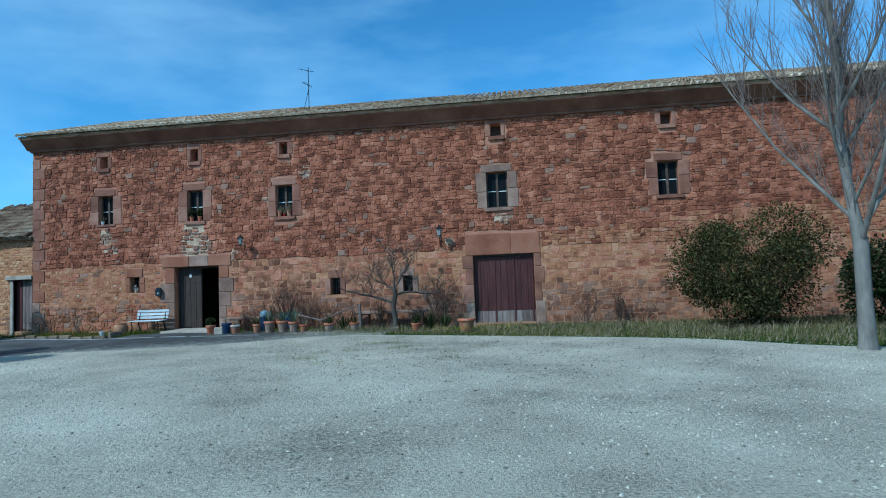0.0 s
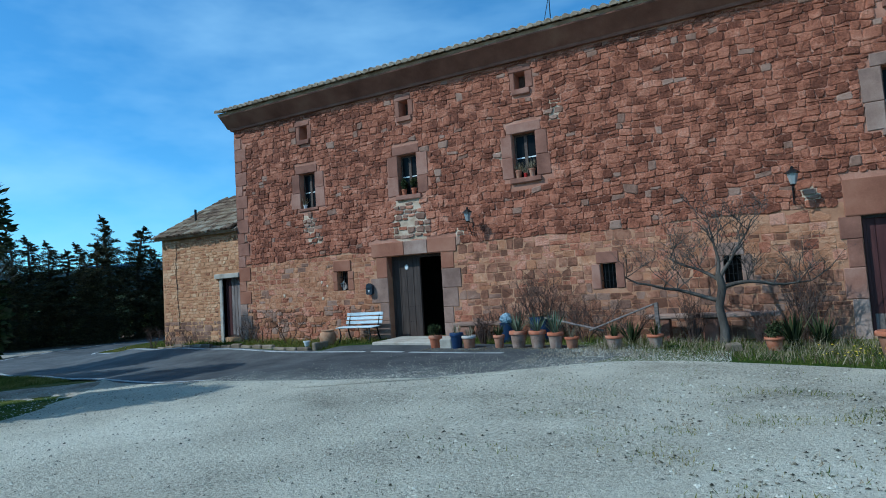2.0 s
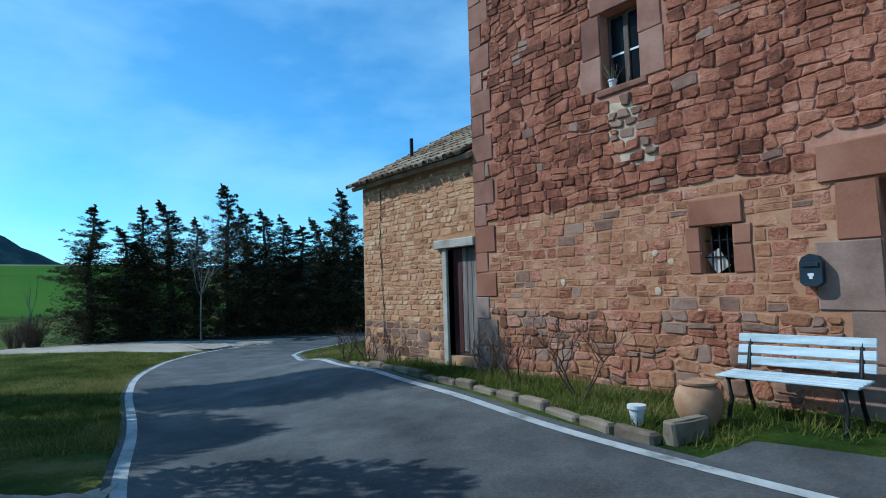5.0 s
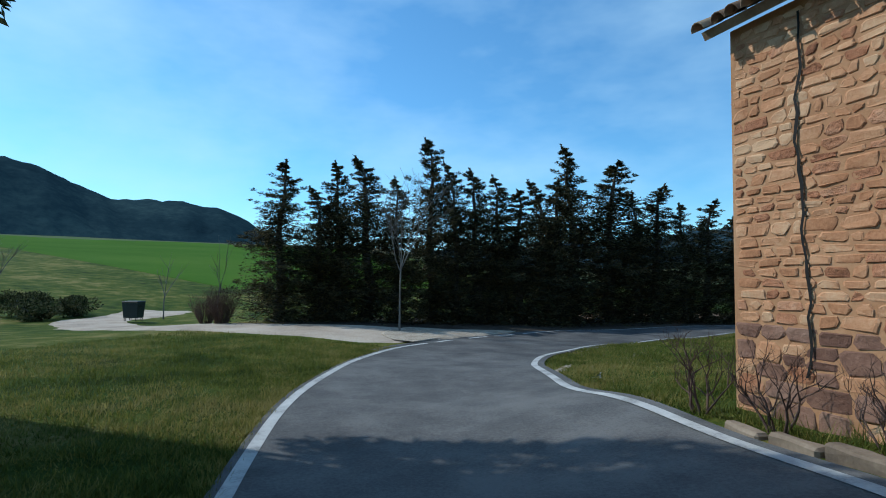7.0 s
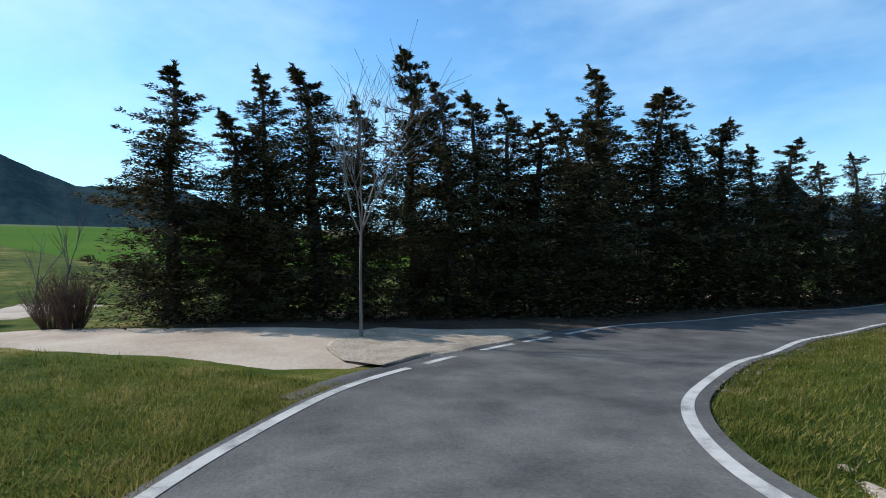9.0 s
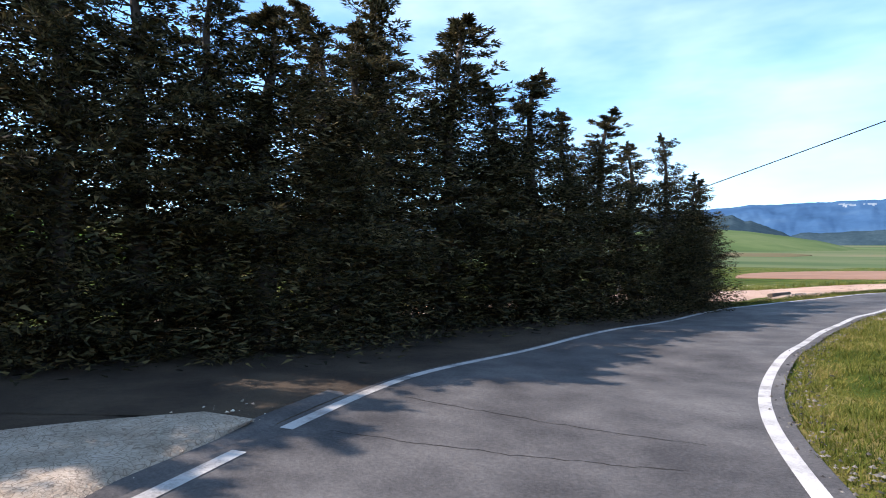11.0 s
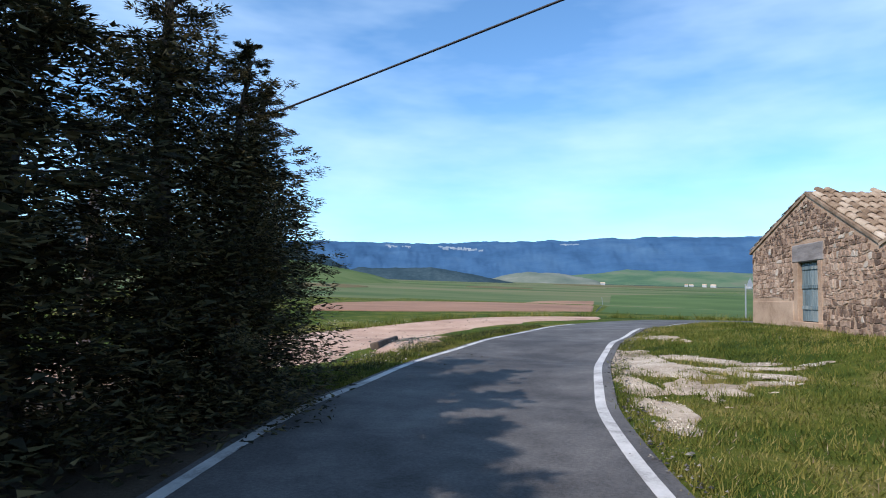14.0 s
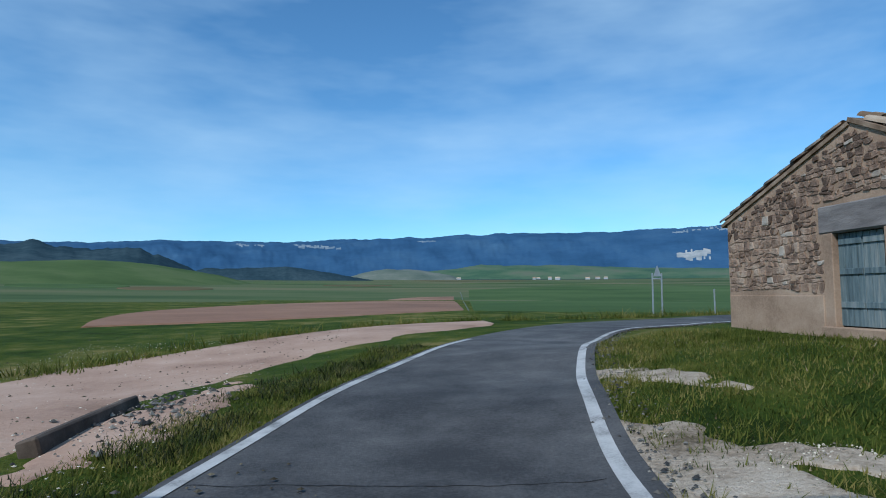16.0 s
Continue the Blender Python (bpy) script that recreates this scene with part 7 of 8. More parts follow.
def verge(points, lo, hi, n, seed, near, far, keep):
    """Clumped places beside a curve, from near to far metres to its left."""
    rng = np.random.default_rng(seed)
    c = along(points, 600)
    t = np.gradient(c, axis=0)
    t /= np.linalg.norm(t, axis=1)[:, None]
    nr = np.stack([-t[:, 1], t[:, 0]], 1)
    i = (rng.uniform(lo, hi, n) * 599).astype(int)
    d = near + (far - near) * rng.random(n) ** 1.5
    p = c[i] + nr[i] * d[:, None] + rng.normal(size=(n, 2)) * .05
    ok = np.array([keep(x, y) and noise.noise((x * .55, y * .55, 4)) + .45 * noise.noise((x * 2.1, y * 2.1, 8)) > -.8 for x, y in p])
    p = p[ok]
    return np.column_stack([p, lattice_height(p) + .0])


def clear_right(x, y):
    return not (x > -31.3 and y > 36) and not (x > -25.3 and y > 19.6) and not any(abs(x - p[0]) + abs(y - p[1]) < 5 and bareness(x, y, *p) < -.34 - .9 * noise.noise((x * 7, y * 7, 5)) for p in CHALKY)


def clear_left(x, y):
    return x < -20.5 and not (x < -35.2 and y > np.interp(x, [-47, -43.2, -39.8, -37.0, -35.2], [8.3, 10.9, 14.6, 17.5, 19.1]))


scatter_blades("grass", verge(RIGHT, share(RIGHT, -25.0, 19.0), share(RIGHT, -34, 53.2), 190000, 3, -.38, -8.0, clear_right), .03, .1, 5, M_BLADE, "short green spring grass on the road verge")
scatter_blades("grass", verge(LEFT, share(LEFT, -21, 14.3), share(LEFT, -35, 20.4), 120000, 7, .1, 8.0, clear_left), .03, .1, 6, M_BLADE, "short green spring grass on the road verge")
scatter_blades("grass", verge(LEFT, share(LEFT, -40.9, 42), share(LEFT, -37, 53.6), 26000, 9, .12, 1.3, lambda x, y: True), .03, .085, 8, M_BLADE, "tufty grass between the road and the dirt lane")
rng = np.random.default_rng(21)
yard = np.column_stack([rng.uniform(-8.3, 12, 22000), 12.0 + 7.8 * rng.random(22000) ** .9])
yard = yard[[noise.noise((x * .8, y * .8, 1)) > -.25 and (y > np.interp(x, [-8.4, -5, -1.5, 2.4, 5.6, 10], [16.2, 16.2, 15.2, 13.5, 11.9, 10.3]) + .25 * noise.noise((x * 1.5, 0, 2)) + max(0, (-5.5 - x) * .5)) for x, y in yard]]
scatter_blades("grass", np.column_stack([yard, lattice_height(yard)]), .05, .19, 22, M_BLADE, "green weeds and grass along the house wall")
bed = np.column_stack([rng.uniform(-25.2, -15.5, 14000), rng.uniform(17.9, 19.9, 14000)])
kx, ky = kc[:, 0], kc[:, 1]
bed = bed[bed[:, 1] > np.interp(bed[:, 0], kx, ky) + .1]
scatter_blades("grass", np.column_stack([bed, lattice_height(bed)]), .05, .2, 23, M_BLADE, "weeds and grass in the flower bed")
front_bed = np.column_stack([rng.uniform(-15.4, -8.0, 3000), rng.uniform(18.9, 19.9, 3000)])
front_bed = front_bed[(front_bed[:, 0] > -12.4) | (front_bed[:, 0] < -14.7)]
scatter_blades("grass", np.column_stack([front_bed, lattice_height(front_bed)]), .05, .2, 24, M_BLADE, "weeds at the foot of the house wall")


def pebbles(name, pts, r0, r1, seed, mat, label):
    """Loose stones, many and small, in one object."""
    rng = np.random.default_rng(seed)
    n = len(pts)
    unit = np.array([(1, 0, 0), (-1, 0, 0), (0, 1, 0), (0, -1, 0), (0, 0, .7)])
    tri = [(0, 2, 4), (2, 1, 4), (1, 3, 4), (3, 0, 4)]
    r = r0 + (r1 - r0) * rng.random(n) ** 3
    v = np.array(pts)[:, None, :] + unit[None] * r[:, None, None] * rng.uniform(.6, 1.3, (n, 5, 3)) + np.stack([0 * r, 0 * r, r * .3], 1)[:, None, :]
    f = (np.arange(n)[:, None, None] * 5 + np.array(tri)[None]).reshape(-1, 3)
    me = bpy.data.meshes.new(name)
    me.from_pydata(v.reshape(-1, 3).tolist(), [], f.tolist())
    me.materials.append(mat)
    return tagged(new(name, me), label, "gravel", kind="stuff")


gp = np.column_stack([rng.uniform(-19.3, 9, 50000), rng.uniform(1.5, 15.4, 50000)])
gp = gp[gp[:, 1] < np.interp(gp[:, 0], [-17, -14, -12, -9.3, -8, -6, -1.5, 2.4, 5.6, 10], [13.2, 13.5, 13.9, 14.6, 16.0, 16.2, 15.2, 13.5, 11.9, 10.3])]
pebbles("gravel", np.column_stack([gp, lattice_height(gp) + .04]), .005, .022, 31, M_STONES, "loose pale gravel stones strewn over the yard")
ep = np.concatenate([beside(RIGHT, -.42, 900)[300:800] + rng.normal(size=(500, 2)) * .13 for _ in range(8)])
pebbles("gravel", np.column_stack([ep, lattice_height(ep) + .03]), .006, .03, 32, M_ASPHALTBITS, "broken stone along the asphalt's edge")
ap = np.column_stack([rng.uniform(-15, -5.5, 190000), rng.uniform(11.5, 18, 190000)])
gone = ap[:, 1] - np.interp(ap[:, 0], [-15, -12, -9.2, -8.4, -6.4], [13.3, 13.6, 14.15, 15.2, 16.1])
ap = ap[(gone > -.3) & (rng.random(len(ap)) < .9 * np.exp(-np.maximum(0, gone) / np.interp(ap[:, 0], [-15, -11, -7], [.35, .85, 1.4]))) & (ap[:, 1] < 17.4)]
pebbles("gravel", np.column_stack([ap, lattice_height(ap) + .042]), .004, .012, 35, M_STONES, "fine gravel strewn over the end of the asphalt")
cp = np.column_stack([rng.uniform(-40.0, -36.6, 900), rng.uniform(20.0, 25, 900)])
cp = cp[(cp[:, 0] < np.interp(cp[:, 1], [20, 21.5, 23.5, 25.2], [-36.1, -37.1, -38.6, -39.6]))]
pebbles("gravel", np.column_stack([cp, lattice_height(cp) + .045]), .006, .026, 36, M_STONES, "broken pale stone at the mouth of the dirt track")
hp = np.concatenate([np.column_stack([rng.normal(p[0], .45 * (p[2] if abs(p[4]) < 45 else p[3]), 500), rng.normal(p[1], .45 * (p[3] if abs(p[4]) < 45 else p[2]), 500)]) for p in CHALKY])
hp = hp[[any(bareness(x, y, *p) < .2 for p in CHALKY) for x, y in hp]]
pebbles("gravel", np.column_stack([hp, lattice_height(hp) + .015]), .005, .018, 37, M_STONES, "loose chalk stones on the bare ground")
cl = np.column_stack([rng.uniform(-46, -39, 1500), rng.uniform(44, 60, 1500)])
cl = cl[[noise.noise((x * .8, y * .8, 31)) > -.1 for x, y in cl]]
pebbles("gravel", np.column_stack([cl, lattice_height(cl) + .045]), .01, .035, 43, M_CLOD, "dark clods of earth on the dirt lane")
fade = np.column_stack([rng.normal(-7.9, .55, 16000), rng.normal(17.2, .6, 16000)])[:6500]
pebbles("gravel", np.column_stack([fade[:3500], lattice_height(fade[:3500]) + .03]), .005, .02, 51, M_STONES, "pale grit where the asphalt runs out into the weeds")
pebbles("gravel", np.column_stack([fade[3500:], lattice_height(fade[3500:]) + .03]), .006, .02, 52, M_ASPHALTBITS, "crumbs of asphalt where the paving runs out")
edge = np.column_stack([rng.uniform(-9.2, -6.8, 3000), rng.uniform(15.6, 18.2, 3000)])
edge = edge[[noise.noise((x * 1.4, y * 1.4, 33)) > -.1 for x, y in edge]]
scatter_blades("grass", np.column_stack([edge, lattice_height(edge) + .03]), .015, .045, 44, M_STRAW, "dry trampled grass at the asphalt's end")
lp = np.column_stack([rng.uniform(-45.6, -40.5, 3000), rng.uniform(45, 58, 3000)])
pebbles("gravel", np.column_stack([lp, lattice_height(lp) + .04]), .006, .022, 33, M_STONES, "small stones on the dirt lane")
bank = np.concatenate([along([(-45.9, 45.5), (-45.8, 48), (-45.4, 51.3), (-44.0, 54.9), (-41.2, 58.6), (-37.7, 61.7), (-33.5, 62.9), (-26.5, 63.2), (-18, 65.2)], 900) + np.random.default_rng(60 + k).normal(size=(900, 2)) * .33 for k in range(11)])
bank = bank[[noise.noise((x * .9, y * .9, 41)) + .4 * noise.noise((x * 3, y * 3, 43)) > -.12 for x, y in bank]]
scatter_blades("grass", np.column_stack([bank, lattice_height(bank)]), .08, .34, 53, M_BLADE, "rough weeds along the far edge of the lane and road", .012)
dull = verge(LEFT, share(LEFT, -40.9, 42), share(LEFT, -37, 53.6), 9000, 59, .35, 1.5, lambda x, y: noise.noise((x * 1.3, y * 1.3, 17)) > -.05)
scatter_blades("grass", dull, .05, .16, 57, M_LEAF, "dull weeds between the road and the dirt lane")
dry = verge(RIGHT, share(RIGHT, -26.0, 19.1), share(RIGHT, -34, 53.2), 8000, 58, -.4, -7.0, lambda x, y: clear_right(x, y) and noise.noise((x * .45, y * .45, 29)) > .02)
scatter_blades("grass", dry, .02, .07, 55, M_STRAW, "yellowed grass among the green of the verge")
rb = np.column_stack([rng.normal(-41.1, .35, 320), rng.normal(48.9, .9, 320)])
pebbles("gravel", np.column_stack([rb, lattice_height(rb) + .02]), .012, .06, 54, M_ASPHALTBITS, "rubble and broken stone beside the concrete slab")
M_YELLOW = material("yellow_petals", [(0.55, 0.38, 0.02), (0.7, 0.52, 0.04)], 5, 20, 0.7, 0)
dp = np.column_stack([rng.normal(-4.8, 1.9, 11000), rng.normal(11.8, 1.8, 11000)])
dp = dp[[noise.noise((x * .9, y * 1.6, 3)) + .5 * noise.noise((x * 3, y * 5, 7)) > .12 for x, y in dp]]
scatter_blades("grass", np.column_stack([dp, lattice_height(dp) + .035]), .02, .06, 41, M_BLADE, "thin tufts of weeds in the gravel yard")
dq = np.column_stack([rng.normal(-4.4, 2.2, 9000), rng.normal(12.0, 2.0, 9000)])
dq = dq[[noise.noise((x * .9, y * 1.6, 23)) + .5 * noise.noise((x * 3, y * 5, 27)) > .05 and y < 14.8 for x, y in dq]]
scatter_blades("grass", np.column_stack([dq, lattice_height(dq) + .035]), .015, .045, 45, M_STRAW, "dry yellow tufts in the gravel yard")
dy = np.column_stack([rng.uniform(-8.3, 12, 24000), rng.uniform(12, 19.7, 24000)])
dy = dy[[y > np.interp(x, [-8.4, -5, -1.5, 2.4, 5.6, 10], [16.2, 16.2, 15.2, 13.5, 11.9, 10.3]) + .2 for x, y in dy]]
scatter_blades("grass", np.column_stack([dy, lattice_height(dy)]), .06, .26, 46, M_STRAW, "dry stalks among the weeds along the house wall")
dk = np.column_stack([rng.normal(-3.5, 3.0, 3600), rng.normal(11, 2.5, 3600)])
dk = dk[[noise.noise((x * .7, y * 1.2, 13)) > -.05 and y < 14.6 for x, y in dk]]
pebbles("gravel", np.column_stack([dk, lattice_height(dk) + .045]), .008, .024, 42, M_CLOD, "dark clods and stones in the gravel yard")
lt = np.column_stack([rng.uniform(-12.3, -8.0, 1500), rng.normal(17.75, .2, 1500)])
scatter_blades("grass", np.column_stack([lt, lattice_height(lt) + .03]), .008, .03, 47, M_STRAW, "dry leaves and straw blown against the pots")
pebbles("gravel", np.column_stack([lt[::2], lattice_height(lt[::2]) + .03]), .006, .022, 48, M_CLOD, "crumbs of earth strewn before the pots")
fp = np.column_stack([rng.uniform(-4.2, -1.0, 160), rng.uniform(16.0, 17.2, 160)])
pebbles("yellow_flowers", np.column_stack([fp, lattice_height(fp) + rng.uniform(.1, .24, 160)]), .012, .022, 34, M_YELLOW, "small yellow flowers in the weeds by the cart door")

# ---- stones of the walls, laid last ----
def courses(u0, u1, v0, v1, blocked, rnd, tall=(0.11, 0.24), wide=(0.11, 0.3), wob=0.075, gap=0.005, rag=1.0):
    """Outlines of rubble stones in wavy courses over a wall; blocked(u, v) keeps them out of openings and dressed blocks."""
    out, v, k = [], v0, 0

    def wave(level, u):
        return level + wob * noise.noise((u * 1.1, level * 5.3, 2.0)) + 0.5 * wob * noise.noise((u * 4.0, level * 7.7, 5.0))
    while v < v1 - 0.05:
        h = min(rnd.uniform(*tall), v1 - v)
        if v1 - v - h < tall[0] * .8:
            h = v1 - v
        u = u0 - rnd.uniform(0, .2)
        while u < u1:
            w = rnd.uniform(*wide) * (0.75 + 0.5 * h / tall[1])
            a, b = max(u, u0), min(u + w, u1)
            u += w
            if b - a < 0.07:
                continue
            rows = [(0.0, 1.0)]
            if h > 0.16 and rnd.random() < .35:
                c = rnd.uniform(.4, .6)
                rows = [(0.0, c), (c, 1.0)]
            for lo, hi in rows:
                sl = [rag * rnd.uniform(-.055, .055) for _ in range(2)]
                pts = []
                za, zb = lambda q: wave(v, q) * (1 - lo) + wave(v + h, q) * lo, lambda q: wave(v, q) * (1 - hi) + wave(v + h, q) * hi
                cv = v + h * (lo + hi) / 2
                while b - a > .09 and blocked(a + .02, cv):
                    a += .02
                while b - a > .09 and blocked(b - .02, cv):
                    b -= .02
                cu = (a + b) / 2
                if b - a < .09 or blocked(a + .02, cv) or blocked(b - .02, cv) or blocked(cu, cv + h * (hi - lo) * .35) or blocked(cu, cv - h * (hi - lo) * .35):
                    continue
                ch = min(.06, (b - a) * .22, h * (hi - lo) * .27) * rnd.uniform(.5, 1) * (.25 + .75 * rag)
                e0, e1 = a + gap, b - gap
                for (q, edge, dq, dz) in ((e0 + ch, 0, 0, 0), (e1 - ch, 0, 0, 0), (e1, 0, 0, 1), (e1, 1, 0, -1), (e1 - ch, 1, 0, 0), (e0 + ch, 1, 0, 0), (e0, 1, 0, -1), (e0, 0, 0, 1)):
                    z = (za if edge == 0 else zb)(q) + (gap if edge == 0 else -gap) + dz * ch * rnd.uniform(.6, 1.5)
                    s = sl[0] if q < cu else sl[1]
                    q += s * ((z - cv) / max(h, .1)) + rag * rnd.uniform(-.014, .014)
                    pts.append((q, z + rag * rnd.uniform(-.009, .009)))
                out.append((pts, cu, cv))
        v += h
        k += 1
    return out


def stone_shape(pts, cu, cv, rnd, proud, place):
    """Vertices and faces of one stone standing proud of its bed; place(u, v, out) puts a point into the world."""
    verts, faces, n = [], [], len(pts)
    p = proud * rnd.uniform(.5, 1.4)
    tu, tv = rnd.uniform(-.05, .05), rnd.uniform(-.06, .06)
    for f, o in ((1.0, 0.0), (0.97, p * .62), (0.8, p)):
        for u, v in pts:
            uu, vv = cu + (u - cu) * f, cv + (v - cv) * f
            verts.append(place(uu, vv, o + (tu * (u - cu) + tv * (v - cv) if o else 0) + (rnd.uniform(-.004, .004) if o else 0)))
    for r in range(2):
        for i in range(n):
            j = (i + 1) % n
            faces.append((r * n + i, r * n + j, (r + 1) * n + j, (r + 1) * n + i))
    faces.append(tuple(range(2 * n, 3 * n)))
    return verts, faces


def lay(stones, parent, place, pick_mat, single, seed, proud=0.022, limit=300, bare=lambda u, v: False):
    """Stones that single() picks become parts of their own; the rest are joined, one mesh for each material."""
    rnd, joined, count = random.Random(seed), {}, 0
    for pts, cu, cv in stones:
        set_in = bare(cu, cv)
        if set_in and rnd.random() < .16:
            continue
        if set_in:
            pts = [(cu + (u - cu) * .93, cv + (v - cv) * .8) for u, v in pts]
        m = pick_mat(cu, cv, rnd)
        vs, fs = stone_shape(pts, cu, cv, rnd, proud * (1.5 if set_in else 1), place)
        if single(cu, cv) and count < limit:
            count += 1
            ob = new("stone", mesh_of("stone", vs, fs, m, True))
            ob.parent = parent
        else:
            gv, gf = joined.setdefault(m.name, ([], [], m))[:2]
            k = len(gv)
            gv.extend(vs)
            gf.extend(tuple(i + k for i in f) for f in fs)
    for gv, gf, m in joined.values():
        ob = new("stonework", mesh_of("stonework", gv, gf, m, True))
        ob.parent = parent
        ob["kind"] = "stuff"


M_ST_RED = material("red_sandstone", [(0.15, 0.049, 0.026), (0.32, 0.112, 0.06), (0.43, 0.17, 0.097), (0.54, 0.265, 0.17)], 2.2, 16.0, 0.92, 1.0, 0.04, vary=0.4, island=0.42, fine_mix=0.95)
M_ST_GREY = material("grey_pink_sandstone", [(0.15, 0.075, 0.05), (0.25, 0.135, 0.09), (0.34, 0.205, 0.145)], 2.2, 16.0, 0.92, 0.8, 0.025, vary=0.5, island=0.5, fine_mix=0.75)
M_ST_TAN = material("tan_sandstone", [(0.18, 0.074, 0.036), (0.33, 0.138, 0.068), (0.43, 0.196, 0.1), (0.52, 0.28, 0.16)], 2.2, 16.0, 0.92, 0.9, 0.035, vary=0.35, island=0.4, fine_mix=0.75)
M_ST_YEL = material("ochre_sandstone", [(0.27, 0.12, 0.055), (0.43, 0.2, 0.095), (0.53, 0.28, 0.145), (0.6, 0.38, 0.22)], 2.0, 30.0, 0.92, 0.6, 0.012, vary=0.4, island=0.4, fine_mix=0.75)
M_ST_BRN = material("brown_sandstone", [(0.14, 0.06, 0.034), (0.27, 0.115, 0.065), (0.37, 0.175, 0.102), (0.45, 0.25, 0.16)], 2.2, 16.0, 0.92, 0.8, 0.025, vary=0.4, island=0.4, fine_mix=0.75)
M_ST_HUT = material("brown_field_stone", [(0.1, 0.066, 0.047), (0.2, 0.135, 0.096), (0.3, 0.21, 0.15), (0.4, 0.305, 0.225)], 2.5, 16.0, 0.93, 0.9, 0.03, vary=.5, island=0.65, fine_mix=0.75)


M_ST_PALE = material("pale_field_stone", [(0.24, 0.2, 0.16), (0.36, 0.31, 0.25), (0.45, 0.4, 0.34)], 2.5, 16.0, 0.93, 0.8, 0.02, island=0.5)


def front_blocked(u, v):
    for a, b, c, d in holes:
        if a - .02 < u < b + .02 and c - .02 < v < d + .02:
            return True
    return any(a - .012 < u < b + .012 and c - .012 < v < d + .012 for a, b, c, d in DRESSED)


def front_mat(u, v, rnd):
    edge = 2.62 + 0.3 * noise.noise((u * .45, 1, 0)) + 0.25 * noise.noise((u * 1.7, v * 2, 4)) + (0.0 if u < -6 else 0.085 * (u + 6))
    t = rnd.random()
    if limed(u, v):
        return M_ST_GREY if t < .75 else M_ST_RED
    if v > edge:
        return M_ST_RED if t < .965 else M_ST_GREY
    if v < 1.15 + 0.25 * noise.noise((u * .4, 7, 0)) and u < -12:
        return M_ST_RED if t < .4 else (M_ST_GREY if t < .7 else M_ST_TAN)
    if u > -12.6:
        if v < 1.35 + .3 * noise.noise((u * .5, 3, 2)):
            return M_ST_BRN if t < .7 else M_ST_GREY
        if u > -5.5 + rnd.uniform(-1.5, 1.5):
            return M_ST_TAN if t < .6 else (M_ST_RED if t < .9 else M_ST_BRN)
        return M_ST_BRN if t < .52 else (M_ST_RED if t < .8 else M_ST_TAN)
    return M_ST_TAN if t < .72 else (M_ST_RED if t < .95 else M_ST_GREY)


def limed(u, v):
    return any(((u - (a + b) / 2) / (b - a)) ** 2 + ((v - (c + d) / 2) / (d - c)) ** 2 < .3 for a, b, c, d in PATCHES)


front = courses(HOUSE[0] + 0.02, HOUSE[1] - 0.02, 2.72, 7.49, front_blocked, random.Random(5), (0.11, 0.23), (0.12, 0.3), 0.1, 0.0025, 0.75)
foot = courses(HOUSE[0] + 0.02, -12.6, -0.35, 1.12, front_blocked, random.Random(55), (.1, .24), (.1, .36))
tan = courses(HOUSE[0] + 0.02, -12.6, 1.13, 2.71, front_blocked, random.Random(56), (.11, .19), (.13, .34), .02, .008, .3)
ashlar = courses(-12.59, HOUSE[1] - 0.02, -0.35, 2.71, front_blocked, random.Random(57), (.14, .26), (.15, .36), .025, .0065, .25)
lay(front, farmhouse, lambda u, v, o: (u, FY + 0.03 - o, v), front_mat, lambda u, v: -15.6 < u < -12.6 and v < 4.2, 6, 0.027, 120, limed)
lay(foot, farmhouse, lambda u, v, o: (u, FY + 0.03 - o, v), front_mat, lambda u, v: u > -18 and v > 0.1, 63, 0.024, 80)
lay(tan, farmhouse, lambda u, v, o: (u, FY + 0.03 - o, v), front_mat, lambda u, v: u > -18, 61, 0.007, 100)
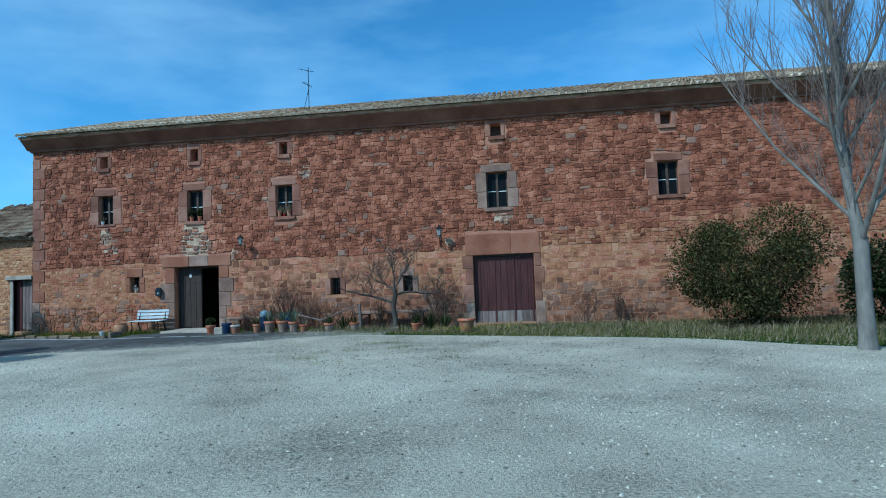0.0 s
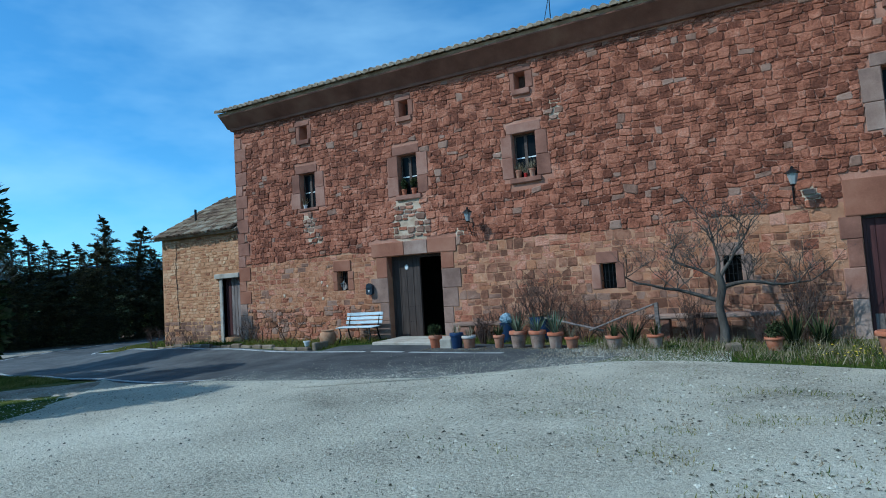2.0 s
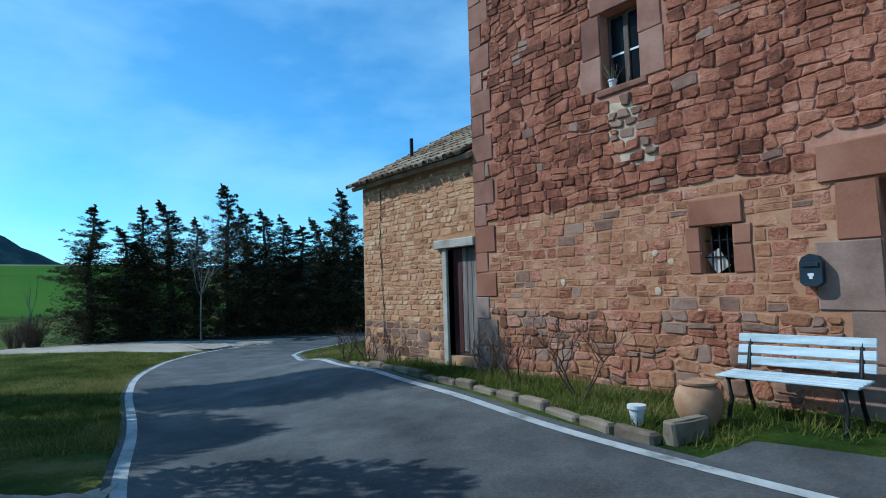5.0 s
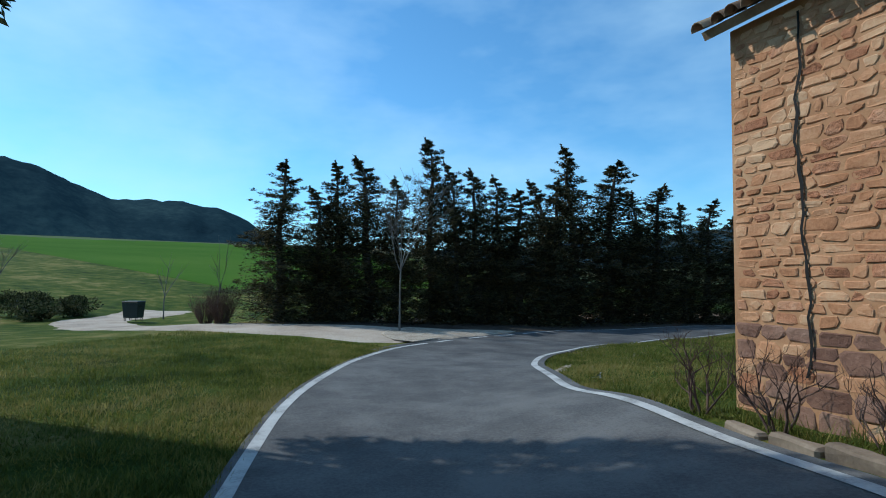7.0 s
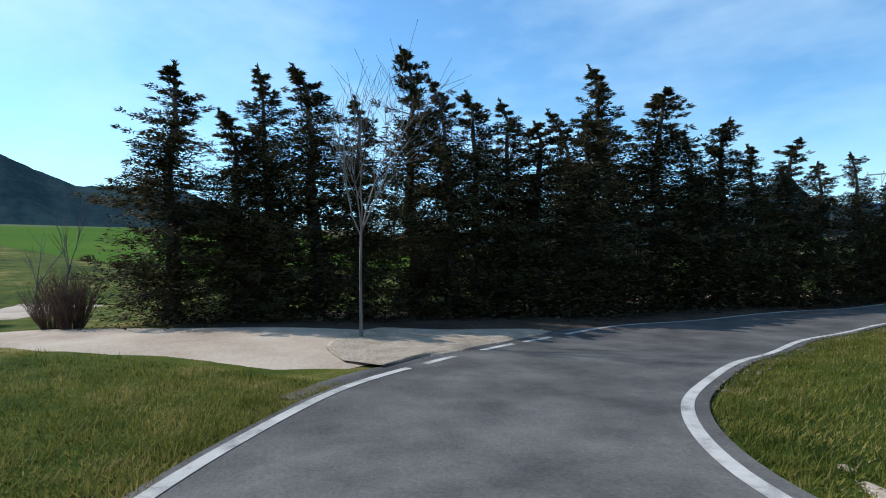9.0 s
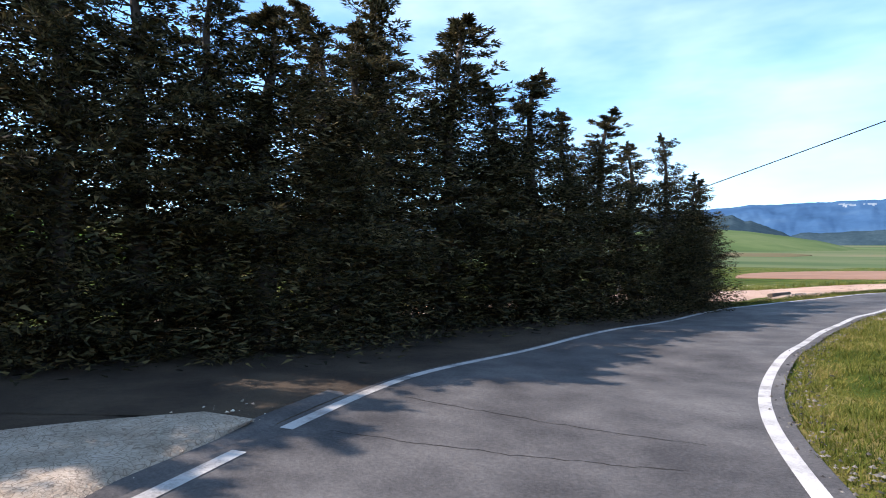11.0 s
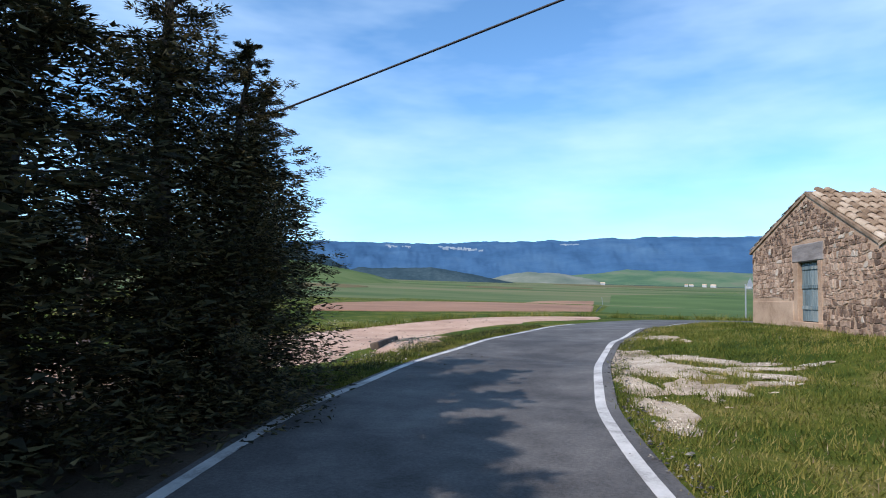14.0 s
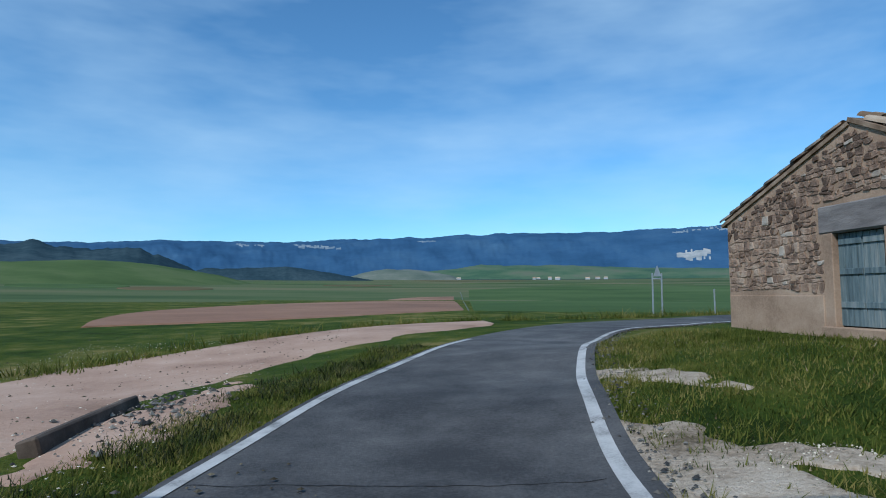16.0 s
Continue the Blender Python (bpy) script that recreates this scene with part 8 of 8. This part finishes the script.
lay(ashlar, farmhouse, lambda u, v, o: (u, FY + 0.03 - o, v), front_mat, lambda u, v: False, 62, 0.008)
side = courses(FY + 0.1, FY + 10.9, 3.6, 7.49, lambda u, v: False, random.Random(8))
lay(side, farmhouse, lambda u, v, o: (HOUSE[0] - o, u, v), front_mat, lambda u, v: False, 9)


def store_blocked(u, v):
    a, b, c, d = STORE_DOOR
    return (a - .17 < u < b + .02 and c - .3 < v < d + .0) or (a - .32 < u < b + .05 and d - .01 < v < d + .19)


low = courses(STORE[0] + 0.02, STORE[1] - 0.02, 0.66, 3.9, store_blocked, random.Random(15), (0.08, 0.15), (0.1, 0.3), 0.03, 0.013)
low += courses(STORE[0] + 0.02, STORE[1] - 0.02, -0.35, 0.65, store_blocked, random.Random(17), (0.14, 0.24), (0.16, 0.42), 0.03, 0.008)
lay(low, store, lambda u, v, o: (u, FY + 0.08 - o, v), lambda u, v, r: M_ST_GREY if (v < .75 and r.random() < .7) else (M_ST_YEL if r.random() < .85 else M_ST_TAN), lambda u, v: u > -24 and v < 2.6, 16, 0.01)
west = courses(FY + 0.1, FY + 7.4, -0.3, 3.7, lambda u, v: False, random.Random(18), (0.13, 0.24), (0.18, 0.45))
lay(west, store, lambda u, v, o: (STORE[0] - o, u, v), lambda u, v, r: M_ST_YEL if r.random() < .7 else M_ST_GREY, lambda u, v: False, 19, 0.022)


def hut_blocked(u, v):
    if u > -3.2:
        line_z = 3.38 - (u * .37 if u > 0 else -u * .5)
        if -0.8 < u < 0.72 and v < 1.68 or -0.9 < u < 0.82 and 1.63 < v < 2.16 or v < 0.62 and u > 0.72:
            return True
    else:
        line_z = 3.52 - abs(u + 8.2) * .346
        if -6.3 < u < -4.25 and v < 1.9:
            return True
    return v > line_z - .04


hs = courses(-12.75, 3.48, -0.2, 3.55, hut_blocked, random.Random(25), (0.075, 0.155), (0.06, 0.2), 0.09, 0.005)
lay(hs, hut, lambda u, v, o: (-o, u, v), lambda u, v, r: M_ST_PALE if r.random() < .035 else M_ST_HUT, lambda u, v: u > -3 and v > 0.6, 26, 0.018)
